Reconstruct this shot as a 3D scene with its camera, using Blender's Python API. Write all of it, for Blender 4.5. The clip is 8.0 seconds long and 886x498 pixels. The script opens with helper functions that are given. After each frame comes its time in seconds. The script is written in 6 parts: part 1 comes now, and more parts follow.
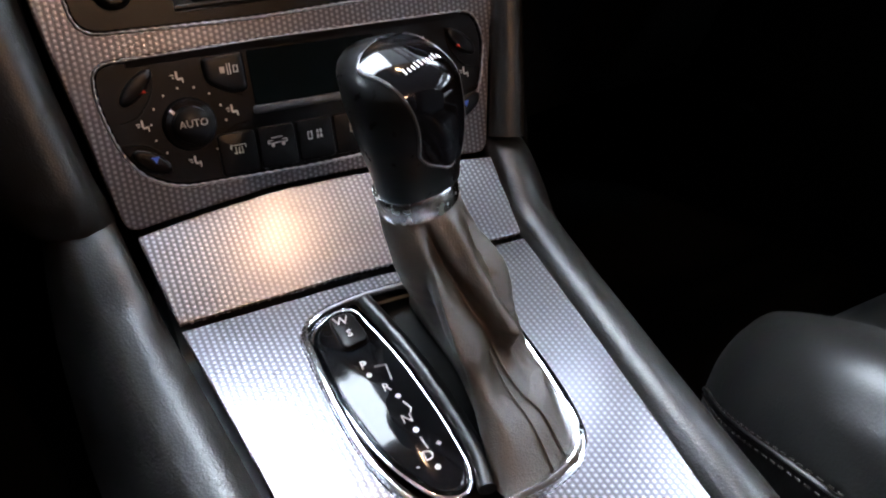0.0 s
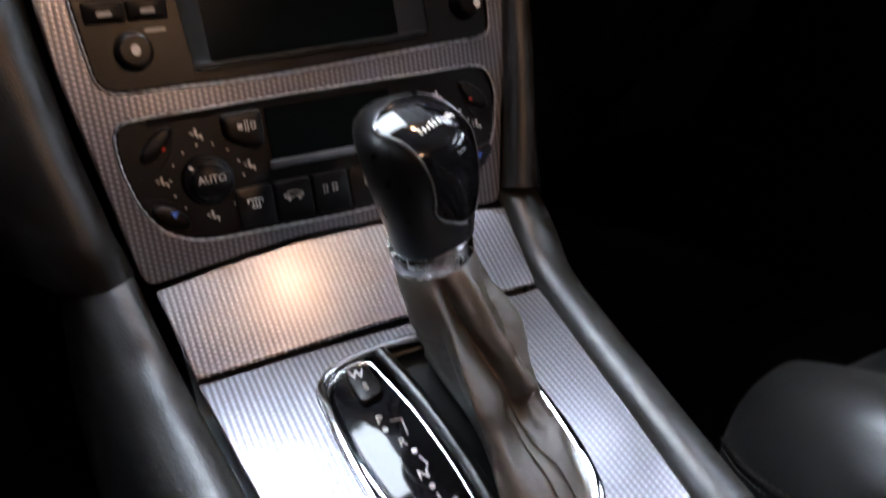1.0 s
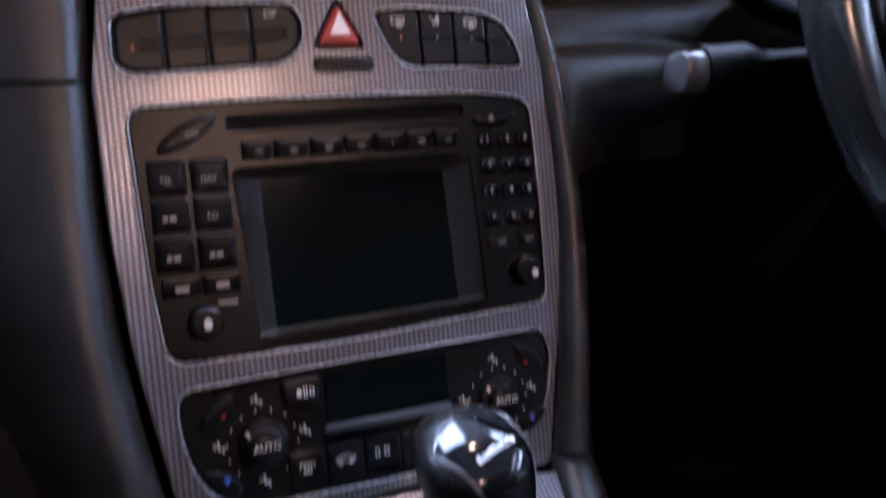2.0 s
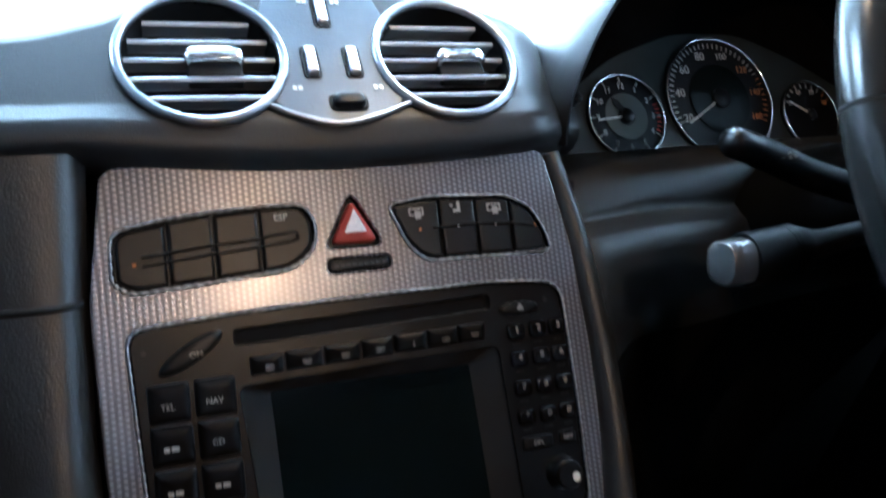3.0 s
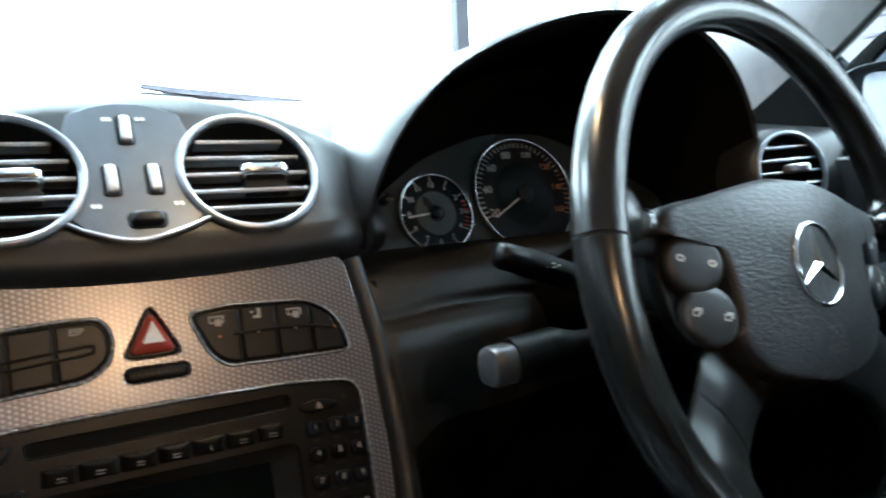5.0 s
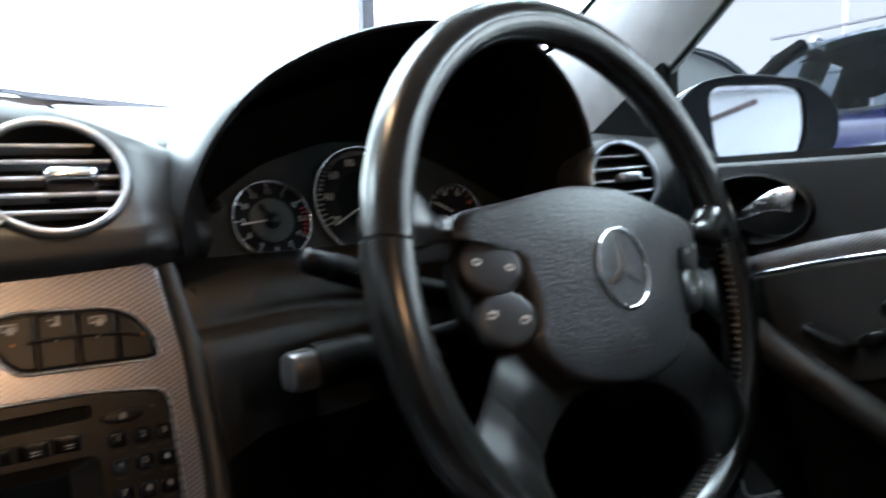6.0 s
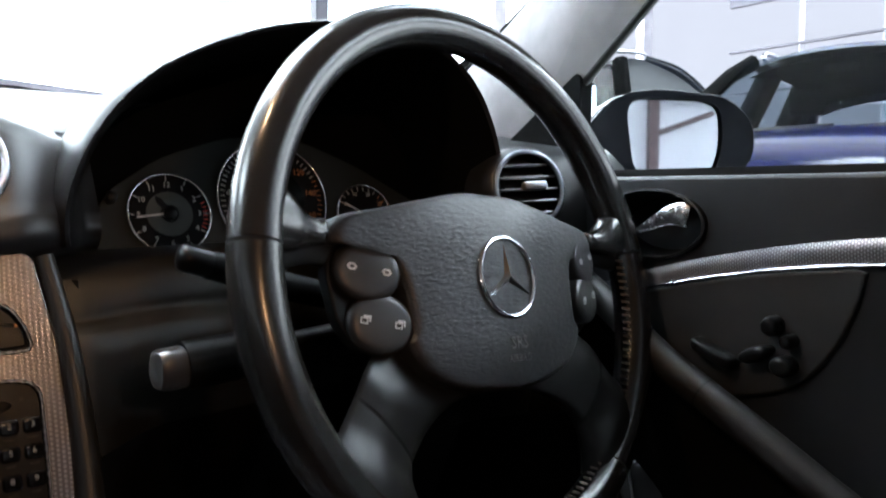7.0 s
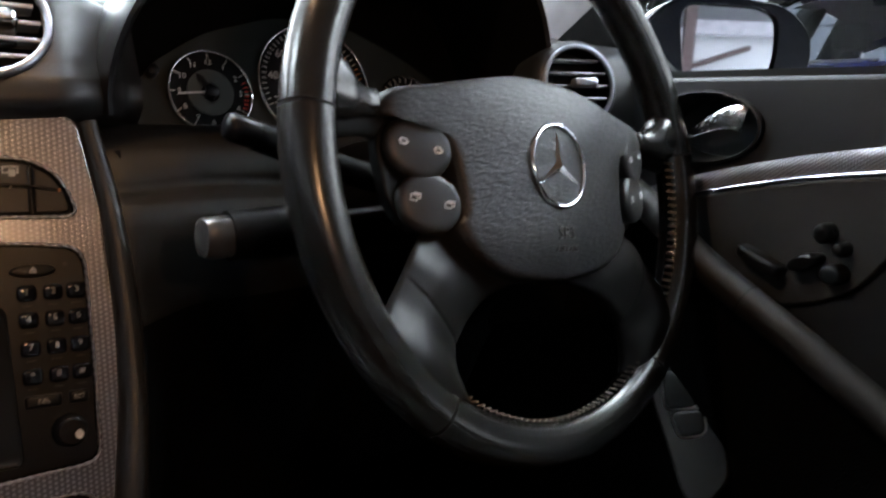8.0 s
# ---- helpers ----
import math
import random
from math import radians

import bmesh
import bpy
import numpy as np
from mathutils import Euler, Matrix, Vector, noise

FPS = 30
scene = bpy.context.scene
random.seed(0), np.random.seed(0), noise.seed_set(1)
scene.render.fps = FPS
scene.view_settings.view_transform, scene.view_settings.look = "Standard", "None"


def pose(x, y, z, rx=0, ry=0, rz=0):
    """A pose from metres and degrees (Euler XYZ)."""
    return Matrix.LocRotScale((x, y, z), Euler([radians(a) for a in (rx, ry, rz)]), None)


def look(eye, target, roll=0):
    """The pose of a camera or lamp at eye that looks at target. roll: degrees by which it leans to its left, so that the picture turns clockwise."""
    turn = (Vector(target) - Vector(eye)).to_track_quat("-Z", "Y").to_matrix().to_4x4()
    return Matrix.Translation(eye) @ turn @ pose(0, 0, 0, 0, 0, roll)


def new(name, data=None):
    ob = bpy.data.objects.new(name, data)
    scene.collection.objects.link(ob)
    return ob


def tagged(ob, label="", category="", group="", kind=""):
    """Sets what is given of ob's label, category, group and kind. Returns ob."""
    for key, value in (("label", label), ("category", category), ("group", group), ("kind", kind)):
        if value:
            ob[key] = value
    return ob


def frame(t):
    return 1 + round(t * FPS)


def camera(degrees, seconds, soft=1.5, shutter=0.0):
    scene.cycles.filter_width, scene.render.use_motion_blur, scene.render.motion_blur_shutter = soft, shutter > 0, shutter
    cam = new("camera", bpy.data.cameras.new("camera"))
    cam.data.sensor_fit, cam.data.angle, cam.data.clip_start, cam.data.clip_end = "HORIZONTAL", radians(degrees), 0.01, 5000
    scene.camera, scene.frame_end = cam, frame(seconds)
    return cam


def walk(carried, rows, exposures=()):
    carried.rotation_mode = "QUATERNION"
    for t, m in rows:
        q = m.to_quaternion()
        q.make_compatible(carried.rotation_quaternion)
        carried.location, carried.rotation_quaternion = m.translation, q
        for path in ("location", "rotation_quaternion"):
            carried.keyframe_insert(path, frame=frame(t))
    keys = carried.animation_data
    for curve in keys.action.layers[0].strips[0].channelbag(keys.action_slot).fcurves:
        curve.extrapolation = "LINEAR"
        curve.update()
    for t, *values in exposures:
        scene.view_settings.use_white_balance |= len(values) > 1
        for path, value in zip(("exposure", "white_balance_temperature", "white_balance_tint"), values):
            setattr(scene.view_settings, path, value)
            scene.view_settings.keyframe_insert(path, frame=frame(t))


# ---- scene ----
cam = camera(59.4, 8.0, 2.0, 0.7)
PATH = [
    (0, (-0.152, -0.362, 0.662), (0.665, 1.208, -0.27), -1.4),
    (0.3, (-0.152, -0.361, 0.658), (0.659, 1.205, -0.284), -1.8),
    (0.5, (-0.153, -0.36, 0.66), (0.656, 1.206, -0.285), -2.0),
    (1, (-0.153, -0.361, 0.67), (0.66, 1.263, -0.168), -2.2),
    (1.5, (-0.157, -0.352, 0.691), (0.645, 1.357, 0.03), 0.5),
    (2, (-0.15, -0.338, 0.748), (0.626, 1.442, 0.27), -0.3),
    (2.2, (-0.142, -0.331, 0.761), (0.626, 1.469, 0.352), -0.9),
    (3.5, (-0.12, -0.278, 0.829), (0.587, 1.58, 0.613), -3.0),
    (4, (-0.115, -0.3, 0.841), (0.648, 1.537, 0.632), -2.1),
    (4.5, (-0.099, -0.331, 0.863), (0.792, 1.451, 0.69), -2.5),
    (5.8, (-0.022, -0.39, 0.841), (1.056, 1.289, 0.696), -2.2),
    (6, (-0.005, -0.401, 0.848), (1.117, 1.249, 0.712), -2.3),
    (6.5, (0.027, -0.427, 0.854), (1.212, 1.179, 0.733), -0.9),
    (7, (0.038, -0.434, 0.852), (1.244, 1.155, 0.708), 0.2),
    (7.5, (0.034, -0.426, 0.835), (1.227, 1.159, 0.578), 2.3),
    (8, (0.028, -0.414, 0.819), (1.185, 1.183, 0.49), 2.7),
]
EXPOSURES = [(0.0, 1.88, 5950, 9), (1.0, 1.82, 5950, 10), (1.5, 1.86, 5900, 5), (2.0, 2.2, 4900, 20), (3.5, 2.03, 4600, -13), (4.5, 1.85, 5150, -10), (7.0, 1.38, 6000, 5), (8.0, 1.34, 6250, 7)]
walk(cam, [(t, look(eye, target, roll)) for t, eye, target, roll in PATH], EXPOSURES)

# ---- daylight and lamps ----
world = bpy.data.worlds.new("daylight")
world.use_nodes = True
scene.world = world
sky = world.node_tree.nodes.new("ShaderNodeTexSky")
sky.sky_type, sky.sun_disc, sky.sun_elevation, sky.sun_rotation = "NISHITA", False, radians(38), radians(20)
world.node_tree.links.new(sky.outputs["Color"], world.node_tree.nodes["Background"].inputs["Color"])
world.node_tree.nodes["Background"].inputs["Strength"].default_value = 0.08
sun_data = bpy.data.lights.new("sun", "SUN")
sun_data.energy, sun_data.angle, sun_data.color = 1.0, radians(12), (1.0, 0.96, 0.9)
sun = new("sun", sun_data)
sun.matrix_world = look((4, 12, 14), (0, 0, 0))


def point_lamp(name, place, watts, size, colour):
    data = bpy.data.lights.new(name, "POINT")
    data.energy, data.shadow_soft_size, data.color = watts, size, colour
    ob = new(name, data)
    ob.location = place
    return ob


dome_bulb = point_lamp("dome_bulb", (0.12, 0.02, 1.165), 1.0, 0.013, (1.0, 0.58, 0.29))
rear_bulb = point_lamp("rear_bulb", (0.11, -1.12, 1.12), 3.5, 0.03, (1.0, 0.52, 0.24))


# ---- materials ----
def material(name):
    m = bpy.data.materials.new(name)
    m.use_nodes = True
    t = m.node_tree
    return m, t, t.nodes["Principled BSDF"]


def surface(name, colour, rough=0.5, metal=0.0, grain=0.0, size=600.0, mottle=0.15, blotch=25.0, coat=0.0, spec=0.5, wear=0.03):
    """A material with fine relief (grain) and slow variation of colour and gloss."""
    m, t, b = material(name)
    n, l = t.nodes, t.links
    co = n.new("ShaderNodeTexCoord")
    big = n.new("ShaderNodeTexNoise")
    big.inputs["Scale"].default_value, big.inputs["Detail"].default_value = blotch, 4
    l.new(co.outputs["Object"], big.inputs["Vector"])
    ramp = n.new("ShaderNodeMapRange")
    ramp.inputs["From Min"].default_value, ramp.inputs["From Max"].default_value = 0.3, 0.7
    ramp.inputs["To Min"].default_value, ramp.inputs["To Max"].default_value = 1 - mottle, 1 + mottle
    l.new(big.outputs["Fac"], ramp.inputs["Value"])
    mix = n.new("ShaderNodeVectorMath")
    mix.operation = "SCALE"
    mix.inputs[0].default_value = colour
    l.new(ramp.outputs["Result"], mix.inputs["Scale"])
    l.new(mix.outputs["Vector"], b.inputs["Base Color"])
    rr = n.new("ShaderNodeMapRange")
    rr.inputs["From Min"].default_value, rr.inputs["From Max"].default_value = 0.15, 0.85
    rr.inputs["To Min"].default_value, rr.inputs["To Max"].default_value = max(0.02, rough - wear), min(1, rough + wear)
    fine = n.new("ShaderNodeTexNoise")
    fine.inputs["Scale"].default_value, fine.inputs["Detail"].default_value = blotch * 7, 2
    l.new(co.outputs["Object"], fine.inputs["Vector"])
    l.new(fine.outputs["Fac"], rr.inputs["Value"])
    l.new(rr.outputs["Result"], b.inputs["Roughness"])
    b.inputs["Metallic"].default_value = metal
    b.inputs["Specular IOR Level"].default_value = spec
    b.inputs["Coat Weight"].default_value = coat
    b.inputs["Coat Roughness"].default_value = 0.06
    if grain:
        v = n.new("ShaderNodeTexVoronoi")
        v.inputs["Scale"].default_value = size
        l.new(co.outputs["Object"], v.inputs["Vector"])
        add = n.new("ShaderNodeMath")
        add.operation = "ADD"
        l.new(v.outputs["Distance"], add.inputs[0])
        l.new(fine.outputs["Fac"], add.inputs[1])
        bump = n.new("ShaderNodeBump")
        bump.inputs["Strength"].default_value, bump.inputs["Distance"].default_value = grain, 0.0006
        l.new(add.outputs["Value"], bump.inputs["Height"])
        l.new(bump.outputs["Normal"], b.inputs["Normal"])
    return m


def trim_metal(name, colour, wide=0.0044, tall=0.0025):
    """Aluminium trim embossed with columns of small raised dashes."""
    m, t, b = material(name)
    n, l = t.nodes, t.links
    co = n.new("ShaderNodeTexCoord")
    axes = n.new("ShaderNodeSeparateXYZ")
    l.new(co.outputs["Object"], axes.inputs["Vector"])

    def maths(operation, first, second):
        node = n.new("ShaderNodeMath")
        node.operation = operation
        for socket, value in zip(node.inputs, (first, second)):
            if isinstance(value, (int, float)):
                socket.default_value = value
            else:
                l.new(value, socket)
        return node.outputs["Value"]

    def wave(turned, low, high):
        lift = n.new("ShaderNodeMapRange")
        lift.inputs["From Min"].default_value, lift.inputs["From Max"].default_value = -0.65, 0.6
        lift.inputs["To Min"].default_value, lift.inputs["To Max"].default_value = low, high
        l.new(maths("COSINE", turned, 0.0), lift.inputs["Value"])
        return lift.outputs["Result"]

    across = maths("MULTIPLY", axes.outputs["X"], 2 * math.pi / wide)
    odd = maths("GREATER_THAN", maths("SINE", maths("MULTIPLY", across, 0.5), 0.0), 0.0)
    along = maths("MULTIPLY_ADD", axes.outputs["Y"], 2 * math.pi / tall)
    l.new(maths("MULTIPLY", odd, math.pi), along.node.inputs[2])
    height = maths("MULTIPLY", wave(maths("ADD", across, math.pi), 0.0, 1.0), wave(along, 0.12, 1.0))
    noise_tex = n.new("ShaderNodeTexNoise")
    noise_tex.inputs["Scale"].default_value, noise_tex.inputs["Detail"].default_value = 40, 5
    l.new(co.outputs["Object"], noise_tex.inputs["Vector"])
    # Shade in the hollows is put into the colour, darker between raised dashes.
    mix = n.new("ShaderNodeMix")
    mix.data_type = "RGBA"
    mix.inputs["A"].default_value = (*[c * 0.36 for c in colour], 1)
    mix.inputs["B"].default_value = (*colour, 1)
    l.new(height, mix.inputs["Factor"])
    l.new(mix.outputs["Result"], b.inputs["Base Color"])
    rr = n.new("ShaderNodeMapRange")
    rr.inputs["To Min"].default_value, rr.inputs["To Max"].default_value = 0.225, 0.275
    l.new(noise_tex.outputs["Fac"], rr.inputs["Value"])
    l.new(rr.outputs["Result"], b.inputs["Roughness"])
    b.inputs["Metallic"].default_value = 0.62
    b.inputs["Coat Weight"].default_value, b.inputs["Coat Roughness"].default_value = 0.35, 0.20
    bump = n.new("ShaderNodeBump")
    bump.inputs["Strength"].default_value, bump.inputs["Distance"].default_value = 0.18, 0.0004
    l.new(height, bump.inputs["Height"])
    l.new(bump.outputs["Normal"], b.inputs["Normal"])
    return m


def glass_material(name, tint, rough=0.0, most=0.25):
    """A thin pane: clear but for a mirror-like share that grows towards grazing angles."""
    m, t, b = material(name)
    n, l = t.nodes, t.links
    n.remove(b)
    clear = n.new("ShaderNodeBsdfTransparent")
    clear.inputs["Color"].default_value = (*tint, 1)
    gloss = n.new("ShaderNodeBsdfGlossy")
    gloss.inputs["Roughness"].default_value = rough
    lw = n.new("ShaderNodeLayerWeight")
    lw.inputs["Blend"].default_value = 0.12
    share = n.new("ShaderNodeMapRange")
    share.inputs["To Min"].default_value, share.inputs["To Max"].default_value = 0.012, most
    l.new(lw.outputs["Facing"], share.inputs["Value"])
    mix = n.new("ShaderNodeMixShader")
    l.new(share.outputs["Result"], mix.inputs["Fac"])
    l.new(clear.outputs["BSDF"], mix.inputs[1])
    l.new(gloss.outputs["BSDF"], mix.inputs[2])
    l.new(mix.outputs["Shader"], n["Material Output"].inputs["Surface"])
    return m


def glowing(name, colour, strength):
    m, t, b = material(name)
    n, l = t.nodes, t.links
    n.remove(b)
    e = n.new("ShaderNodeEmission")
    e.inputs["Color"].default_value, e.inputs["Strength"].default_value = (*colour, 1), strength
    l.new(e.outputs["Emission"], n["Material Output"].inputs["Surface"])
    return m


def crinkled(name, colour, rough):
    """Moulded skin with a grain of short wrinkles that run across it."""
    m = surface(name, colour, rough, spec=0.36, wear=0.04)
    n, l = m.node_tree.nodes, m.node_tree.links
    co, stretch, wrinkle = n.new("ShaderNodeTexCoord"), n.new("ShaderNodeMapping"), n.new("ShaderNodeTexNoise")
    stretch.inputs["Scale"].default_value = (0.34, 1.0, 1.0)
    wrinkle.inputs["Scale"].default_value, wrinkle.inputs["Detail"].default_value, wrinkle.inputs["Distortion"].default_value = 420, 3, 0.6
    ridge = n.new("ShaderNodeMapRange")
    ridge.inputs["From Min"].default_value, ridge.inputs["From Max"].default_value = 0.40, 0.62
    bump = n.new("ShaderNodeBump")
    bump.inputs["Strength"].default_value, bump.inputs["Distance"].default_value = 0.38, 0.0005
    l.new(co.outputs["Object"], stretch.inputs["Vector"])
    l.new(stretch.outputs["Vector"], wrinkle.inputs["Vector"])
    l.new(wrinkle.outputs["Fac"], ridge.inputs["Value"])
    l.new(ridge.outputs["Result"], bump.inputs["Height"])
    l.new(bump.outputs["Normal"], n["Principled BSDF"].inputs["Normal"])
    return m


SOFT = surface("soft_dash_plastic", (0.0115, 0.012, 0.013), 0.42, grain=0.16, size=900, spec=0.42)
LOWER = surface("hard_grey_plastic", (0.013, 0.0128, 0.0125), 0.44, spec=0.36, grain=0.3, size=1200)
BLACK = surface("black_key_plastic", (0.0040, 0.0040, 0.0045), 0.31, wear=0.02, grain=0.06, spec=0.21, size=2500)
GLOSS = surface("piano_black", (0.005, 0.005, 0.006), 0.07, spec=0.26, wear=0.03, mottle=0.05)
DARK = surface("black_recess", (0.005, 0.005, 0.005), 0.7, spec=0.2)
SILK = surface("satin_black_rubber", (0.0032, 0.0032, 0.0032), 0.33, grain=0.06, wear=0.02, size=1800)
LEATHER = surface("black_leather", (0.013, 0.013, 0.0125), 0.235, spec=0.66, wear=0.004)
HUBSKIN = crinkled("grained_airbag_cover", (0.0225, 0.0225, 0.0235), 0.37)
# Paler than the airbag cover: highlights on raised letters put into the colour.
EMBOSSLIT = surface("embossed_highlight_grey", (0.09, 0.09, 0.09), 0.4)
# Warm lamplight on the rim stitches is put into this pale brown.
LITTHREAD = surface("warm_lit_thread", (0.11, 0.09, 0.075), 0.55)
SEATTHREAD = surface("dark_thread", (0.035, 0.033, 0.032), 0.5)
PADSKIN = surface("satin_key_pad", (0.022, 0.022, 0.022), 0.38, grain=0.1, size=1500)
KNOBGLOSS = surface("smooth_black_leather", (0.006, 0.006, 0.006), 0.28, spec=0.15, wear=0.012)
RINGGREY = surface("dull_silver_ring", (0.29, 0.31, 0.35), 0.30, metal=0.9, wear=0.02, mottle=0.04)
STALKBODY = surface("dull_black_stalk", (0.0012, 0.0012, 0.0012), 0.5, spec=0.12)
STALKCAP = surface("satin_stalk_cap", (0.045, 0.045, 0.047), 0.31, metal=0.3, spec=0.7, wear=0.01)
SPOKESKIN = surface("satin_black_spoke", (0.009, 0.0087, 0.0084), 0.33, spec=0.2, wear=0.02)
TIPGREY = surface("satin_grey_tip", (0.10, 0.10, 0.105), 0.31, metal=0.5, wear=0.02)
SEATSKIN = surface("black_seat_leather", (0.009, 0.0088, 0.0086), 0.34, spec=0.38, wear=0.03, grain=0.12, size=700)
BOOT = surface("grey_brown_leather", (0.047, 0.039, 0.032), 0.45, grain=0.35, spec=0.8, size=1100, wear=0.02)
ROLL = surface("grey_leatherette", (0.015, 0.0147, 0.0145), 0.33, grain=0.3, size=800, wear=0.03)
TRIMFINE = trim_metal("fine_embossed_aluminium", (0.60, 0.60, 0.65), 0.0024, 0.0032)
TRIM = trim_metal("embossed_aluminium", (0.37, 0.37, 0.42), 0.0036, 0.0034)
CHROME = surface("chrome", (0.72, 0.73, 0.76), 0.09, metal=1.0, wear=0.015, mottle=0.03)
SATIN = surface("satin_silver", (0.50, 0.51, 0.55), 0.32, metal=0.9, wear=0.012, mottle=0.03)
PRINT = surface("white_print", (0.70, 0.70, 0.70), 0.5, mottle=0.12, blotch=300)
PRINTDIM = surface("grey_key_print", (0.33, 0.33, 0.33), 0.5, mottle=0.12, blotch=300)
BEZEL = surface("satin_grey_bezel", (0.020, 0.020, 0.0205), 0.30, spec=0.4, wear=0.02)
DIALPRINT = surface("dim_dial_print", (0.45, 0.45, 0.42), 0.5)
PRINTRED = surface("red_print", (0.75, 0.06, 0.04), 0.5)
PRINTBLUE = surface("blue_print", (0.06, 0.16, 0.75), 0.5)
AMBER = surface("amber_print", (0.45, 0.17, 0.045), 0.5)
RED = surface("red_button_plastic", (0.28, 0.035, 0.022), 0.35, grain=0.1)
SWITCH = surface("satin_switch_plastic", (0.0045, 0.0045, 0.005), 0.33, wear=0.02, grain=0.05, spec=0.28, size=2500)
SCREEN = surface("dark_screen", (0.003, 0.005, 0.005), 0.14, coat=0.0, spec=0.06, mottle=0.05, blotch=8, wear=0.02)
PLATE = surface("matt_silver_grey", (0.080, 0.096, 0.118), 0.38, metal=0.3, grain=0.1)
DIALFACE = surface("charcoal_dial", (0.0025, 0.0025, 0.003), 0.45, spec=0.12)
DIALGREY = surface("grey_dial", (0.015, 0.018, 0.016), 0.45, spec=0.25)
DIALDISC = surface("pale_grey_dial_disc", (0.07, 0.075, 0.068), 0.5, spec=0.2)
LINER = surface("pale_headliner_cloth", (0.23, 0.226, 0.222), 0.9, grain=0.4, size=1500)
PILLAR = surface("grey_pillar_cloth", (0.17, 0.165, 0.17), 0.85, grain=0.4, size=1500)
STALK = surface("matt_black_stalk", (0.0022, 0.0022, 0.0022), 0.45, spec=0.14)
DARKSTEEL = surface("dark_grey_steel", (0.08, 0.072, 0.09), 0.6, blotch=6)
DULLWALL = surface("dull_grey_cladding", (0.10, 0.10, 0.11), 0.7, blotch=0.8)
# Near black: carpet, and shade painted onto footwell, cabin and hood surfaces.
CARPETSHADE = surface("black_carpet_and_shade", (0.002, 0.002, 0.002), 0.95, spec=0.05, grain=0.6, size=700)
PANE = glass_material("window_glass", (0.93, 0.96, 0.95))
MIRROR = surface("mirror_glass", (0.58, 0.60, 0.65), 0.02, metal=1.0, wear=0.01, mottle=0.02)
PAINT = surface("dark_blue_car_paint", (0.003, 0.004, 0.024), 0.14, spec=0.14, coat=0.0, wear=0.02)
PAINTBLACK = surface("black_car_paint", (0.004, 0.005, 0.008), 0.16, spec=0.12, coat=0.0, wear=0.01)
TINTED = glass_material("tinted_car_glass", (0.47, 0.52, 0.56), 0.0, 0.03)
SLAT = surface("pale_grey_slat", (0.29, 0.31, 0.345), 0.35, metal=0.4)
PANEL = surface("dull_dark_trim", (0.017, 0.0158, 0.015), 0.5, grain=0.3, size=1200, spec=0.4)
BRIGHT = surface("brushed_bright_metal", (0.82, 0.82, 0.84), 0.26, metal=1.0, wear=0.04, mottle=0.05)
TYRE = surface("tyre_rubber", (0.02, 0.02, 0.02), 0.8)
CONCRETE = surface("grey_painted_floor", (0.24, 0.24, 0.23), 0.5, grain=0.4, size=40, blotch=1.2, mottle=0.3)
WHITEWALL = surface("white_cladding", (0.60, 0.60, 0.62), 0.6, blotch=0.8, mottle=0.06)
STEEL = surface("red_oxide_steel", (0.085, 0.050, 0.048), 0.6, blotch=6)
GREYSTEEL = surface("grey_steel", (0.42, 0.40, 0.44), 0.55, blotch=6)
SKYWHITE = glowing("white_daylight", (0.93, 0.96, 1.0), 7.0)


# ---- mesh helpers ----
PLACES = {}


def thing(name, at=(0, 0, 0), label="", category="", group="", kind=""):
    ob = new(name)
    ob.location = at
    ob.empty_display_size = 0.02
    PLACES[ob] = Matrix.Translation(at)
    return tagged(ob, label, category, group, kind)


def part(name, shape, mat, parent=None, label="", m=None, smooth=False):
    """Links a bmesh or mesh as one object; m: its pose in the world."""
    if isinstance(shape, bmesh.types.BMesh):
        mesh = bpy.data.meshes.new(name)
        bmesh.ops.recalc_face_normals(shape, faces=shape.faces)
        shape.to_mesh(mesh)
        shape.free()
    else:
        mesh = shape
    if mat and not mesh.materials:
        mesh.materials.append(mat)
    if smooth:
        mesh.polygons.foreach_set("use_smooth", [True] * len(mesh.polygons))
        mesh.set_sharp_from_angle(angle=radians(smooth if smooth > 1 else 40))
    ob = new(name, mesh)
    m = m or Matrix.Identity(4)
    PLACES[ob] = m
    if parent:
        ob.parent = parent
        ob.matrix_basis = PLACES[parent].inverted() @ m
    else:
        ob.matrix_basis = m
    return tagged(ob, label)


def face_frame(y, z, slope, x=0.0):
    """A plane facing back and up: u to the right, v up the slope (degrees from level), n out of it."""
    s = radians(slope)
    return Matrix(((1, 0, 0, x), (0, math.cos(s), -math.sin(s), y), (0, math.sin(s), math.cos(s), z), (0, 0, 0, 1)))


def rounded(points, r, n=5):
    """A closed outline with its corners rounded; r: one radius or one for each corner."""
    out, k = [], len(points)
    for i, p in enumerate(points):
        p, a, b = Vector(p), Vector(points[i - 1]), Vector(points[(i + 1) % k])
        rr = r[i] if isinstance(r, (list, tuple)) else r
        d = min(rr, (a - p).length * 0.48, (b - p).length * 0.48)
        s, e = p + (a - p).normalized() * d, p + (b - p).normalized() * d
        for j in range(n + 1):
            q = j / n
            out.append((s * (1 - q) ** 2 + p * 2 * q * (1 - q) + e * q * q)[:2])
    return out


def box_outline(x0, y0, x1, y1, r, n=4):
    return rounded([(x0, y0), (x1, y0), (x1, y1), (x0, y1)], r, n)


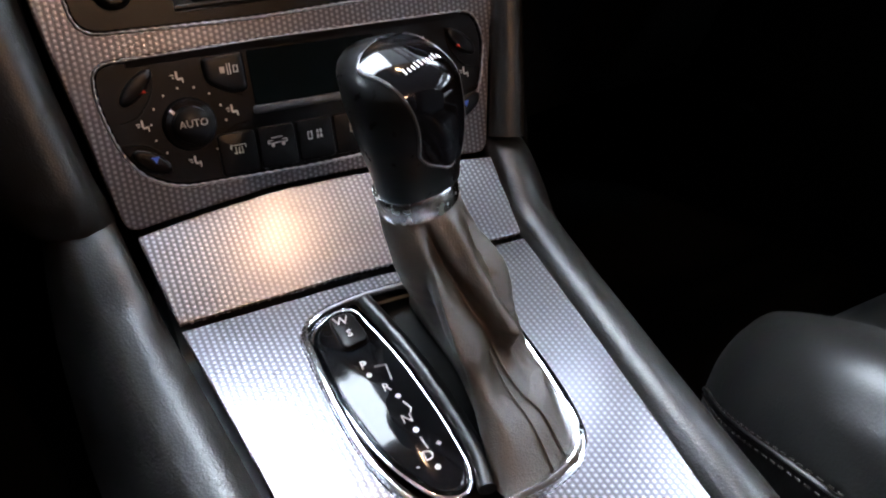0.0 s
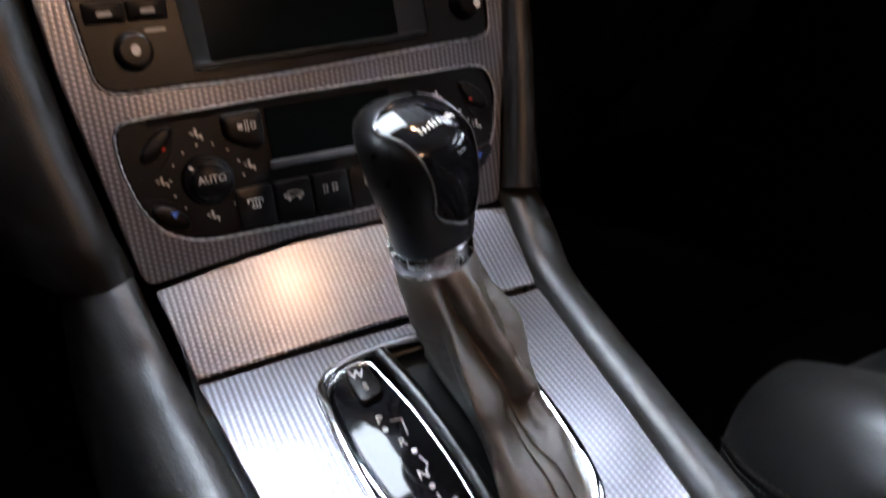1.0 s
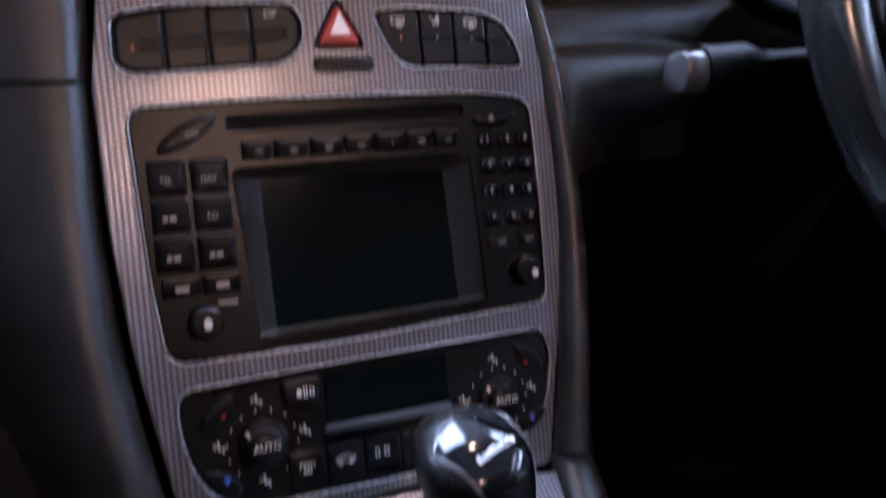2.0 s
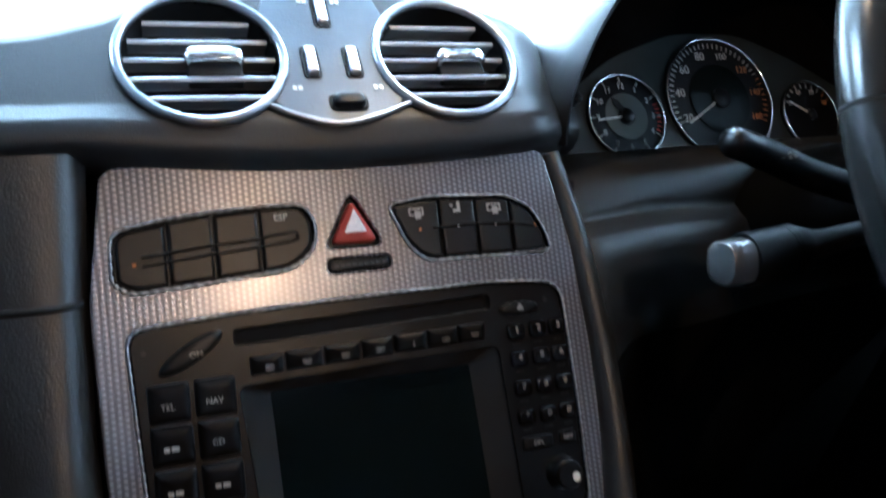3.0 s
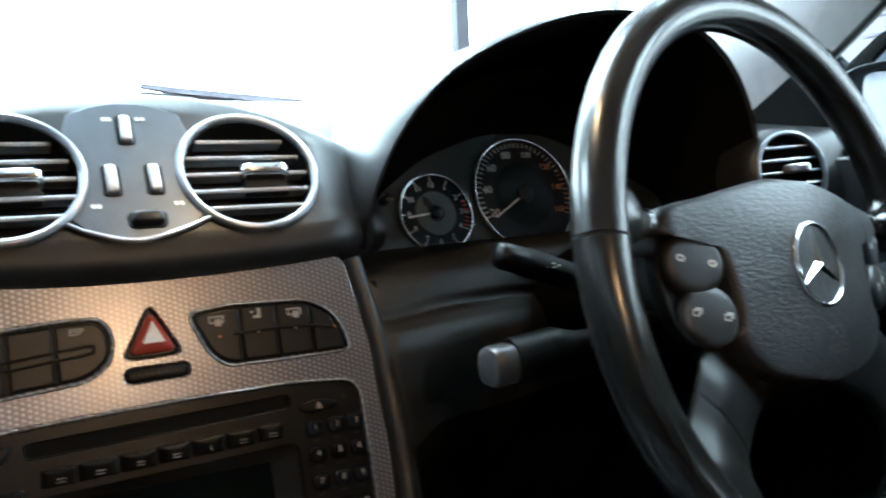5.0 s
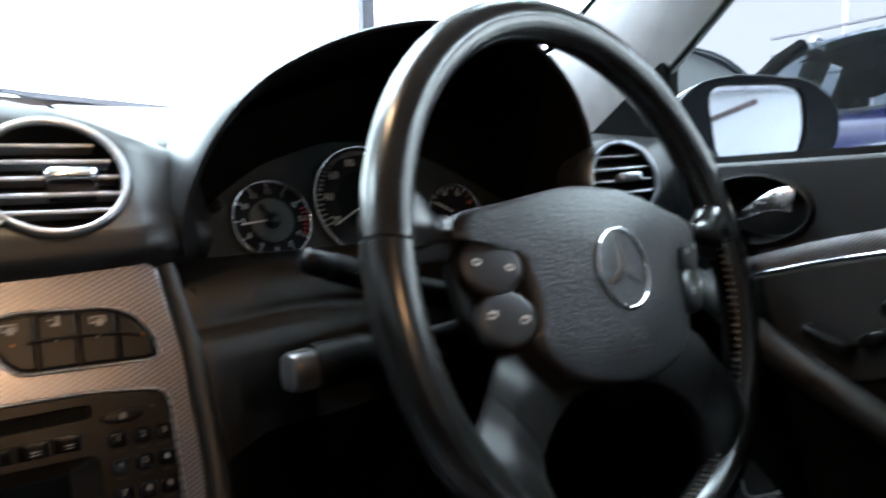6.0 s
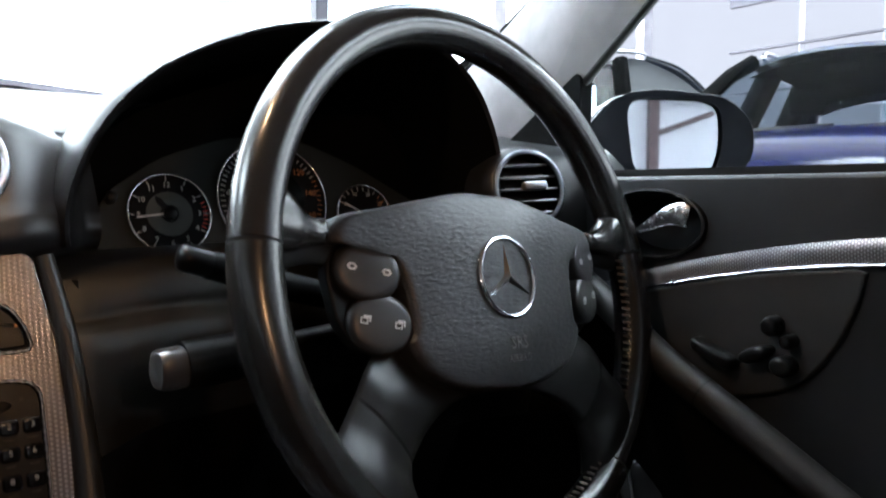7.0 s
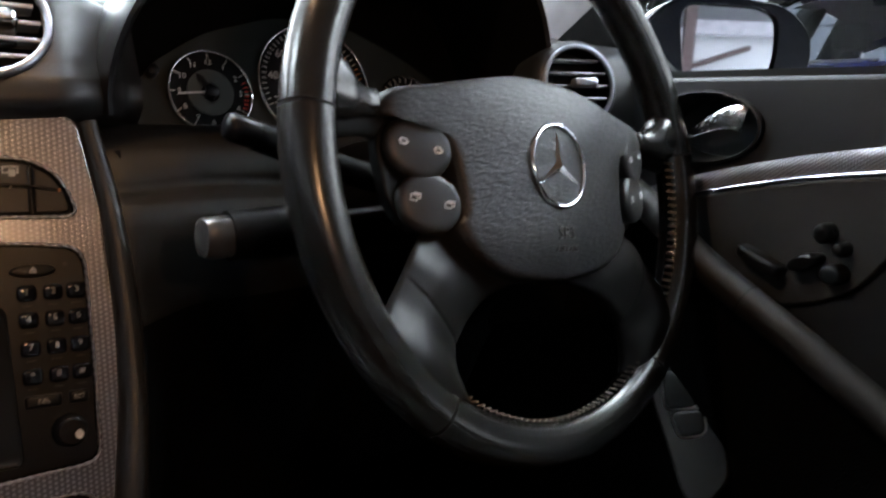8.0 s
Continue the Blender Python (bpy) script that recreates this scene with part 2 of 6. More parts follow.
def ellipse(cx, cy, rx, ry, n=40, a0=0.0, a1=360.0):
    full = abs(a1 - a0 - 360) < 1e-6
    return [(cx + rx * math.cos(radians(a0 + (a1 - a0) * i / (n if full else n - 1))), cy + ry * math.sin(radians(a0 + (a1 - a0) * i / (n if full else n - 1)))) for i in range(n)]


def slab(outlines, depth, bevel=0.0, top=0.0, res=2):
    """A flat plate with holes: closed outlines, front at n = top, body behind it."""
    cu = bpy.data.curves.new("slab", "CURVE")
    cu.dimensions, cu.fill_mode = "2D", "BOTH"
    cu.extrude, cu.bevel_depth, cu.bevel_resolution, cu.offset = max(depth / 2 - bevel, 0.00005), bevel, res, -bevel
    for o in outlines:
        sp = cu.splines.new("POLY")
        sp.points.add(len(o) - 1)
        for q, (x, y) in zip(sp.points, o):
            q.co = (x, y, 0, 1)
        sp.use_cyclic_u = True
    ob = bpy.data.objects.new("slab", cu)
    mesh = bpy.data.meshes.new_from_object(ob)
    bpy.data.objects.remove(ob)
    mesh.transform(Matrix.Translation((0, 0, top - depth / 2)))
    mesh.materials.clear()
    return mesh


def pillow(outline, height, base=0.0, rings=4, inset=0.35, tilt=(0, 0)):
    """A cushion-shaped key over an outline: walls, a rounded shoulder and a softly domed top."""
    bm = bmesh.new()
    c = Vector((sum(p[0] for p in outline) / len(outline), sum(p[1] for p in outline) / len(outline)))
    loops = []
    for k in range(rings + 2):
        if k == 0:
            s, h = 1.0, 0.0
        else:
            a = (k - 1) / rings * math.pi / 2
            s, h = 1 - inset * (1 - math.cos(a)), 0.55 + 0.45 * math.sin(a)
        loops.append([bm.verts.new((c.x + (p[0] - c.x) * s, c.y + (p[1] - c.y) * s, base + height * h + ((p[0] - c.x) * tilt[0] + (p[1] - c.y) * tilt[1]) * (k > 0))) for p in outline])
    n = len(outline)
    for a, b in zip(loops, loops[1:]):
        for i in range(n):
            bm.faces.new((a[i], a[(i + 1) % n], b[(i + 1) % n], b[i]))
    top = bm.verts.new((c.x, c.y, base + height * 1.02))
    for i in range(n):
        bm.faces.new((loops[-1][i], loops[-1][(i + 1) % n], top))
    return bm


def lathe(profile, n=40, caps=True):
    """Revolves (radius, height) pairs round the local z axis."""
    bm = bmesh.new()
    rows = [[bm.verts.new((r * math.cos(2 * math.pi * i / n), r * math.sin(2 * math.pi * i / n), h)) for i in range(n)] for r, h in profile]
    for a, b in zip(rows, rows[1:]):
        for i in range(n):
            bm.faces.new((a[i], a[(i + 1) % n], b[(i + 1) % n], b[i]))
    for row, r in ((rows[0], profile[0][0]), (rows[-1], profile[-1][0])):
        if r > 1e-5 and caps:
            bm.faces.new(row)
    bmesh.ops.remove_doubles(bm, verts=bm.verts, dist=1e-6)
    return bm


def smooth_path(points, n=8):
    """A Catmull-Rom line through points of any dimension."""
    P = [Vector(p) for p in points]
    P = [P[0] * 2 - P[1]] + P + [P[-1] * 2 - P[-2]]
    out = []
    for i in range(1, len(P) - 2):
        for j in range(n):
            t = j / n
            a, b, c, d = P[i - 1:i + 3]
            out.append(0.5 * (2 * b + (c - a) * t + (2 * a - 5 * b + 4 * c - d) * t * t + (3 * b - a - 3 * c + d) * t ** 3))
    return out + [P[-2]]


def sweep(path, section, closed=False, up=(0, 0, 1), caps=True, scale=None):
    """Carries a closed section (across, up) along a path."""
    bm = bmesh.new()
    path = [Vector(p) for p in path]
    k, rows = len(path), []
    for i, p in enumerate(path):
        t = (path[(i + 1) % k] - path[i - 1]) if closed else (path[min(i + 1, k - 1)] - path[max(i - 1, 0)])
        t.normalize()
        side = t.cross(Vector(up)).normalized()
        top = side.cross(t)
        s = scale(i / (k - 1)) if scale else 1.0
        rows.append([bm.verts.new(p + side * a * s + top * b * s) for a, b in section])
    n = len(section)
    for i in range(k if closed else k - 1):
        a, b = rows[i], rows[(i + 1) % k]
        for j in range(n):
            bm.faces.new((a[j], a[(j + 1) % n], b[(j + 1) % n], b[j]))
    if caps and not closed:
        bm.faces.new(rows[0])
        bm.faces.new(rows[-1])
    return bm


def grid_mesh(rows, closed=False):
    """A sheet through rows of points."""
    bm = bmesh.new()
    V = [[bm.verts.new(p) for p in r] for r in rows]
    n = len(V[0])
    for a, b in zip(V, V[1:]):
        for i in range(n if closed else n - 1):
            bm.faces.new((a[i], a[(i + 1) % n], b[(i + 1) % n], b[i]))
    return bm


def block(x0, y0, z0, x1, y1, z1, bevel=0.0, seg=2):
    bm = bmesh.new()
    bmesh.ops.create_cube(bm, size=1.0, matrix=Matrix.LocRotScale(((x0 + x1) / 2, (y0 + y1) / 2, (z0 + z1) / 2), None, (x1 - x0, y1 - y0, z1 - z0)))
    if bevel:
        bmesh.ops.bevel(bm, geom=bm.edges[:], offset=bevel, segments=seg, profile=0.5, affect="EDGES")
    return bm


def letters(text, size, depth=0.0002):
    """Writing as a flat mesh, centred."""
    cu = bpy.data.curves.new("letters", "FONT")
    cu.body, cu.size, cu.extrude, cu.align_x, cu.align_y, cu.resolution_u = text, size, depth, "CENTER", "CENTER", 2
    ob = bpy.data.objects.new("letters", cu)
    mesh = bpy.data.meshes.new_from_object(ob)
    bpy.data.objects.remove(ob)
    mesh.materials.clear()
    return mesh


def bars(rects, depth=0.0003):
    """Small flat bars (x0, y0, x1, y1) in one mesh."""
    bm = bmesh.new()
    for x0, y0, x1, y1 in rects:
        bmesh.ops.create_cube(bm, size=1.0, matrix=Matrix.LocRotScale(((x0 + x1) / 2, (y0 + y1) / 2, 0), None, (x1 - x0, y1 - y0, depth)))
    return bm


def off(x, y, n=0.0, turn=0.0):
    return pose(x, y, n, 0, 0, turn)


def circle_section(r, n=12, squash=1.0):
    return [(r * math.cos(2 * math.pi * i / n), r * squash * math.sin(2 * math.pi * i / n)) for i in range(n)]


STACK = face_frame(0.106, 0.45, 77.7)
LID = face_frame(0.042, 0.417, 34)
DECK = face_frame(0.042, 0.417, 12.5)
VENTS = face_frame(0.188, 0.8452, 56)

# ---- the hall round the car ----
def structure(name, shape, mat, label, category="wall", smooth=False):
    return tagged(part(name, shape, mat, None, "", None, smooth), label, category, kind="structure")


structure("floor", block(-12, -14, -0.2, 15, 9, 0.0), CONCRETE, "grey painted concrete floor of the hall", "floor")
# Openings with x above 3 are added, unseen, to light wheel and seat.
structure("ceiling", slab([[(-12, -14), (15, -14), (15, 9), (-12, 9)]] + [[(x, y), (x + 2.9, y), (x + 2.9, y + 3.4), (x, y + 3.4)] for x, y in ((-8.0, 1.4), (-1.9, 1.0), (-1.9, 4.9), (8.6, -6.4), (8.6, -2.2), (3.2, -4.6))] + [[(3.2, -0.3), (5.4, -0.3), (5.4, 2.4), (3.2, 2.4)]], 0.2, 0.0, 6.2), WHITEWALL, "white panelled hall ceiling with rooflights, some added as fill", "ceiling")
tagged(part("backdrop", block(-13, -15, 7.2, 18, 10.3, 7.25), glowing("rooflight_daylight", (0.90, 0.94, 1.0), 13.0)), "white overcast daylight above the rooflights", "backdrop", kind="structure")
south = structure("wall_south", block(-12, -14.2, 0, 15, -14, 2.7), WHITEWALL, "wall behind the car, white below and grey above")
part("upper_cladding", block(-12, -14.2, 2.7, 15, -14.03, 6.0), DULLWALL, south)


def window_wall(name, label, m, length, sill, head, mullions, width, bar=None):
    """A wall with one long glazed opening, in its own frame (along, out, up)."""
    wall = tagged(part(name, block(0, 0, 0, length, 0.2, sill), WHITEWALL, None, "", m), label, "wall", kind="structure")
    part("lintel", block(0, 0, head, length, 0.2, 6.0), WHITEWALL, wall, "", m)
    for x in mullions:
        part("mullion", block(x - width / 2, 0.02, sill, x + width / 2, 0.18, head, 0.006), bar or GREYSTEEL, wall, "", m)
    return wall


north = window_wall("wall_north", "glazed hall wall with grey steel mullions", Matrix.Translation((-12, 8.6, 0)), 27, 0.5, 5.6,
            [2.0, 5.0, 8.0, 11.0, 20.0, 23.5], 0.24)
# Unseen dark panel, added to keep reflected window glare off the door glass.
part("glare_infill", block(0.0, 0.02, 0.5, 3.6, 0.18, 5.6), DULLWALL, north, "", Matrix.Translation((-12, 8.6, 0)))
EAST = Matrix.Translation((14.6, 9, 0)) @ pose(0, 0, 0, 0, 0, -90)
east = window_wall("wall_east", "white hall wall with strip openings backed by a glowing sheet", EAST, 23, 0.9, 5.4, [1.5 + 1.55 * i for i in range(14)], 0.03, GREYSTEEL)
for z, h in ((2.9, 0.02), (3.4, 0.03), (3.75, 0.018), (4.75, 0.09)):
    part("rail", block(0, 0.0, z - h, 23, 0.12, z + h), DARKSTEEL, east, "", EAST)
# Unseen wall; its window strip is added to let fill light in.
WEST = Matrix.Translation((-12, -14, 0)) @ pose(0, 0, 0, 0, 0, 90)
west = window_wall("wall_west", "white hall wall with strip openings backed by a glowing sheet", WEST, 23, 1.0, 4.8, [2.0 + 2.4 * i for i in range(9)], 0.08)
# Unseen dark half of the strip, added against the same glare.
part("glare_infill", block(13.0, 0.02, 1.0, 23, 0.18, 4.8), DULLWALL, west, "", WEST)
# Unseen glow, added to light the wheel from the left rear.
tagged(part("backdrop", block(-14.2, -15, -1, -14.15, 0.5, 8), glowing("west_fill_glow", (0.95, 0.97, 1.0), 0.2)), "white glowing sheet outside the wall openings", "backdrop", kind="structure")
sky_backdrop = tagged(part("backdrop", block(-13, 10.4, -1, 12.3, 10.45, 8), SKYWHITE), "white glowing sheet outside the wall openings", "backdrop", kind="structure")
# Dim glow behind the east openings stands for lit white cladding.
CLADDINGGLOW = glowing("lit_cladding_glow", (0.92, 0.88, 1.0), 0.37)
tagged(part("backdrop", block(12.31, 10.4, -1, 18, 10.45, 8), CLADDINGGLOW), "white glowing sheet outside the wall openings", "backdrop", kind="structure")
cladding_backdrop = tagged(part("backdrop", block(16.6, -2.0, -1, 16.65, 10.3, 8), CLADDINGGLOW), "white glowing sheet outside the wall openings", "backdrop", kind="structure")

# Brighter unseen glow, added to light the wheel from the right rear.
tagged(part("backdrop", block(16.6, -15, -1, 16.65, -2.01, 8), glowing("south_east_fill_glow", (0.96, 0.96, 1.0), 3.6)), "white glowing sheet outside the wall openings", "backdrop", kind="structure")


def roof_truss(x):
    t = thing("roof_truss", (x, 0, 4.6), "red oxide steel lattice truss under the hall roof", "truss", "roof trusses")
    for z in (4.6, 5.5):
        part("chord", block(x - 0.05, -13.9, z - 0.05, x + 0.05, 8.5, z + 0.05), STEEL, t)
    for y in (-12.0, -6.0, 0.0, 6.0):
        part("hanger", block(x - 0.03, y - 0.03, 5.5, x + 0.03, y + 0.03, 6.0), STEEL, t)
    for i in range(18):
        y = -13.5 + i * 1.22
        a, b = ((y, 4.6), (y + 1.22, 5.5)) if i % 2 else ((y, 5.5), (y + 1.22, 4.6))
        part("lattice_bar", sweep([(x, a[0], a[1]), (x, b[0], b[1])], circle_section(0.03, 6)), STEEL, t)
    return t


for x in (-4.0, 2.0, 8.0):
    roof_truss(x)
for x, y in ((3.85, -13.6), (8.5, -13.6)):
    col = thing("steel_column", (x, y, 0), "red oxide steel column standing on the hall floor", "column", "steel columns")
    part("shaft", block(x - 0.1, y - 0.1, 0, x + 0.1, y + 0.1, 5.99, 0.01), STEEL, col)
    part("base_plate", block(x - 0.2, y - 0.2, 0, x + 0.2, y + 0.2, 0.03), STEEL, col)
    part("brace", sweep([(x, y, 1.95), (x + 1.1, y, 2.35)], circle_section(0.05, 8)), STEEL, col)
    part("beam", block(x + 0.1, y - 0.06, 2.55, x + 2.6, y + 0.06, 2.80), GREYSTEEL, col)

for x, w, mat, label in ((1.40, 0.026, DARKSTEEL, "slim dark grey steel post in front of the car"), (1.05, 0.040, WHITEWALL, "pale grey steel post in front of the car")):
    post = thing("steel_post", (x, 2.1, 0), label, "post", "posts before the car")
    part("shaft", block(x - w, 2.1 - w, 0.012, x + w, 2.1 + w, 3.4, 0.004), mat, post)
    part("base_plate", block(x - 0.09, 2.01, 0, x + 0.09, 2.19, 0.012, 0.002), mat, post)
    part("cap", block(x - w - 0.004, 2.096 - w, 3.4, x + w + 0.004, 2.104 + w, 3.42, 0.003), mat, post)
sign_box = thing("sign_box", (1.23, 2.1, 0), "pale blue box on a thin stand before the car", "box")
part("body", block(1.125, 2.06, 1.15, 1.32, 2.14, 1.235, 0.004), surface("pale_blue_plastic", (0.30, 0.42, 0.75), 0.5), sign_box)
part("stand", block(1.21, 2.085, 0.01, 1.24, 2.115, 1.15, 0.003), DARKSTEEL, sign_box)
part("foot", block(1.13, 2.02, 0, 1.38, 2.18, 0.01, 0.002), DARKSTEEL, sign_box)


# ---- parked vehicles outside the side window ----
def off_roader(m, paint, label):
    t = tagged(new("off_road_car"), label, "car", "parked cars")
    t.matrix_basis = m
    PLACES[t] = m

    def body_row(y, half, low, high, crown):
        pts = []
        for i in range(21):
            a = -1 + 2 * i / 20
            x = half * math.copysign(min(1, abs(a) * 1.25) ** 0.9, a)
            z = high + crown * (1 - a * a) if abs(a) < 0.8 else low + (high - low) * (1 - ((abs(a) - 0.8) / 0.2) ** 1.6)
            pts.append((x, y, z))
        return pts
    rows = [body_row(-2.32, 0.72, 0.45, 0.72, 0.02), body_row(-2.28, 0.84, 0.36, 0.90, 0.04), body_row(-2.1, 0.90, 0.34, 0.98, 0.06), body_row(-1.6, 0.93, 0.34, 1.06, 0.08),
            body_row(-1.1, 0.94, 0.34, 1.12, 0.08), body_row(-0.9, 0.94, 0.34, 1.14, 0.05), body_row(0.4, 0.95, 0.34, 1.16, 0.0), body_row(1.9, 0.94, 0.34, 1.16, 0.0), body_row(2.25, 0.88, 0.45, 1.10, 0.0), body_row(2.3, 0.7, 0.6, 1.0, 0.0)]
    part("body", grid_mesh(rows), paint, t, "", m, 50)
    part("roof", grid_mesh([[(x, y, z - 0.10 * abs(x / 0.62) ** 2.4) for x in [-0.62 + 0.062 * i for i in range(21)]] for y, z in ((-0.32, 1.70), (-0.2, 1.745), (0.3, 1.775), (1.0, 1.765), (1.35, 1.735), (1.6, 1.685), (1.8, 1.60))]), paint, t, "", m, 50)
    for s in (-1, 1):
        part("front_pillar", sweep([(s * 0.80, -1.02, 1.13), (s * 0.72, -0.66, 1.42), (s * 0.65, -0.42, 1.58), (s * 0.555, -0.25, 1.68)], circle_section(0.05, 8)), CARPETSHADE, t, "", m, 60)
        part("door_pillar", sweep([(s * 0.86, 0.28, 1.14), (s * 0.62, 0.34, 1.68)], circle_section(0.085, 8)), CARPETSHADE, t, "", m, 60)
        part("rear_pillar", sweep([(s * 0.86, 1.25, 1.14), (s * 0.62, 1.2, 1.68)], circle_section(0.08, 8)), CARPETSHADE, t, "", m, 60)
        part("tail_pillar", sweep(smooth_path([(s * 0.82, 2.1, 1.12), (s * 0.74, 1.98, 1.38), (s * 0.66, 1.74, 1.58), (s * 0.58, 1.45, 1.68)], 4), circle_section(0.05, 8)), paint, t, "", m, 60)
        part("quarter_panel", grid_mesh([[(s * (0.868 - 0.25 * ((z - 1.13) / 0.57) ** 1.3), 1.2 + (back - 1.2) * k / 4, z) for k in range(5)] for z, back in ((1.13, 2.15), (1.25, 2.12), (1.38, 2.05), (1.5, 1.93), (1.6, 1.76), (1.66, 1.58), (1.70, 1.36))]), paint, t, "", m, 60)
        part("side_window", grid_mesh([[(s * 0.86, -0.9, 1.15), (s * 0.86, 2.0, 1.15)], [(s * 0.61, -0.3, 1.65), (s * 0.61, 1.6, 1.65)]]), TINTED, t, "", m)
        # Near-black panel stands for the shade low behind the side windows.
        part("door_shade", grid_mesh([[(s * x, y, z) for y in (-0.88, 0.0, 1.0, 2.0)] for x, z in ((0.86, 0.9), (0.85, 1.15), (0.825, 1.25), (0.845, 1.255))]), CARPETSHADE, t, "", m)
        part("roof_rail", sweep(smooth_path([(s * 0.53, -0.1, 1.69), (s * 0.53, 0.0, 1.755), (s * 0.53, 1.3, 1.765), (s * 0.53, 1.5, 1.68)]), circle_section(0.016, 8)), SATIN, t, "", m, 60)
        lamp = part("headlamp", pillow(rounded([(-0.2, -0.07), (0.2, -0.09), (0.22, 0.06), (-0.14, 0.09)], 0.04), 0.05), CHROME, t, "", m @ Matrix.Translation((s * 0.62, -2.24, 0.80)) @ pose(0, 0, 0, 70, 0, s * 12), 50)
        mirror = part("door_mirror", block(-0.11, -0.06, -0.08, 0.11, 0.06, 0.08, 0.04, 3), paint, t, "", m @ Matrix.Translation((s * 1.02, -0.72, 1.2)), 60)
        for y in (-1.45, 1.45):
            w = part("wheel", lathe([(0.2, -0.11), (0.35, -0.1), (0.37, 0.0), (0.35, 0.1), (0.2, 0.11)], 28), TYRE, t, "", m @ Matrix.Translation((s * 0.82, y, 0.37)) @ pose(0, 0, 0, 0, 90, 0), 50)
            part("rim", lathe([(0.02, 0.09), (0.1, 0.085), (0.2, 0.1), (0.215, 0.12)], 20), SATIN, w, "", m @ Matrix.Translation((s * 0.82, y, 0.37)) @ pose(0, 0, 0, 0, s * 90, 0), 50)
        seat = part("seat", block(-0.24, -0.07, 0, 0.24, 0.09, 0.56, 0.05, 3), CARPETSHADE, t, "", m @ Matrix.Translation((s * 0.36, 0.15, 0.75)) @ pose(0, 0, 0, -12, 0, 0), 60)
        part("headrest", block(-0.115, -0.05, 0, 0.115, 0.06, 0.17, 0.045, 3), CARPETSHADE, seat, "", m @ Matrix.Translation((s * 0.36, 0.3, 1.38)), 60)
    part("windscreen", grid_mesh([[(x, -1.0 - 0.08 * (1 - (x / 0.8) ** 2), 1.155) for x in [-0.8 + 0.16 * i for i in range(11)]], [(x * 0.70, -0.30 - 0.05 * (1 - (x / 0.8) ** 2), 1.685) for x in [-0.8 + 0.16 * i for i in range(11)]]]), TINTED, t, "", m, 60)
    part("rear_window", grid_mesh([[(-0.74, 2.1, 1.16), (0.74, 2.1, 1.16)], [(-0.6, 1.8, 1.58), (0.6, 1.8, 1.58)]]), TINTED, t, "", m)
    part("dashboard", block(-0.75, -0.98, 1.02, 0.75, -0.55, 1.12, 0.04, 2), BLACK, t, "", m, 60)
    part("scuttle_grille", bars([(-0.55 + 0.05 * i, -0.02, -0.52 + 0.05 * i, 0.02) for i in range(22)], 0.01), SATIN, t, "", m @ Matrix.Translation((0, -1.1, 1.185)))
    part("grille", bars([(-0.35, -0.09 + 0.05 * i, 0.35, -0.065 + 0.05 * i) for i in range(4)], 0.03), CHROME, t, "", m @ Matrix.Translation((0, -2.33, 0.78)) @ pose(0, 0, 0, 80))
    for s in (-0.45, 0.2):
        part("wiper", sweep([(s, -1.1, 1.19), (s + 0.3, -1.06, 1.2), (s + 0.55, -1.0, 1.21)], circle_section(0.012, 6)), BLACK, t, "", m)
    part("inner_mirror", block(-0.10, -0.02, -0.028, 0.10, 0.02, 0.028, 0.015, 2), CARPETSHADE, t, "", m @ Matrix.Translation((0, -0.38, 1.58)), 60)
    # Near-black sheet added to put the cabin roof in shade.
    part("headliner", grid_mesh([[(x, y, z - 0.10 * abs(x / 0.62) ** 2.4) for x in [-0.58 + 0.058 * i for i in range(21)]] for y, z in ((-0.28, 1.665), (0.3, 1.735), (1.0, 1.725), (1.6, 1.64))]), CARPETSHADE, t, "", m, 50)
    part("under_floor", block(-0.85, -2.1, 0.3, 0.85, 2.1, 0.5), DARK, t, "", m)
    return t


off_roader(Matrix.Translation((4.869, 1.834, 0)) @ pose(0, 0, 0, 0, 0, -76) @ Matrix.Diagonal((0.95, 0.95, 0.99, 1)), PAINT, "dark blue off-road car with roof rails and tinted glass")
off_roader(Matrix.Translation((5.75, 6.15, 0)) @ pose(0, 0, 0, 0, 0, -131.5) @ Matrix.Diagonal((1.05, 1.05, 1.3, 1)), PAINTBLACK, "black off-road car parked beside the blue one")


# ---- shell of the car ----
shell = thing("car_shell", (0, 0, 0.2), "interior shell of the car with pale headliner and glass", "car body")
part("floor_pan", block(-0.78, -1.7, 0.16, 0.78, 0.9, 0.2), CARPETSHADE, shell)
part("bulkhead", block(-0.76, 0.62, 0.2, 0.76, 0.66, 0.93), CARPETSHADE, shell)
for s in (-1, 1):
    part("kick_panel", block(min(s * 0.70, s * 0.75), 0.28, 0.16, max(s * 0.70, s * 0.75), 0.70, 0.94), CARPETSHADE, shell)
    part("door_sill", block(min(s * 0.66, s * 0.75), -1.7, 0.16, max(s * 0.66, s * 0.75), 0.66, 0.34), CARPETSHADE, shell)
part("rear_panel", block(-0.74, -1.7, 0.2, 0.74, -1.66, 0.9), CARPETSHADE, shell)
roof_rows = [[(x, y, z - 0.05 * (x / 0.6) ** 2) for x in [-0.6 + 0.1 * i for i in range(13)]] for y, z in ((0.10, 1.165), (0.0, 1.21), (-0.3, 1.24), (-0.8, 1.23), (-1.15, 1.19), (-1.2, 1.18))]
part("headliner", grid_mesh(roof_rows), LINER, shell, "pale grey cloth headliner", None, 60)
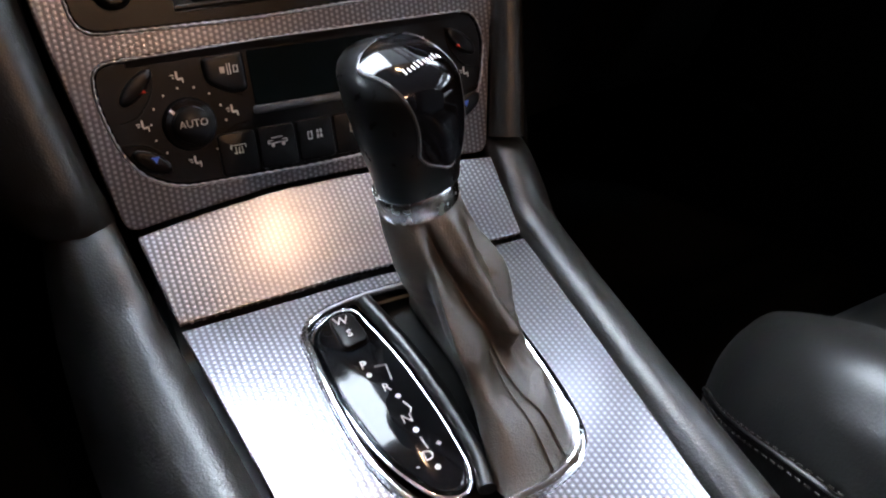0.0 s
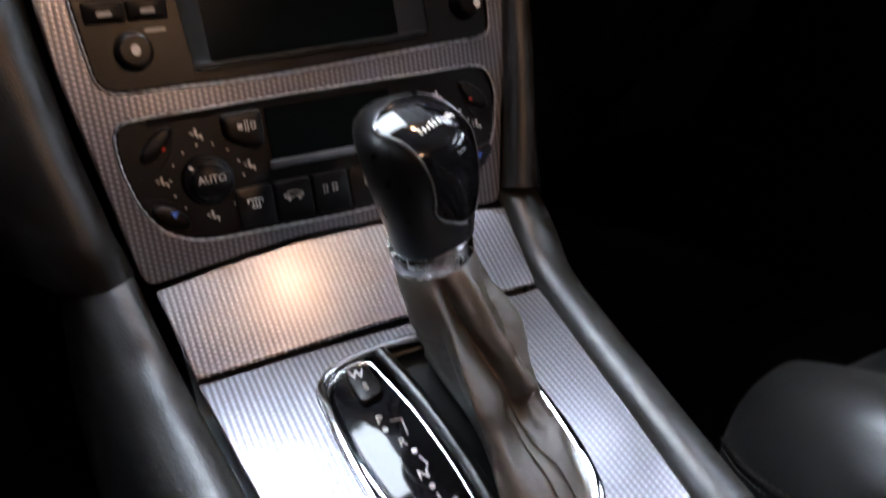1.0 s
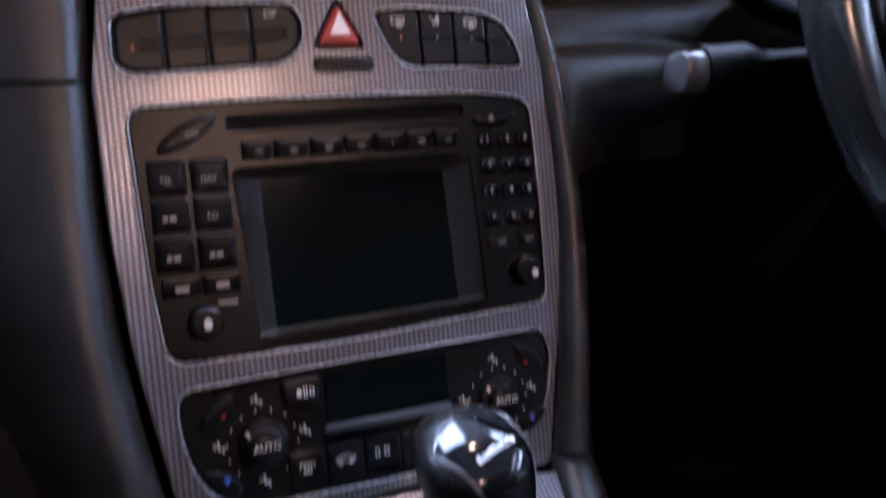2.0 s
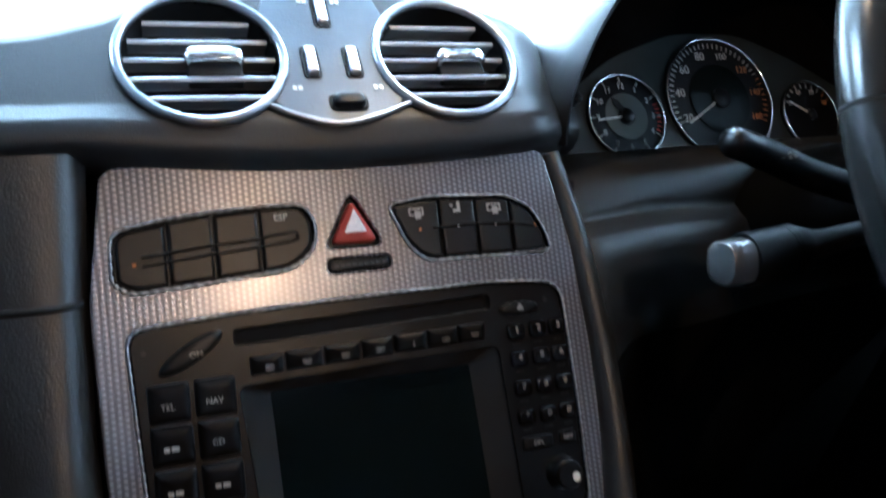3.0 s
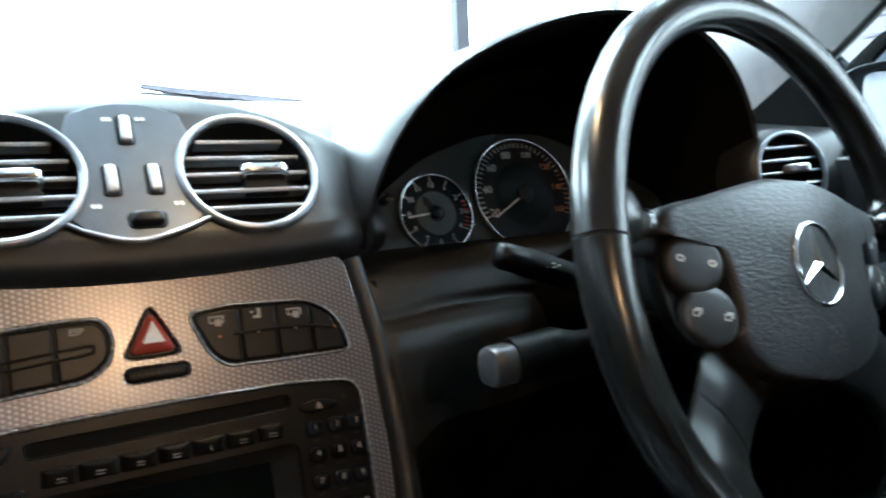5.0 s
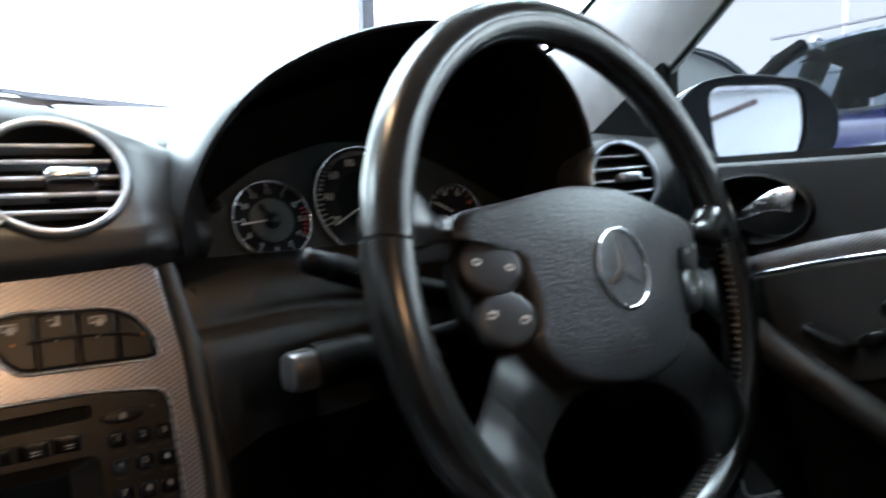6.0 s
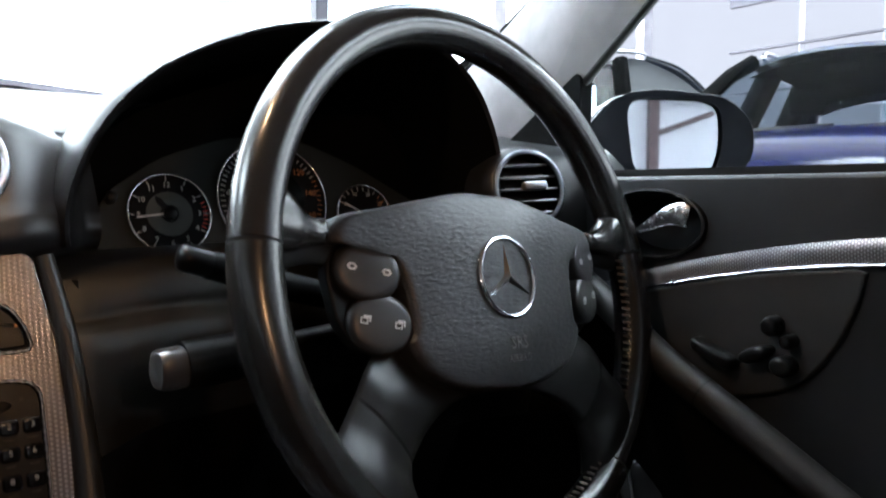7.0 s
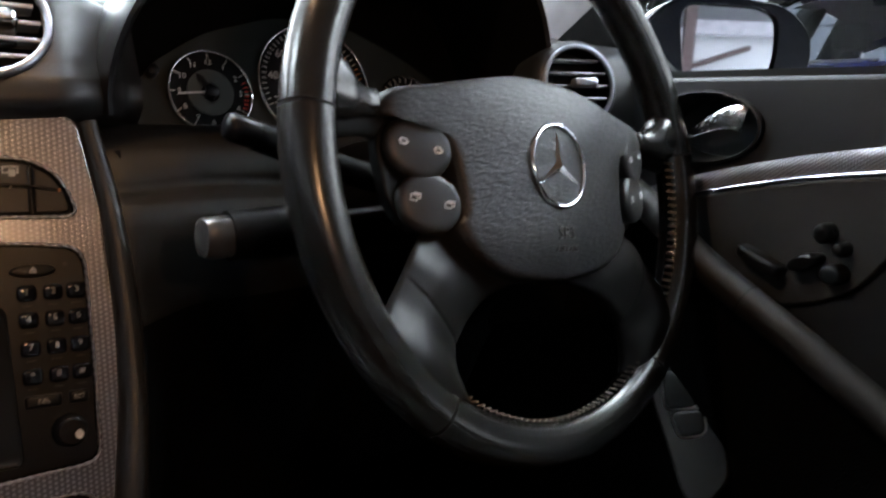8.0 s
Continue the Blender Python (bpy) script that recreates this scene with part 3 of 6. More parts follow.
part("windscreen", grid_mesh([[(x * 1.18, 0.78 - 0.12 * (x / 0.62) ** 2, 1.0 - 0.02 * (x / 0.6) ** 2) for x in [-0.62 + 0.124 * i for i in range(11)]],
                              [(x, 0.12 - 0.05 * (x / 0.62) ** 2, 1.20 - 0.05 * (x / 0.6) ** 2) for x in [-0.62 + 0.124 * i for i in range(11)]]]), PANE, shell, "clear windscreen glass", None, 60).visible_shadow = False
part("rear_window", grid_mesh([[(-0.6, -1.2, 1.17), (0.6, -1.2, 1.17)], [(-0.66, -1.68, 0.9), (0.66, -1.68, 0.9)]]), PANE, shell).visible_shadow = False
for s in (-1, 1):
    rear_edge = [(s * 0.70, 0.42, 0.80), (s * 0.695, 0.30, 0.882), (s * 0.68, 0.177, 0.964), (s * 0.665, 0.061, 1.043), (s * 0.63, -0.08, 1.13), (s * 0.58, -0.25, 1.19)]
    front_edge = [(s * 0.80, 0.70, 0.93), (s * 0.775, 0.56, 0.985), (s * 0.748, 0.44, 1.03), (s * 0.73, 0.30, 1.095), (s * 0.68, 0.13, 1.16), (s * 0.62, -0.05, 1.21)]
    rows = []
    for a, b in zip(smooth_path(rear_edge, 5), smooth_path(front_edge, 5)):
        rows.append([a + (b - a) * k + Vector((-s * 0.028 * math.sin(math.pi * k), 0, -0.012 * math.sin(math.pi * k))) for k in [i / 8 for i in range(9)]])
    part("front_pillar_trim", grid_mesh(rows), PILLAR, shell, "grey cloth windscreen pillar trim", None, 60)
    part("window_seal", sweep([p + Vector((s * 0.006, 0, 0)) for p in smooth_path(rear_edge, 5)], circle_section(0.006, 8)), SILK, shell, "", None, 60)
    part("screen_seal", sweep([(s * 0.925, 0.815, 0.988), (s * 0.865, 0.59, 1.057), (s * 0.806, 0.365, 1.126), (s * 0.745, 0.135, 1.196)], circle_section(0.005, 8)), CARPETSHADE, shell, "", None, 60)
    part("rear_side_trim", block(min(s * 0.70, s * 0.74), -1.66, 0.2, max(s * 0.70, s * 0.74), -0.72, 0.9), CARPETSHADE, shell)
    part("roof_rail_trim", sweep([(s * 0.60, 0.0, 1.17), (s * 0.61, -0.5, 1.19), (s * 0.61, -1.2, 1.14)], circle_section(0.03, 8)), LINER, shell, "", None, 60)
    part("rear_pillar_trim", sweep([(s * 0.70, -1.5, 0.9), (s * 0.66, -1.35, 1.05), (s * 0.60, -1.15, 1.17)], circle_section(0.07, 8)), LINER, shell, "", None, 60)

dome = thing("dome_lamp", (0.12, 0.0, 1.19), "overhead lamp unit with clear lens, lit warm", "interior lamp")
part("housing", block(0.02, -0.07, 1.185, 0.22, 0.07, 1.2, 0.006, 2), PLATE, dome, "", None, 40)
part("reflector", lathe([(0.004, 0.0), (0.025, 0.006), (0.028, 0.0)], 20, False), CHROME, dome, "", Matrix.Translation((0.12, 0.02, 1.179)), 40)

rear_lamp = thing("rear_reading_lamp", (0.11, -1.12, 1.16), "small rear reading lamp set in the headliner, lit warm", "interior lamp")
part("housing", block(0.05, -1.18, 1.155, 0.17, -1.06, 1.196, 0.005, 2), PLATE, rear_lamp, "", None, 40)
part("reflector", lathe([(0.004, 0.0), (0.028, 0.006), (0.032, 0.0)], 20, False), CHROME, rear_lamp, "", Matrix.Translation((0.11, -1.12, 1.149)), 40)

wiper = thing("windscreen_wiper", (0.1, 0.8, 1.01), "grey wiper blade resting on the windscreen base", "wiper")
part("blade", sweep(smooth_path([(0.10, 0.82, 1.016), (0.16, 0.82, 1.009), (0.25, 0.82, 1.002), (0.37, 0.82, 0.994), (0.48, 0.82, 0.987)], 5), [(-0.012, -0.004), (0.012, -0.004), (0.004, 0.006), (-0.004, 0.006)], scale=lambda t: 0.35 + 0.65 * math.sin(math.pi * min(1.0, 0.08 + t * 0.9)) ** 0.5), DARKSTEEL, wiper)
part("arm", sweep([(0.50, 0.84, 0.975), (0.36, 0.835, 0.985), (0.1, 0.832, 1.004)], [(-0.01, -0.004), (0.01, -0.004), (0.008, 0.006), (-0.008, 0.006)]), GREYSTEEL, wiper)



# ---- dashboard ----
dash = thing("dashboard", (0, 0.3, 0.75), "dark soft-touch dashboard with round silver air vents", "dashboard")


def dash_profile(x):
    """(y, z) pairs from under the nose to the windscreen base."""
    top = float(np.interp(abs(x), (0.0, 0.05, 0.08, 0.11, 0.135, 0.17, 0.22, 0.30, 0.5), (0.099, 0.0955, 0.0895, 0.079, 0.066, 0.054, 0.046, 0.042, 0.040)))
    back = 0.0
    if x > 0.125:
        back = 0.045 * min(1.12, (x - 0.125) / 0.055) ** 2
    if x < -0.2:
        back = 0.05 * ((-0.2 - x) / 0.5) ** 2
    s, c = math.sin(radians(56)), math.cos(radians(56))
    pts = [(0.240, 0.791), (0.205, 0.7925), (0.194, 0.7955), (0.186, 0.7995), (0.180, 0.8045), (0.1765, 0.8105), (0.1755, 0.8165), (0.1762, 0.8220), (0.1780, 0.8275)]
    for k in range(47):
        v = -0.0155 + (top - 0.008 + 0.0155) * k / 46
        pts.append((0.188 + v * c, 0.8452 + v * s))
    yt, zt = 0.188 + top * c, 0.8452 + top * s
    pts += [(yt + 0.006, zt + 0.003), (yt + 0.02, zt + 0.008), (yt + 0.05, zt + 0.012), (0.45, max(zt + 0.018, 0.945)), (0.62, 0.972), (0.78, 0.99)]
    lift = (0.013 if x < 0 else 0.009) * min(1.0, abs(x) / 0.15) ** 2
    return [(x, y + back * (1 if y < 0.4 else 0), z + lift * min(1.0, max(0.0, (0.845 - z) / 0.04))) for y, z in pts]


XS = [-0.74 + 0.04 * i for i in range(13)] + [-0.22 + 0.012 * i for i in range(7)] + [-0.1345 + 0.0025 * i for i in range(108)] + [0.1375 + 0.006 * i for i in range(11)]
pad = grid_mesh([dash_profile(x) for x in sorted(set(round(x, 4) for x in XS))])
to_vents = VENTS.inverted()
inside = {v for v in pad.verts for p in (to_vents @ v.co,) if abs(p.z) < 0.02 and min(math.hypot(p.x - c, p.y - 0.033) for c in (-0.0795, 0.0785)) < 0.0470}
bmesh.ops.delete(pad, geom=[f for f in pad.faces if all(v in inside for v in f.verts)], context="FACES")
part("upper_pad", pad, SOFT, dash, "dark soft-touch upper dash pad", None, 60)


def hood_arc(scale=1.0, y=0.145, lift=0.0, n=48, base=0.811):
    """The instrument hood's outline: a lopsided arch."""
    out = []
    for i in range(n + 1):
        a = math.pi * (1 - i / n)
        ca, sa = math.cos(a), math.sin(a)
        rx, e = (0.278, 1.85) if ca < 0 else (0.156, 2.6)
        x = 0.40 + rx * scale * math.copysign(abs(ca) ** (2 / e), ca)
        z = max(0.80 + 0.197 * scale * abs(sa) ** (2 / e) + lift, base)
        if ca < 0:
            x += 0.30 * max(0.0, 0.945 - z) * scale
        out.append((x, y + 0.036 * max(0.0, -ca) ** 4 + 0.25 * max(0.0, 0.868 - z) * (ca < 0), z))
    return out


hood_rows = [hood_arc(0.90, 0.30), hood_arc(0.935, 0.22), hood_arc(0.965, 0.165), hood_arc(0.985, 0.148), hood_arc(1.0, 0.144), hood_arc(1.010, 0.15), hood_arc(1.016, 0.17), hood_arc(1.005, 0.24, 0.0), hood_arc(0.96, 0.36, 0.0), hood_arc(0.85, 0.50, 0.0), hood_arc(0.75, 0.66, 0.0)]
# Inner rows of the hood are near black: the shade beneath it is painted in.
part("hood_inner_shade", grid_mesh(hood_rows[:4]), STALK, dash, "", None, 60)
part("instrument_hood", grid_mesh(hood_rows[3:]), SOFT, dash, "arched dark hood over the instruments", None, 60)
part("driver_top", grid_mesh([[(x, y, z) for x in (0.13, 0.16, 0.22, 0.3, 0.45, 0.6, 0.72)] for y, z in ((0.33, 0.905), (0.4, 0.93), (0.55, 0.965), (0.78, 0.99))]), SOFT, dash, "", None, 60)
part("corner_pad", grid_mesh([[(x, y + 0.12 * max(0, (x - 0.56) / 0.14) ** 2 * (-0.4), z) for x in (0.552, 0.56, 0.575, 0.6, 0.64, 0.665, 0.70)] for y, z in ((0.22, 0.60), (0.19, 0.70), (0.165, 0.78), (0.15, 0.81), (0.152, 0.84), (0.165, 0.88), (0.19, 0.90), (0.3, 0.915), (0.5, 0.95))]), SOFT, dash, "", None, 60)
# driver's lower panel
knee_rows = []
knee_line = smooth_path([(0.275, 0.807), (0.245, 0.804), (0.225, 0.798), (0.210, 0.789), (0.200, 0.779), (0.1935, 0.769), (0.1895, 0.7615), (0.1885, 0.7575), (0.1865, 0.754), (0.181, 0.7515), (0.1750, 0.7475)], 3)
for y, z in [tuple(p) for p in knee_line] + [(0.106 + 0.218 * (z - 0.45), z) for z in (0.745, 0.73, 0.70, 0.66, 0.62, 0.58, 0.54, 0.50, 0.44, 0.36)]:
    low = min(1.0, max(0.0, (0.80 - z) / 0.05))
    deep = max(0.0, 0.725 - z) * 0.75
    row = []
    for x, d in ((0.158, 0.002), (0.172, -0.001), (0.195, 0.003), (0.235, 0.009), (0.30, 0.020), (0.40, 0.050), (0.52, 0.075), (0.66, 0.085)):
        crown = 0.010 * math.exp(-((x - 0.26) / 0.07) ** 2) * math.exp(-((z - 0.768) / 0.02) ** 2)
        row.append((x, y + d * low + deep * min(1.0, max(0.0, (x - 0.17) / 0.06)), z + crown + (x - 0.3) * 0.02 * (1 - low)))
    knee_rows.append([tuple(p) for p in smooth_path(row, 4)])
part("knee_panel", grid_mesh(knee_rows[:-6]), LOWER, dash, "dark grey plastic knee panel", None, 80)
# Lower rows of the knee panel, blackened for the shade in the footwell.
part("footwell_shade", grid_mesh(knee_rows[-7:]), CARPETSHADE, dash, "lower knee panel blackened for footwell shade", None, 80)
# passenger side
glove = thing("glove_box", (-0.42, 0.17, 0.46), "dark grey glove box under the dashboard", "glove box")
part("upper_panel", slab([box_outline(-0.74, 0.737, -0.20, 0.818, 0.006)], 0.01, 0.002), LOWER, glove, "", face_frame(0.172, 0, 90), 40)
part("lid", slab([box_outline(-0.74, 0.47, -0.20, 0.732, 0.008)], 0.012, 0.003), LOWER, glove, "", face_frame(0.167, 0, 90), 40)
part("body", block(-0.74, 0.18, 0.47, -0.24, 0.45, 0.79), DARK, glove)


def round_vent(cx, knob_x):
    ring = [(cx + 0.0485 * math.cos(2 * math.pi * i / 64), 0.033 + 0.0485 * math.sin(2 * math.pi * i / 64), 0.002) for i in range(64)]
    v = part("air_vent", sweep(ring, circle_section(0.0031, 10), True, (0, 0, 1)), RINGGREY, dash, "round air vent with silver ring", VENTS, 60)
    part("duct", lathe([(0.0, -0.026), (0.0455, -0.026), (0.0475, 0.001)], 48, False), DARK, v, "", VENTS @ off(cx, 0.033), 60)
    for dv in (0.0315, 0.0170, 0.0025, -0.0120, -0.0265):
        half = math.sqrt(0.0457 ** 2 - dv ** 2) - 0.0012
        part("slat", sweep([(-half, 0, 0), (half, 0, 0)], [(-0.010, -0.0006), (0.0005, -0.0008), (0.0018, -0.0016), (0.0042, -0.0016), (0.0050, -0.0006), (0.0050, 0.0006), (0.0042, 0.0016), (0.0018, 0.0016), (0.0005, 0.0008), (-0.010, 0.0006)], up=(0, 1, 0)), SLAT, v, "pale grey slat", VENTS @ off(cx, 0.033 + dv, -0.008) @ pose(0, 0, 0, 12), 50)
    part("slider", pillow(box_outline(-0.018, -0.0050, 0.018, 0.0050, 0.0045), 0.009), CHROME, v, "chrome slider tab", VENTS @ off(knob_x, 0.0355, -0.006), 50)
    # Black block put in for the shaded gap below the slider.
    part("slider_gap_shade", block(-0.0165, -0.012, -0.012, 0.0165, 0.004, -0.004, 0.002), DARK, v, "", VENTS @ off(knob_x, 0.030, 0.0), 40)
    return v


round_vent(-0.0795, -0.072)
round_vent(0.0785, 0.091)
# switch plate between the vents
arc_top = [(-0.052 + 0.104 * i / 20, 0.074 + 0.021 * (1 - ((i - 10) / 10) ** 2)) for i in range(21)]
arc_low = [(0.052 - 0.104 * i / 20, 0.0 - 0.018 * (1 - ((i - 10) / 10) ** 2)) for i in range(21)]
right_in = [(0.0785 + 0.049 * math.cos(radians(a)), 0.033 + 0.049 * math.sin(radians(a))) for a in (138, 150, 165, 180, 195, 210, 222)]
left_in = [(-0.0795 + 0.049 * math.cos(radians(a)), 0.033 + 0.049 * math.sin(radians(a))) for a in (-42, -30, -15, 0, 15, 30, 42)]
plate = part("vent_plate", slab([arc_top[3:18] + right_in + arc_low[4:17] + left_in], 0.006, 0.0008, 0.0015), PLATE, dash, "satin grey plate with thumbwheels between the vents", VENTS, 40)
part("plate_edge", sweep([(x, y, 0.002) for x, y in smooth_path([(-0.047, -0.003), (-0.03, -0.0125), (-0.004, -0.0195), (0.026, -0.0125), (0.047, -0.003)])], circle_section(0.0016, 8)), SATIN, plate, "bright edge strip", VENTS, 60)
for x, y in ((-0.001, 0.070), (-0.0145, 0.028), (0.0125, 0.028)):
    slot = part("thumbwheel_slot", slab([box_outline(-0.0058, -0.0125, 0.0058, 0.0125, 0.003)], 0.003, 0.0004, 0.0006), DARK, plate, "", VENTS @ off(x, y, 0.0018), 40)
    part("thumbwheel", pillow(box_outline(-0.0034, -0.011, 0.0034, 0.011, 0.002), 0.005), SATIN, slot, "chrome thumbwheel", VENTS @ off(x, y, 0.0016), 50)
for x, y in ((-0.026, 0.008), (0.0255, 0.008), (0.010, 0.080), (-0.012, 0.080)):
    part("mark", bars([(-0.003, -0.0015, -0.0005, 0.0015), (0.0005, -0.0015, 0.003, 0.0015)]), PRINT, plate, "", VENTS @ off(x, y, 0.0019))
lock = part("lock_slot", slab([box_outline(-0.0125, -0.0065, 0.0125, 0.0065, 0.005)], 0.003, 0.0005, 0.0006), DARK, plate, "", VENTS @ off(0.004, -0.004, 0.0018), 40)
part("lock_button", pillow(box_outline(-0.010, -0.0045, 0.010, 0.0045, 0.004), 0.006), BLACK, lock, "", VENTS @ off(0.004, -0.004, 0.0016), 50)
part("airbag_mark", bars([(-0.05, 0.012, 0.0, 0.014), (-0.05, 0.002, 0.0, 0.004), (-0.05, -0.010, 0.0, -0.008)], 0.0008), LOWER, dash, "", VENTS @ off(-0.188, 0.018, 0.0))


# ---- centre stack ----
stack = thing("centre_stack", (0, 0.11, 0.45), "embossed aluminium centre stack panel", "console panel")
POD_L = rounded([(-0.1395, 0.331), (-0.104, 0.3375), (-0.057, 0.3405), (-0.030, 0.340), (-0.0235, 0.328), (-0.026, 0.312), (-0.040, 0.3015), (-0.083, 0.2985), (-0.131, 0.2955), (-0.1405, 0.302)], 0.008)
POD_R = rounded([(0.0225, 0.3365), (0.05, 0.340), (0.105, 0.3375), (0.122, 0.329), (0.131, 0.314), (0.1345, 0.300), (0.129, 0.2975), (0.045, 0.2985), (0.034, 0.309)], 0.007)
TRIANGLE = rounded([(-0.0195, 0.3115), (0.018, 0.3115), (0.0, 0.346)], 0.007)
OVAL = box_outline(-0.019, 0.2965, 0.021, 0.3050, 0.004)
UNIT = rounded([(-0.136, 0.276), (-0.07, 0.2795), (0.0, 0.281), (0.09, 0.281), (0.1375, 0.276), (0.1395, 0.20), (0.1385, 0.127), (-0.02, 0.119), (-0.127, 0.120), (-0.132, 0.17)], [0.012, 0.02, 0.02, 0.02, 0.014, 0.03, 0.010, 0.03, 0.014, 0.03])
CLIMATE = rounded([(-0.124, 0.1035), (0.0, 0.1065), (0.131, 0.1075), (0.138, 0.088), (0.131, 0.052), (0.112, 0.0315), (0.088, 0.024), (0.0, 0.0215), (-0.088, 0.024), (-0.108, 0.0335), (-0.119, 0.052), (-0.125, 0.080)], [0.011, 0.02, 0.013, 0.02, 0.02, 0.02, 0.012, 0.02, 0.012, 0.02, 0.02, 0.02])
FASCIA = rounded([(-0.126, 0.002), (-0.080, 0.0075), (-0.03, 0.0125), (0.022, 0.0125), (0.08, 0.010), (0.131, 0.005), (0.141, 0.07), (0.152, 0.125), (0.156, 0.21), (0.151, 0.30), (0.138, 0.368), (-0.142, 0.368), (-0.153, 0.29), (-0.152, 0.20), (-0.146, 0.13), (-0.136, 0.07)], 0.01)
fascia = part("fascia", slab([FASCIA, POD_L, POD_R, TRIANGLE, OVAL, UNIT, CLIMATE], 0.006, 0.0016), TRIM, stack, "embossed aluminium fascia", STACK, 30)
# Beaded strips of silver added for glints on the fascia's rounded opening edges.
for hole in (CLIMATE, UNIT, POD_L, POD_R):
    ring = []
    for (ax, ay), (bx, by) in zip(hole, hole[1:] + hole[:1]):
        steps = max(1, round(math.hypot(bx - ax, by - ay) / 0.0012))
        ring += [(ax + (bx - ax) * k / steps, ay + (by - ay) * k / steps, 0.0002) for k in range(steps)]
    part("edge_glint", sweep(ring, circle_section(0.0009, 8), True, scale=lambda t: 1 + 0.35 * math.sin(2 * math.pi * t * len(ring) / 5.0)), RINGGREY, fascia, "beaded bright strip for the edge glint", STACK, 60)
part("fascia_backing", slab([FASCIA], 0.02, 0.0, -0.014), DARK, stack, "", STACK)


def inset(outline, d):
    """An outline drawn in by about d."""
    cx, cy = sum(p[0] for p in outline) / len(outline), sum(p[1] for p in outline) / len(outline)
    w, h = max(p[0] for p in outline) - min(p[0] for p in outline), max(p[1] for p in outline) - min(p[1] for p in outline)
    return [(cx + (x - cx) * (1 - 2 * d / w), cy + (y - cy) * (1 - 2 * d / h)) for x, y in outline]


def clip_strip(outline, x0, x1):
    """The piece of a convex outline between two upright lines."""
    out = list(outline)
    for x, keep in ((x0, 1), (x1, -1)):
        new_pts = []
        for (ax, ay), (bx, by) in zip(out, out[1:] + out[:1]):
            ia, ib = keep * (ax - x) >= 0, keep * (bx - x) >= 0
            if ia:
                new_pts.append((ax, ay))
            if ia != ib:
                k = (x - ax) / (bx - ax)
                new_pts.append((x, ay + (by - ay) * k))
        out = new_pts
    return out


def switch_bank(outline, cuts, label, marks):
    c = thing("switch_bank", STACK @ Vector((outline[0][0], outline[0][1], 0)), label, "switches", "dash switch banks")
    tops = inset(outline, 0.002)
    edges = [min(p[0] for p in tops)] + cuts + [max(p[0] for p in tops)]
    part("frame", slab([inset(outline, 0.0005)], 0.008, 0.0008, -0.004), BLACK, c, "", STACK, 40)
    for a, b in zip(edges, edges[1:]):
        part("switch", slab([clip_strip(tops, a + 0.0006, b - 0.0006)], 0.006, 0.0022, -0.0005, 3), SWITCH, c, "", STACK, 50)
    for x, y, rects, mat in marks:
        part("symbol", bars(rects), mat, c, "", STACK @ off(x, y, -0.0003))
    return c


ICON = [(-0.005, -0.002, 0.005, -0.001), (-0.005, 0.002, 0.005, 0.003), (-0.005, -0.002, -0.004, 0.003), (0.004, -0.002, 0.005, 0.003), (-0.001, -0.004, 0.003, 0.001)]
SEAT_ICON = [(0.0, -0.001, 0.002, 0.004), (-0.003, -0.003, 0.002, -0.001), (-0.005, 0.001, -0.003, 0.002)]
bank = switch_bank(POD_L, [-0.110, -0.084, -0.0575], "black four-key switch bank set in the aluminium fascia", [(-0.128, 0.312, [(-0.001, -0.001, 0.001, 0.001)], AMBER), ])
part("writing", letters("ESP", 0.0058), PRINTDIM, bank, "", STACK @ off(-0.0445, 0.333, 0.0001, 3))
part("groove", sweep([(x, y, 0.0006) for x, y in smooth_path([(-0.124, 0.316), (-0.09, 0.319), (-0.06, 0.3215), (-0.038, 0.3235), (-0.0355, 0.321), (-0.038, 0.3185), (-0.06, 0.3165), (-0.09, 0.314), (-0.124, 0.311)])], circle_section(0.0009, 6)), DARK, bank, "", STACK)
right_bank = switch_bank(POD_R, [0.0575, 0.083, 0.108], "black four-key switch bank with white symbols", [(0.0415, 0.330, ICON, PRINTDIM), (0.070, 0.3315, SEAT_ICON, PRINTDIM), (0.096, 0.3295, ICON, PRINTDIM), (0.043, 0.319, [(-0.0008, -0.0008, 0.0008, 0.0008)], AMBER), (0.125, 0.316, [(-0.001, -0.001, 0.001, 0.001)], AMBER)])
part("groove", sweep([(x, y, 0.0005) for x, y in smooth_path([(0.052, 0.3195), (0.08, 0.320), (0.108, 0.3185), (0.124, 0.3155)], 4)], circle_section(0.0011, 6)), DARK, right_bank, "", STACK)
for x, y in ((0.069, 0.3190), (0.0955, 0.3185)):
    part("symbol", bars([(-0.0007, -0.0007, 0.0007, 0.0007)]), PRINTDIM, right_bank, "", STACK @ off(x, y, 0.0012))
hazard = thing("hazard_switch", STACK @ Vector((0, 0.31, 0)), "red triangular hazard switch with pale triangle", "switch")
part("surround", slab([inset(TRIANGLE, 0.0004)], 0.006, 0.0008, -0.004), BLACK, hazard, "", STACK, 40)
part("button", pillow(inset(TRIANGLE, 0.003), 0.0075, -0.006, 3, 0.12), RED, hazard, "red button", STACK, 50)
part("symbol", slab([rounded([(-0.0068, 0.3205), (0.0072, 0.3205), (0.0004, 0.335)], 0.001)], 0.0006, 0.0, 0.0022), PRINT, hazard, "", STACK)
lamp_row = thing("airbag_lamp", STACK @ Vector((0, 0.297, 0)), "small oval black warning lamp lens", "indicator lamp")
part("lens", pillow(inset(OVAL, 0.0006), 0.003, -0.003, 3, 0.15), BLACK, lamp_row, "", STACK, 50)
part("writing", bars([(-0.015 + 0.0038 * i, -0.001, -0.0125 + 0.0038 * i, 0.001) for i in range(9)]), LOWER, lamp_row, "", STACK @ off(0, 0.3008, 0.0004))

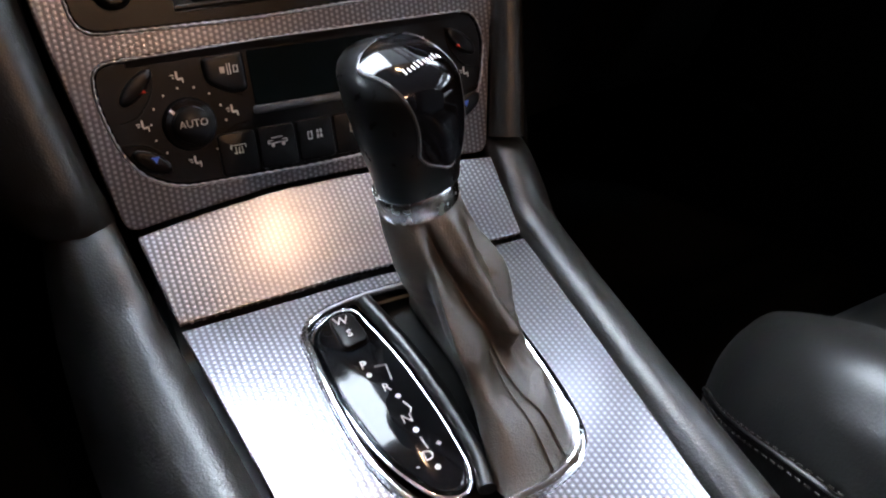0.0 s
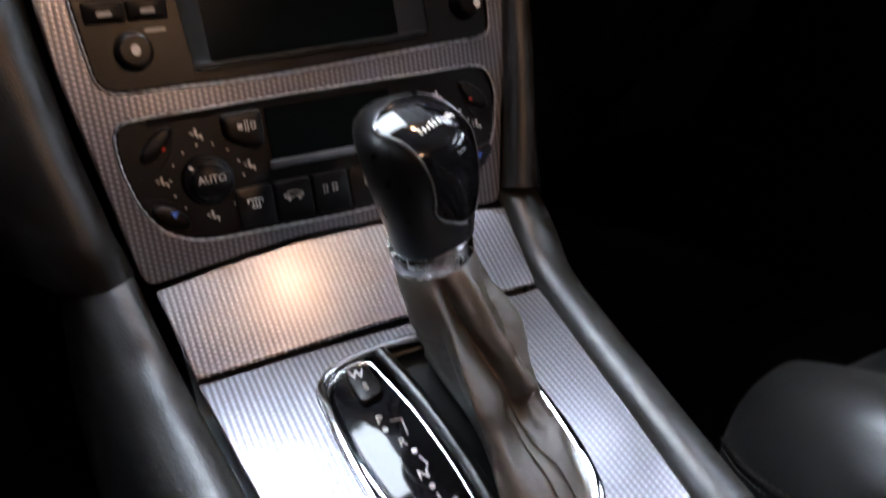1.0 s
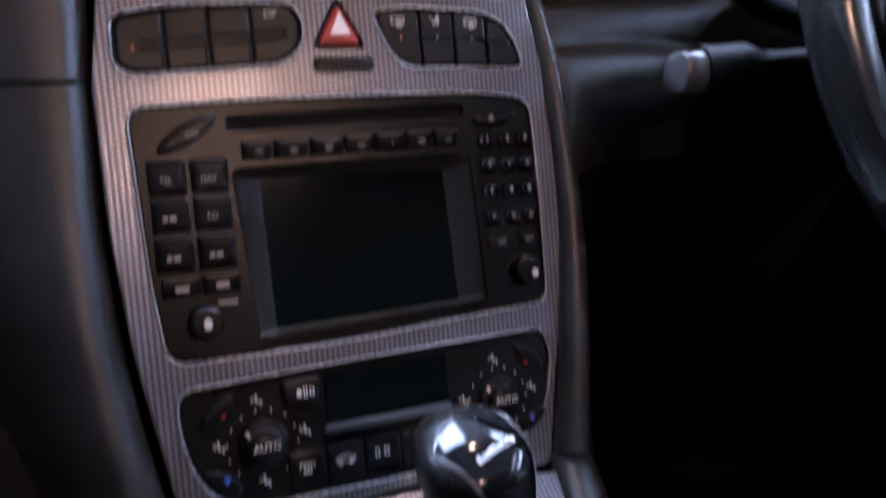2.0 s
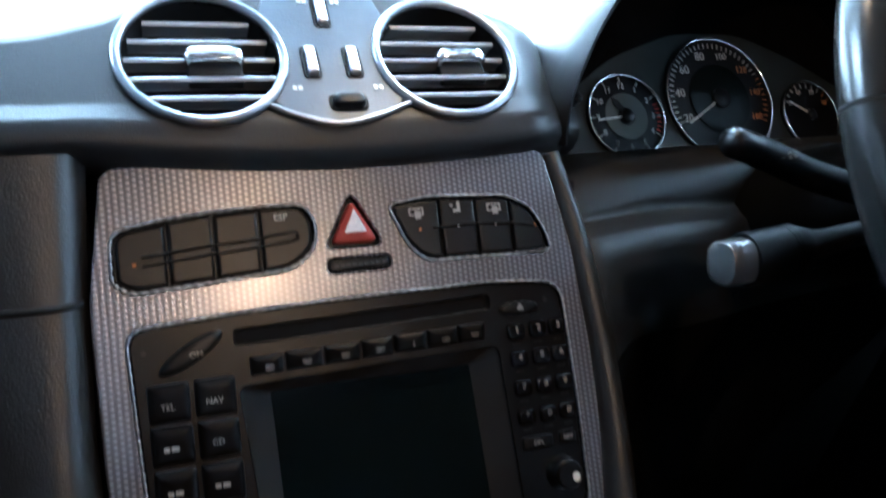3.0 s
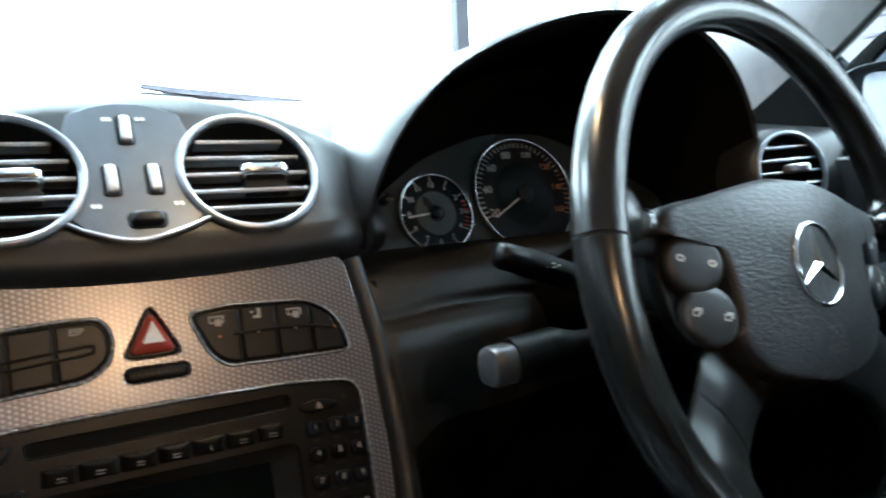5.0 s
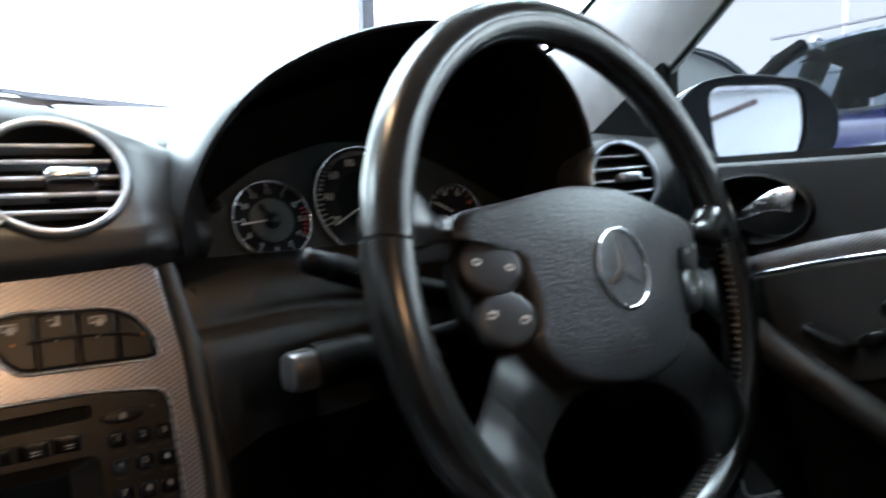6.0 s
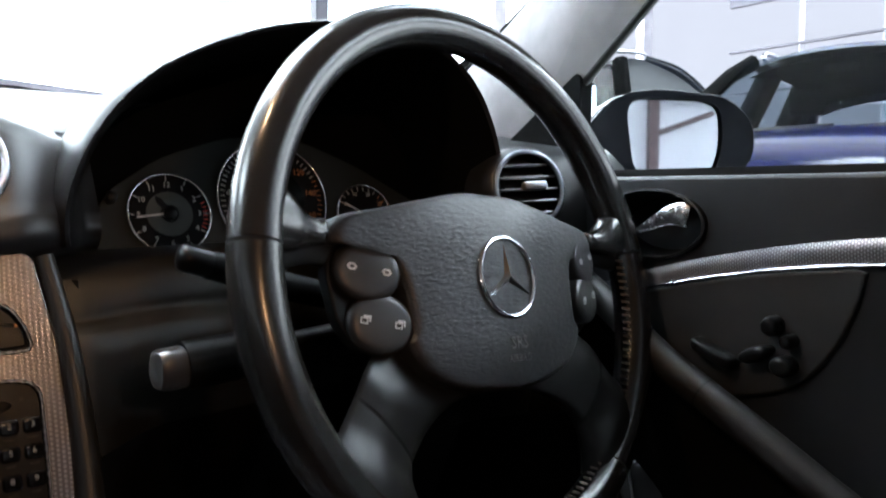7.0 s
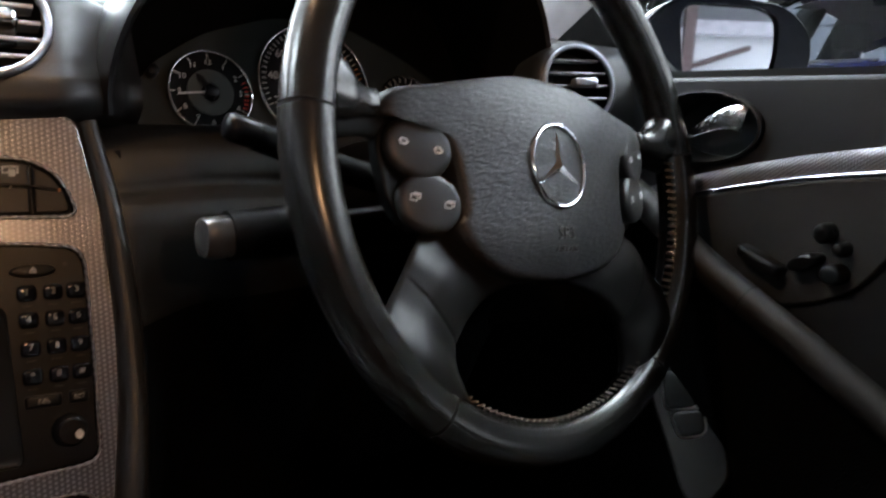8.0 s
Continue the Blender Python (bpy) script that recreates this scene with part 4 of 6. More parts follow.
# ---- head unit ----
unit = thing("head_unit", STACK @ Vector((0, 0.12, -0.01)), "black navigation head unit with dark screen and keypads", "car radio")
REC = rounded([(-0.078, 0.2365), (0.087, 0.2385), (0.0915, 0.1325), (-0.069, 0.1275)], 0.006)
SLOT = box_outline(-0.078, 0.2605, 0.085, 0.2695, 0.003)
SLOT = [(x, y + (x + 0.078) * 0.018) for x, y in SLOT]
part("face", slab([inset(UNIT, 0.0009), REC, SLOT], 0.006, 0.0009, -0.0015), BLACK, unit, "", STACK, 40)
part("slot_back", slab([inset(SLOT, -0.001)], 0.002, 0.0, -0.007), DARK, unit, "", STACK)
INNER = rounded([(-0.0585, 0.2305), (0.0685, 0.2285), (0.0725, 0.135), (-0.0565, 0.1325)], 0.002)
part("screen_bezel", grid_mesh([[(x, y, -0.003) for x, y in inset(REC, -0.0004)], [(x, y, -0.006) for x, y in inset(REC, 0.002)], [(x, y, -0.013) for x, y in INNER]], True), BEZEL, unit, "", STACK, 30)
part("screen", slab([inset(INNER, -0.001)], 0.002, 0.0, -0.0125), SCREEN, unit, "dark glass screen, switched off", STACK)
part("bezel_lip", sweep([(-0.070, 0.1295, -0.001), (0.0, 0.1312, -0.001), (0.088, 0.1342, -0.001)], circle_section(0.0016, 8)), BLACK, unit, "", STACK, 60)
part("power_key", pillow(ellipse(0, 0, 0.0205, 0.0058, 28), 0.006), BLACK, unit, "", STACK @ off(-0.1025, 0.2595, -0.002, 30), 50)
part("writing", letters("ON", 0.0048), PRINTDIM, unit, "", STACK @ off(-0.1, 0.2585, 0.0045, 8))
cuts = [-0.0715, -0.051, -0.0275, -0.0045, 0.0165, 0.0385, 0.0595, 0.0785]
row_icons = ["bars", "bars", "bars", "bars", "i", "bars", "bars"]
for i, (a, b) in enumerate(zip(cuts, cuts[1:])):
    y = 0.2475 + 0.018 * (a + 0.07)
    k = part("soft_key", pillow(box_outline(-(b - a) / 2 + 0.0007, -0.0055, (b - a) / 2 - 0.0007, 0.0055, 0.001), 0.0055, -0.001, 5, 0.45, (0.04, 0.12)), BLACK, unit, "", STACK @ off((a + b) / 2, y, -0.0015), 35)
    part("symbol", letters("i", 0.006) if row_icons[i] == "i" else bars([(-0.0026, -0.0015, 0.0022, -0.0010), (-0.0026, 0.0004, 0.0026, 0.0010)]), PRINTDIM, k, "", STACK @ off((a + b) / 2 + 0.001, y - 0.0015, 0.0031))
MENU = [("TEL", 0, 0), ("NAV", 1, 0), ("SYS", 0, 1), ("CD", 1, 1), ("", 0, 2), ("", 1, 2)]
for text, i, j in MENU:
    cx, cy = (-0.1165, -0.0915)[i], (0.2335, 0.2105, 0.1865)[j]
    w, h = 0.0112, 0.0108
    k = part("menu_key", pillow(box_outline(-w, -h, w, h, 0.002), 0.0058, -0.001, 5, 0.45, (0.05, 0.06)), BLACK, unit, "", STACK @ off(cx, cy, -0.0015), 35)
    part("writing", letters(text, 0.0047) if text in ("TEL", "NAV", "CD") else bars([(-0.004, -0.001, -0.001, 0.0015), (0.0, -0.001, 0.004, 0.0015)]), PRINTDIM, k, "", STACK @ off(cx - 0.001, cy - 0.002, 0.0036))
for cx in (-0.1145, -0.0905):
    k = part("menu_key", pillow(box_outline(-0.0115, -0.006, 0.0115, 0.006, 0.002), 0.0035, 0.0, 3, 0.12, (0.0, 0.1)), BLACK, unit, "", STACK @ off(cx, 0.1665, -0.0015), 35)
    part("symbol", bars([(-0.004, -0.0015, 0.004, 0.0015)]), PRINTDIM, k, "", STACK @ off(cx, 0.1655, 0.0024))
part("symbol", bars([(-0.006, -0.001, 0.006, 0.001)]), PRINTDIM, unit, "", STACK @ off(-0.088, 0.1545, -0.0012))
for cx, cy, r, dot in ((-0.1025, 0.1435, 0.0105, (0.0, 0.0)), (0.1205, 0.1515, 0.0105, (0.004, -0.002))):
    dial = part("rotary_knob", lathe([(0.0, 0.013), (r * 0.78, 0.0128), (r * 0.92, 0.0115), (r, 0.001), (r * 1.08, 0.0)], 32), BLACK, unit, "", STACK @ off(cx, cy, -0.0015), 40)
    part("dot", slab([ellipse(0, 0, 0.0026, 0.0032, 16)], 0.0004, 0.0, 0.0), PRINT, dial, "white dot", STACK @ off(cx + dot[0], cy + dot[1], 0.012))
num = 0
for y in (0.2465, 0.2285, 0.2095, 0.1905):
    for x in (0.1005, 0.1165, 0.131):
        text = "123456789*0#"[num]
        num += 1
        k = part("number_key", pillow(box_outline(-0.0062, -0.0055, 0.0062, 0.0055, 0.0035), 0.0032, 0.0, 3, 0.3), GLOSS, unit, "", STACK @ off(x, y, -0.0015), 50)
        part("number", letters(text, 0.0058), PRINTDIM, k, "", STACK @ off(x, y + 0.0008, 0.0020))
        part("small_mark", bars([(-0.003, -0.0005, 0.003, 0.0006)]), LOWER, k, "", STACK @ off(x, y - 0.0085, -0.0012))
for x, w in ((0.106, 0.011), (0.128, 0.006)):
    k = part("edit_key", pillow(box_outline(-w, -0.004, w, 0.004, 0.002), 0.0028, 0.0, 3, 0.2), BLACK, unit, "", STACK @ off(x, 0.1735, -0.0015), 50)
    part("writing", letters("RET", 0.0042) if x > 0.12 else letters("DEL", 0.0042), PRINTDIM, k, "", STACK @ off(x, 0.1735, 0.0017))
k = part("eject_key", pillow(ellipse(0, 0, 0.014, 0.0045, 24), 0.003, 0.0, 3, 0.2), BLACK, unit, "", STACK @ off(0.105, 0.2615, -0.0015), 50)
part("symbol", slab([[(-0.0022, 0), (0.0022, 0), (0, 0.003)], [(-0.0022, -0.0014), (0.0022, -0.0014), (0.0022, -0.0006), (-0.0022, -0.0006)]], 0.0005), PRINTDIM, k, "", STACK @ off(0.105, 0.2615, 0.002))
for x, y in ((-0.1275, 0.2625), (0.1255, 0.265)):
    part("led", slab([ellipse(0, 0, 0.0016, 0.0016, 12)], 0.001), LOWER, unit, "", STACK @ off(x, y, -0.001))

# ---- climate panel ----
climate = thing("climate_panel", STACK @ Vector((0, 0.022, -0.01)), "black climate control panel with rotary knobs and keys", "climate control")
part("face", slab([inset(CLIMATE, 0.0008)], 0.008, 0.001, -0.0015), BLACK, climate, "", STACK, 40)
part("display", slab([box_outline(-0.033, 0.0665, 0.054, 0.1005, 0.002)], 0.0016, 0.0004, 0.0), SCREEN, climate, "dark display, switched off", STACK, 40)
part("top_ledge", sweep([(-0.105, 0.1015, 0.0), (0.0, 0.1045, 0.0), (0.12, 0.1055, 0.0)], [(-0.002, -0.003), (0.0014, -0.003), (0.002, 0.001), (-0.002, 0.0016)]), BLACK, climate, "", STACK, 40)
part("silver_bar", pillow(box_outline(-0.045, -0.0026, 0.045, 0.0026, 0.002), 0.004), PLATE, climate, "grey slider bar", STACK @ off(0.010, 0.0635, -0.001), 50)
SEATED = [(-0.0012, -0.001, 0.0004, 0.004), (-0.0006, -0.0025, 0.004, -0.001), (0.003, -0.005, 0.004, -0.002), (-0.005, 0.001, -0.0022, 0.0018), (-0.004, -0.001, -0.0022, -0.0002)]


def climate_side(cx, s):
    ring = part("rotary_knob", lathe([(0.0, 0.0125), (0.0096, 0.0123), (0.0110, 0.0112), (0.0116, 0.005), (0.0150, 0.0038), (0.0156, 0.0), (0.0165, -0.001)], 40), BLACK, climate, "", STACK @ off(cx, 0.0615, -0.0005), 40)
    part("writing", letters("AUTO", 0.0062), PRINT, ring, "", STACK @ off(cx + 0.0005, 0.0625, 0.0121))
    part("pointer", slab([box_outline(-0.001, -0.002, 0.001, 0.002, 0.0006)], 0.0004), PRINT, ring, "", STACK @ off(cx - 0.0095, 0.0705, 0.0046, 40))
    for k in range(12):
        a = radians(-60 + 25 * k + 7)
        part("dot", slab([ellipse(0, 0, 0.0007, 0.0007, 8)], 0.0006), PRINT, climate, "", STACK @ off(cx + 0.0225 * math.cos(a), 0.0615 + 0.0225 * math.sin(a), -0.0011))
    for dx, dy in ((-0.0015, 0.029), (0.0275, 0.0045), (-0.027, 0.0035), (-0.001, -0.023)):
        part("seat_symbol", bars([(x0 * 0.8, y0 * 0.8, x1 * 0.8, y1 * 0.8) for x0, y0, x1, y1 in SEATED]), PRINT, climate, "", STACK @ off(cx + dx, 0.0615 + dy, -0.0011))
    up = part("temperature_key", pillow(ellipse(0, 0, 0.0135, 0.0052, 24), 0.005), BLACK, climate, "", STACK @ off(cx - s * 0.0265, 0.0875, -0.0022, 42 * s), 50)
    part("symbol", slab([[(-0.0022, -0.0015), (0.0022, -0.0015), (0, 0.0022)]], 0.0005), PRINTRED, up, "red triangle", STACK @ off(cx - s * 0.0235, 0.0855, 0.0027))
    down = part("temperature_key", pillow(ellipse(0, 0, 0.0125, 0.0058, 24), 0.0045), BLACK, climate, "", STACK @ off(cx - s * 0.0265, 0.0425, -0.0022, -35 * s), 50)
    part("symbol", slab([[(-0.0025, 0.0017), (0.0025, 0.0017), (0, -0.0025)]], 0.0005), PRINTBLUE, down, "blue triangle", STACK @ off(cx - s * 0.0245, 0.044, 0.0026))
    for line in ([(-0.040, 0.068), (-0.028, 0.071), (-0.018, 0.084), (-0.016, 0.098)], [(0.016, 0.098), (0.019, 0.088), (0.024, 0.080), (0.036, 0.074)], [(-0.040, 0.055), (-0.028, 0.053), (-0.019, 0.046)], [(0.020, 0.052), (0.028, 0.056), (0.036, 0.057)]):
        part("groove", sweep([(cx + s * x, y, -0.0013) for x, y in smooth_path(line, 5)], circle_section(0.0006, 6)), DARK, climate, "", STACK)


climate_side(-0.0755, 1)
climate_side(0.0925, -1)
k = part("rest_heat_key", pillow(rounded([(-0.012, -0.003), (0.0005, -0.0115), (0.013, -0.0115), (0.0135, 0.0125), (-0.0125, 0.0115)], 0.004), 0.005), BLACK, climate, "", STACK @ off(-0.0490, 0.0880, -0.002), 45)
part("symbol", bars([(-0.0055, -0.0015, -0.0025, 0.0022), (-0.001, -0.003, -0.0004, 0.004), (0.0006, -0.003, 0.0012, 0.004), (0.0028, -0.0018, 0.0034, 0.0022), (0.0052, -0.0018, 0.0058, 0.0022), (0.0028, 0.0018, 0.0058, 0.0024), (0.0028, -0.002, 0.0058, -0.0014)]), PRINT, k, "", STACK @ off(-0.0465, 0.0905, 0.0032))
k = part("vent_grille", bars([(-0.012 + 0.003 * i, -0.006, -0.0105 + 0.003 * i, 0.006) for i in range(9)], 0.0008), DARK, climate, "", STACK @ off(0.066, 0.092, -0.001))
xs = [-0.062, -0.0365, -0.0105, 0.0155, 0.0415, 0.066]
for i, (a, b) in enumerate(zip(xs, xs[1:])):
    k = part("lower_key", pillow(box_outline(-(b - a) / 2 + 0.0006, -0.0145, (b - a) / 2 - 0.0006, 0.0125, 0.003), 0.003, 0.0, 3, 0.08), BLACK, climate, "", STACK @ off((a + b) / 2, 0.0395, -0.0025), 45)
    shape = [
        [(-0.005, 0.002, 0.005, 0.0026), (-0.005, 0.0, -0.0044, 0.0026), (0.0044, 0.0, 0.005, 0.0026), (-0.003, -0.003, 0.003, -0.0024), (-0.002, -0.0035, -0.0014, 0.001), (0.0, -0.0035, 0.0006, 0.001), (0.002, -0.0035, 0.0026, 0.001)],
        [(-0.0065, -0.001, 0.0065, -0.0004), (-0.004, 0.0025, 0.0035, 0.0031), (-0.0065, -0.001, -0.0059, 0.001), (0.0059, -0.001, 0.0065, 0.001), (-0.0065, 0.0008, -0.003, 0.0014), (0.003, 0.0008, 0.0065, 0.0014), (-0.0045, -0.003, -0.0025, -0.001), (0.0025, -0.003, 0.0045, -0.001)],
        [(-0.0055, -0.002, -0.0049, 0.002), (-0.003, -0.002, -0.0024, 0.002), (-0.0055, 0.002, -0.0024, 0.0026), (-0.0055, -0.0026, -0.0024, -0.002), (0.0008, -0.0025, 0.0022, 0.0), (0.003, -0.0025, 0.0045, 0.0), (0.0008, 0.0008, 0.0022, 0.003), (0.003, 0.0008, 0.0045, 0.003)],
        [(-0.0015, -0.003, 0.0025, -0.0022), (-0.0015, 0.0025, 0.0025, 0.0033), (-0.0015, -0.003, -0.0007, 0.0033), (0.0017, -0.003, 0.0025, 0.0033)],
        [(-0.003, -0.001, 0.003, 0.001)]][i]
    part("symbol", bars(shape), PRINT, k, "", STACK @ off((a + b) / 2, 0.0415, 0.0007))

# ---- centre console ----
console = thing("centre_console", (0, -0.1, 0.2), "embossed aluminium centre console with leatherette edge rolls", "console")
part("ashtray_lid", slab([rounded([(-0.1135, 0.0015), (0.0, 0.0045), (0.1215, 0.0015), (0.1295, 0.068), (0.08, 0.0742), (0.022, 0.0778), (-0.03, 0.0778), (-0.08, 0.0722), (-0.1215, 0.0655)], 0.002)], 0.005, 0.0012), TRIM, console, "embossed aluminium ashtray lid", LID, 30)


def deck(points):
    return [(x, (y - 0.042) / 0.9763) for x, y in points]


GATE = deck([p[:] for p in rounded([(-0.0545, 0.010), (-0.040, 0.0215), (-0.012, 0.027), (0.045, 0.027), (0.066, 0.008), (0.068, -0.024), (0.0665, -0.063), (0.0625, -0.098), (0.054, -0.126), (0.030, -0.135), (-0.015, -0.137), (-0.043, -0.122), (-0.0545, -0.087), (-0.0565, -0.045)], 0.022)])
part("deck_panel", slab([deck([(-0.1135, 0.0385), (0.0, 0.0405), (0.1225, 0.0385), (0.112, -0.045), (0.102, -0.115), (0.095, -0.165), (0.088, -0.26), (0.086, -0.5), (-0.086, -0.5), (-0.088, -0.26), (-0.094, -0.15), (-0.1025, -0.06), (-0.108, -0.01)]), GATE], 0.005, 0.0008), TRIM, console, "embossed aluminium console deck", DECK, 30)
part("tunnel", grid_mesh([[(s * w, y, z) for s, w, z in ((-1, 0.135, 0.2), (-1, 0.13, top - 0.035), (-1, 0.115, top - 0.017), (1, 0.115, top - 0.017), (1, 0.13, top - 0.035), (1, 0.135, 0.2))] for y, top in ((0.20, 0.44), (0.09, 0.44), (0.042, 0.41), (-0.16, 0.365), (-0.55, 0.285))]), SILK, console, "", None)


def edge_roll(name, points, r, taper=None):
    path = smooth_path(points, 8)
    sec = [(r * math.cos(2 * math.pi * i / 16), r * 1.05 * math.sin(2 * math.pi * i / 16)) for i in range(16)]
    return part(name, sweep(path, sec, False, (0, -0.5, 1), True, taper), ROLL, console, "dark grey leatherette edge roll", None, 60)


FLANK = [[tuple(p) for p in smooth_path([(x, y, z) for x, y in row], 5)] for z, row in (
    (0.818, [(-0.148, 0.190), (-0.156, 0.180), (-0.17, 0.174), (-0.205, 0.173), (-0.26, 0.175)]),
    (0.74, [(-0.153, 0.180), (-0.160, 0.166), (-0.175, 0.162), (-0.21, 0.165), (-0.26, 0.172)]),
    (0.66, [(-0.155, 0.160), (-0.162, 0.147), (-0.178, 0.144), (-0.21, 0.152), (-0.26, 0.172)]),
    (0.60, [(-0.153, 0.145), (-0.160, 0.132), (-0.176, 0.128), (-0.205, 0.140), (-0.25, 0.175)]),
    (0.54, [(-0.146, 0.130), (-0.152, 0.116), (-0.168, 0.112), (-0.195, 0.128), (-0.23, 0.175)]),
    (0.49, [(-0.137, 0.118), (-0.144, 0.103), (-0.160, 0.100), (-0.184, 0.118), (-0.21, 0.165)]),
    (0.462, [(-0.130, 0.112), (-0.138, 0.097), (-0.154, 0.095), (-0.176, 0.112), (-0.20, 0.16)]),
    (0.450, [(-0.132, 0.125), (-0.140, 0.108), (-0.154, 0.106), (-0.172, 0.125), (-0.19, 0.17)]),
    (0.444, [(-0.135, 0.15), (-0.142, 0.14), (-0.154, 0.14), (-0.165, 0.15), (-0.18, 0.18)]))]
part("panel_gap", sweep(smooth_path([(x, y - 0.0004, 0.7365) for x, y in ((-0.156, 0.172), (-0.161, 0.1645), (-0.175, 0.1605), (-0.21, 0.164), (-0.262, 0.1715))], 5), circle_section(0.0019, 8)), DARK, console, "", None, 60)
EDGE = [tuple(p) for p in smooth_path([(0.165, 0.130, 0.462), (0.125, 0.130, 0.462), (0.100, 0.1285, 0.4565), (0.072, 0.1245, 0.4385), (0.046, 0.1195, 0.4205), (0.0, 0.1135, 0.408), (-0.06, 0.1065, 0.3945), (-0.11, 0.1005, 0.3835), (-0.16, 0.0955, 0.3725), (-0.26, 0.0885, 0.350), (-0.5, 0.0865, 0.297)], 5)]
for s, w in ((-1, 1.0), (1, 1.0)):
    edge_roll("upper_roll", [(0.147, 0.190, 0.805), (0.159, 0.170, 0.73), (0.164, 0.146, 0.63), (0.156, 0.122, 0.54), (0.1455, 0.104, 0.466)], 0.0135, lambda t: 0.5 + 0.5 * t) if s > 0 else part("left_flank", grid_mesh(FLANK), ROLL, console, "dark grey leatherette flank beside the stack", None, 60)
    flank = []
    for y, x, z in EDGE:
        flank.append([tuple(p) for p in smooth_path([(s * (x + a), y + c, z + b) for a, b, c in ((0.0005, -0.012, 0.0), (0.001, -0.002, 0.0), (0.007, 0.0065, 0.0), (0.018, 0.0090, 0.0), (0.031, 0.0035, 0.002), (0.040, -0.010, 0.005), (0.046, -0.035, 0.008), (0.052, -0.09, 0.01), (0.054, -0.18, 0.01))], 4)])
    part("lower_roll", grid_mesh(flank), ROLL, console, "dark grey leatherette edge roll", None, 60)
    part("side_wall", grid_mesh([[(s * x, y, z) for x, y in ((0.150, 0.115 + 0.235 * (z - 0.45)), (0.166, 0.13 + 0.235 * (z - 0.45)), (0.172, 0.20), (0.175, 0.45))] for z in (0.785, 0.65, 0.55, 0.45, 0.40, 0.2)]), SILK, console, "", None, 60)

# shift gate
gate = thing("shift_gate", DECK @ Vector((0, -0.1, 0)), "chrome-rimmed automatic shift gate with gloss black scale", "shift gate")
part("chrome_rim", sweep([(x, y, 0.0005) for x, y in GATE], [(0.0, -0.004), (0.0055, -0.004), (0.0056, 0.001), (0.0045, 0.0034), (0.0022, 0.0044), (0.0004, 0.0036), (0.0, 0.002)], True, scale=lambda t: 1 + 0.8 * math.exp(-((t - 0.58) / 0.13) ** 2)), CHROME, gate, "polished chrome rim", DECK, 50)
part("well", slab([GATE], 0.004, 0.0, -0.012), DARK, gate, "", DECK)
SCALE_OUT = deck(rounded([(-0.0485, 0.004), (-0.030, 0.0175), (-0.017, 0.0165), (-0.0095, -0.028), (-0.007, -0.07), (-0.0085, -0.108), (-0.016, -0.120), (-0.030, -0.116), (-0.044, -0.088), (-0.050, -0.045)], 0.014))
part("scale", pillow(SCALE_OUT, 0.010, -0.006, 4, 0.06), GLOSS, gate, "gloss black gear scale", DECK, 60)
part("scale_edge", sweep([(x, y, 0.0005) for x, y in inset(SCALE_OUT, -0.0014)], circle_section(0.0014, 8), True), CHROME, gate, "", DECK, 60)
part("mode_key", pillow(deck(rounded([(-0.036, 0.011), (-0.021, 0.011), (-0.0195, -0.0135), (-0.0355, -0.0165)], 0.005)), 0.0035, 0.0035, 3, 0.12), KNOBGLOSS, gate, "", DECK, 50)
part("ridge", sweep([(x, (y - 0.042) / 0.9763, 0.001) for x, y in smooth_path([(-0.008, 0.022), (-0.002, -0.02), (0.001, -0.06), (0.000, -0.10), (-0.006, -0.122)], 6)], circle_section(0.0050, 10)), SILK, gate, "", DECK, 60)
for text, x, y, sz in (("W", -0.0300, 0.0045, 0.0085), ("S", -0.0290, -0.006, 0.0075), ("P", -0.0305, -0.029, 0.008), ("R", -0.0255, -0.048, 0.0075), ("N", -0.0245, -0.071, 0.008), ("D", -0.0248, -0.0955, 0.0085), ("+", -0.0165, -0.091, 0.006), ("-", -0.0325, -0.099, 0.006)):
    q = deck([(x, y)])[0]
    part("letter", letters(text, sz), PRINT, gate, "", DECK @ off(q[0], q[1], 0.0076 if text in "WS" else 0.0046, -5))
for x, y in ((-0.0305, -0.0365), (-0.0222, -0.0555), (-0.0235, -0.079), (-0.0235, -0.103)):
    q = deck([(x, y)])[0]
    part("dot", slab([ellipse(0, 0, 0.0016, 0.0016, 12)], 0.0004), PRINT, gate, "white dot", DECK @ off(q[0], q[1], 0.0047))
for pts in ([(-0.0255, -0.032), (-0.019, -0.033), (-0.0205, -0.044)], [(-0.0215, -0.060), (-0.0195, -0.0655), (-0.021, -0.068)], [(-0.0235, -0.084), (-0.0230, -0.0915)]):
    part("line", sweep([(*p, 0.0046) for p in deck(pts)], circle_section(0.00045, 5)), PRINT, gate, "", DECK)

# gear lever
lever = thing("gear_lever", (0.01, -0.04, 0.40), "black gear lever with gloss insert and grey leather boot", "gear lever")
BASE_RING = [(0.018, 0.012), (0.028, 0.023), (0.045, 0.022), (0.060, 0.004), (0.0635, -0.03), (0.061, -0.07), (0.057, -0.10), (0.049, -0.122), (0.03, -0.130), (0.008, -0.131), (-0.001, -0.12), (0.010, -0.09), (0.018, -0.05), (0.018, -0.015)]
base = [Vector((p[0], p[1])) for p in smooth_path(BASE_RING + BASE_RING[:1], 6)][:-1]
N = len(base)
rows = []


def crease(a, at, width):
    d = (a - radians(at) + math.pi) % (2 * math.pi) - math.pi
    return math.exp(-(d / width) ** 2)


def hump(t, at, width):
    return math.exp(-((t - at) / width) ** 2)


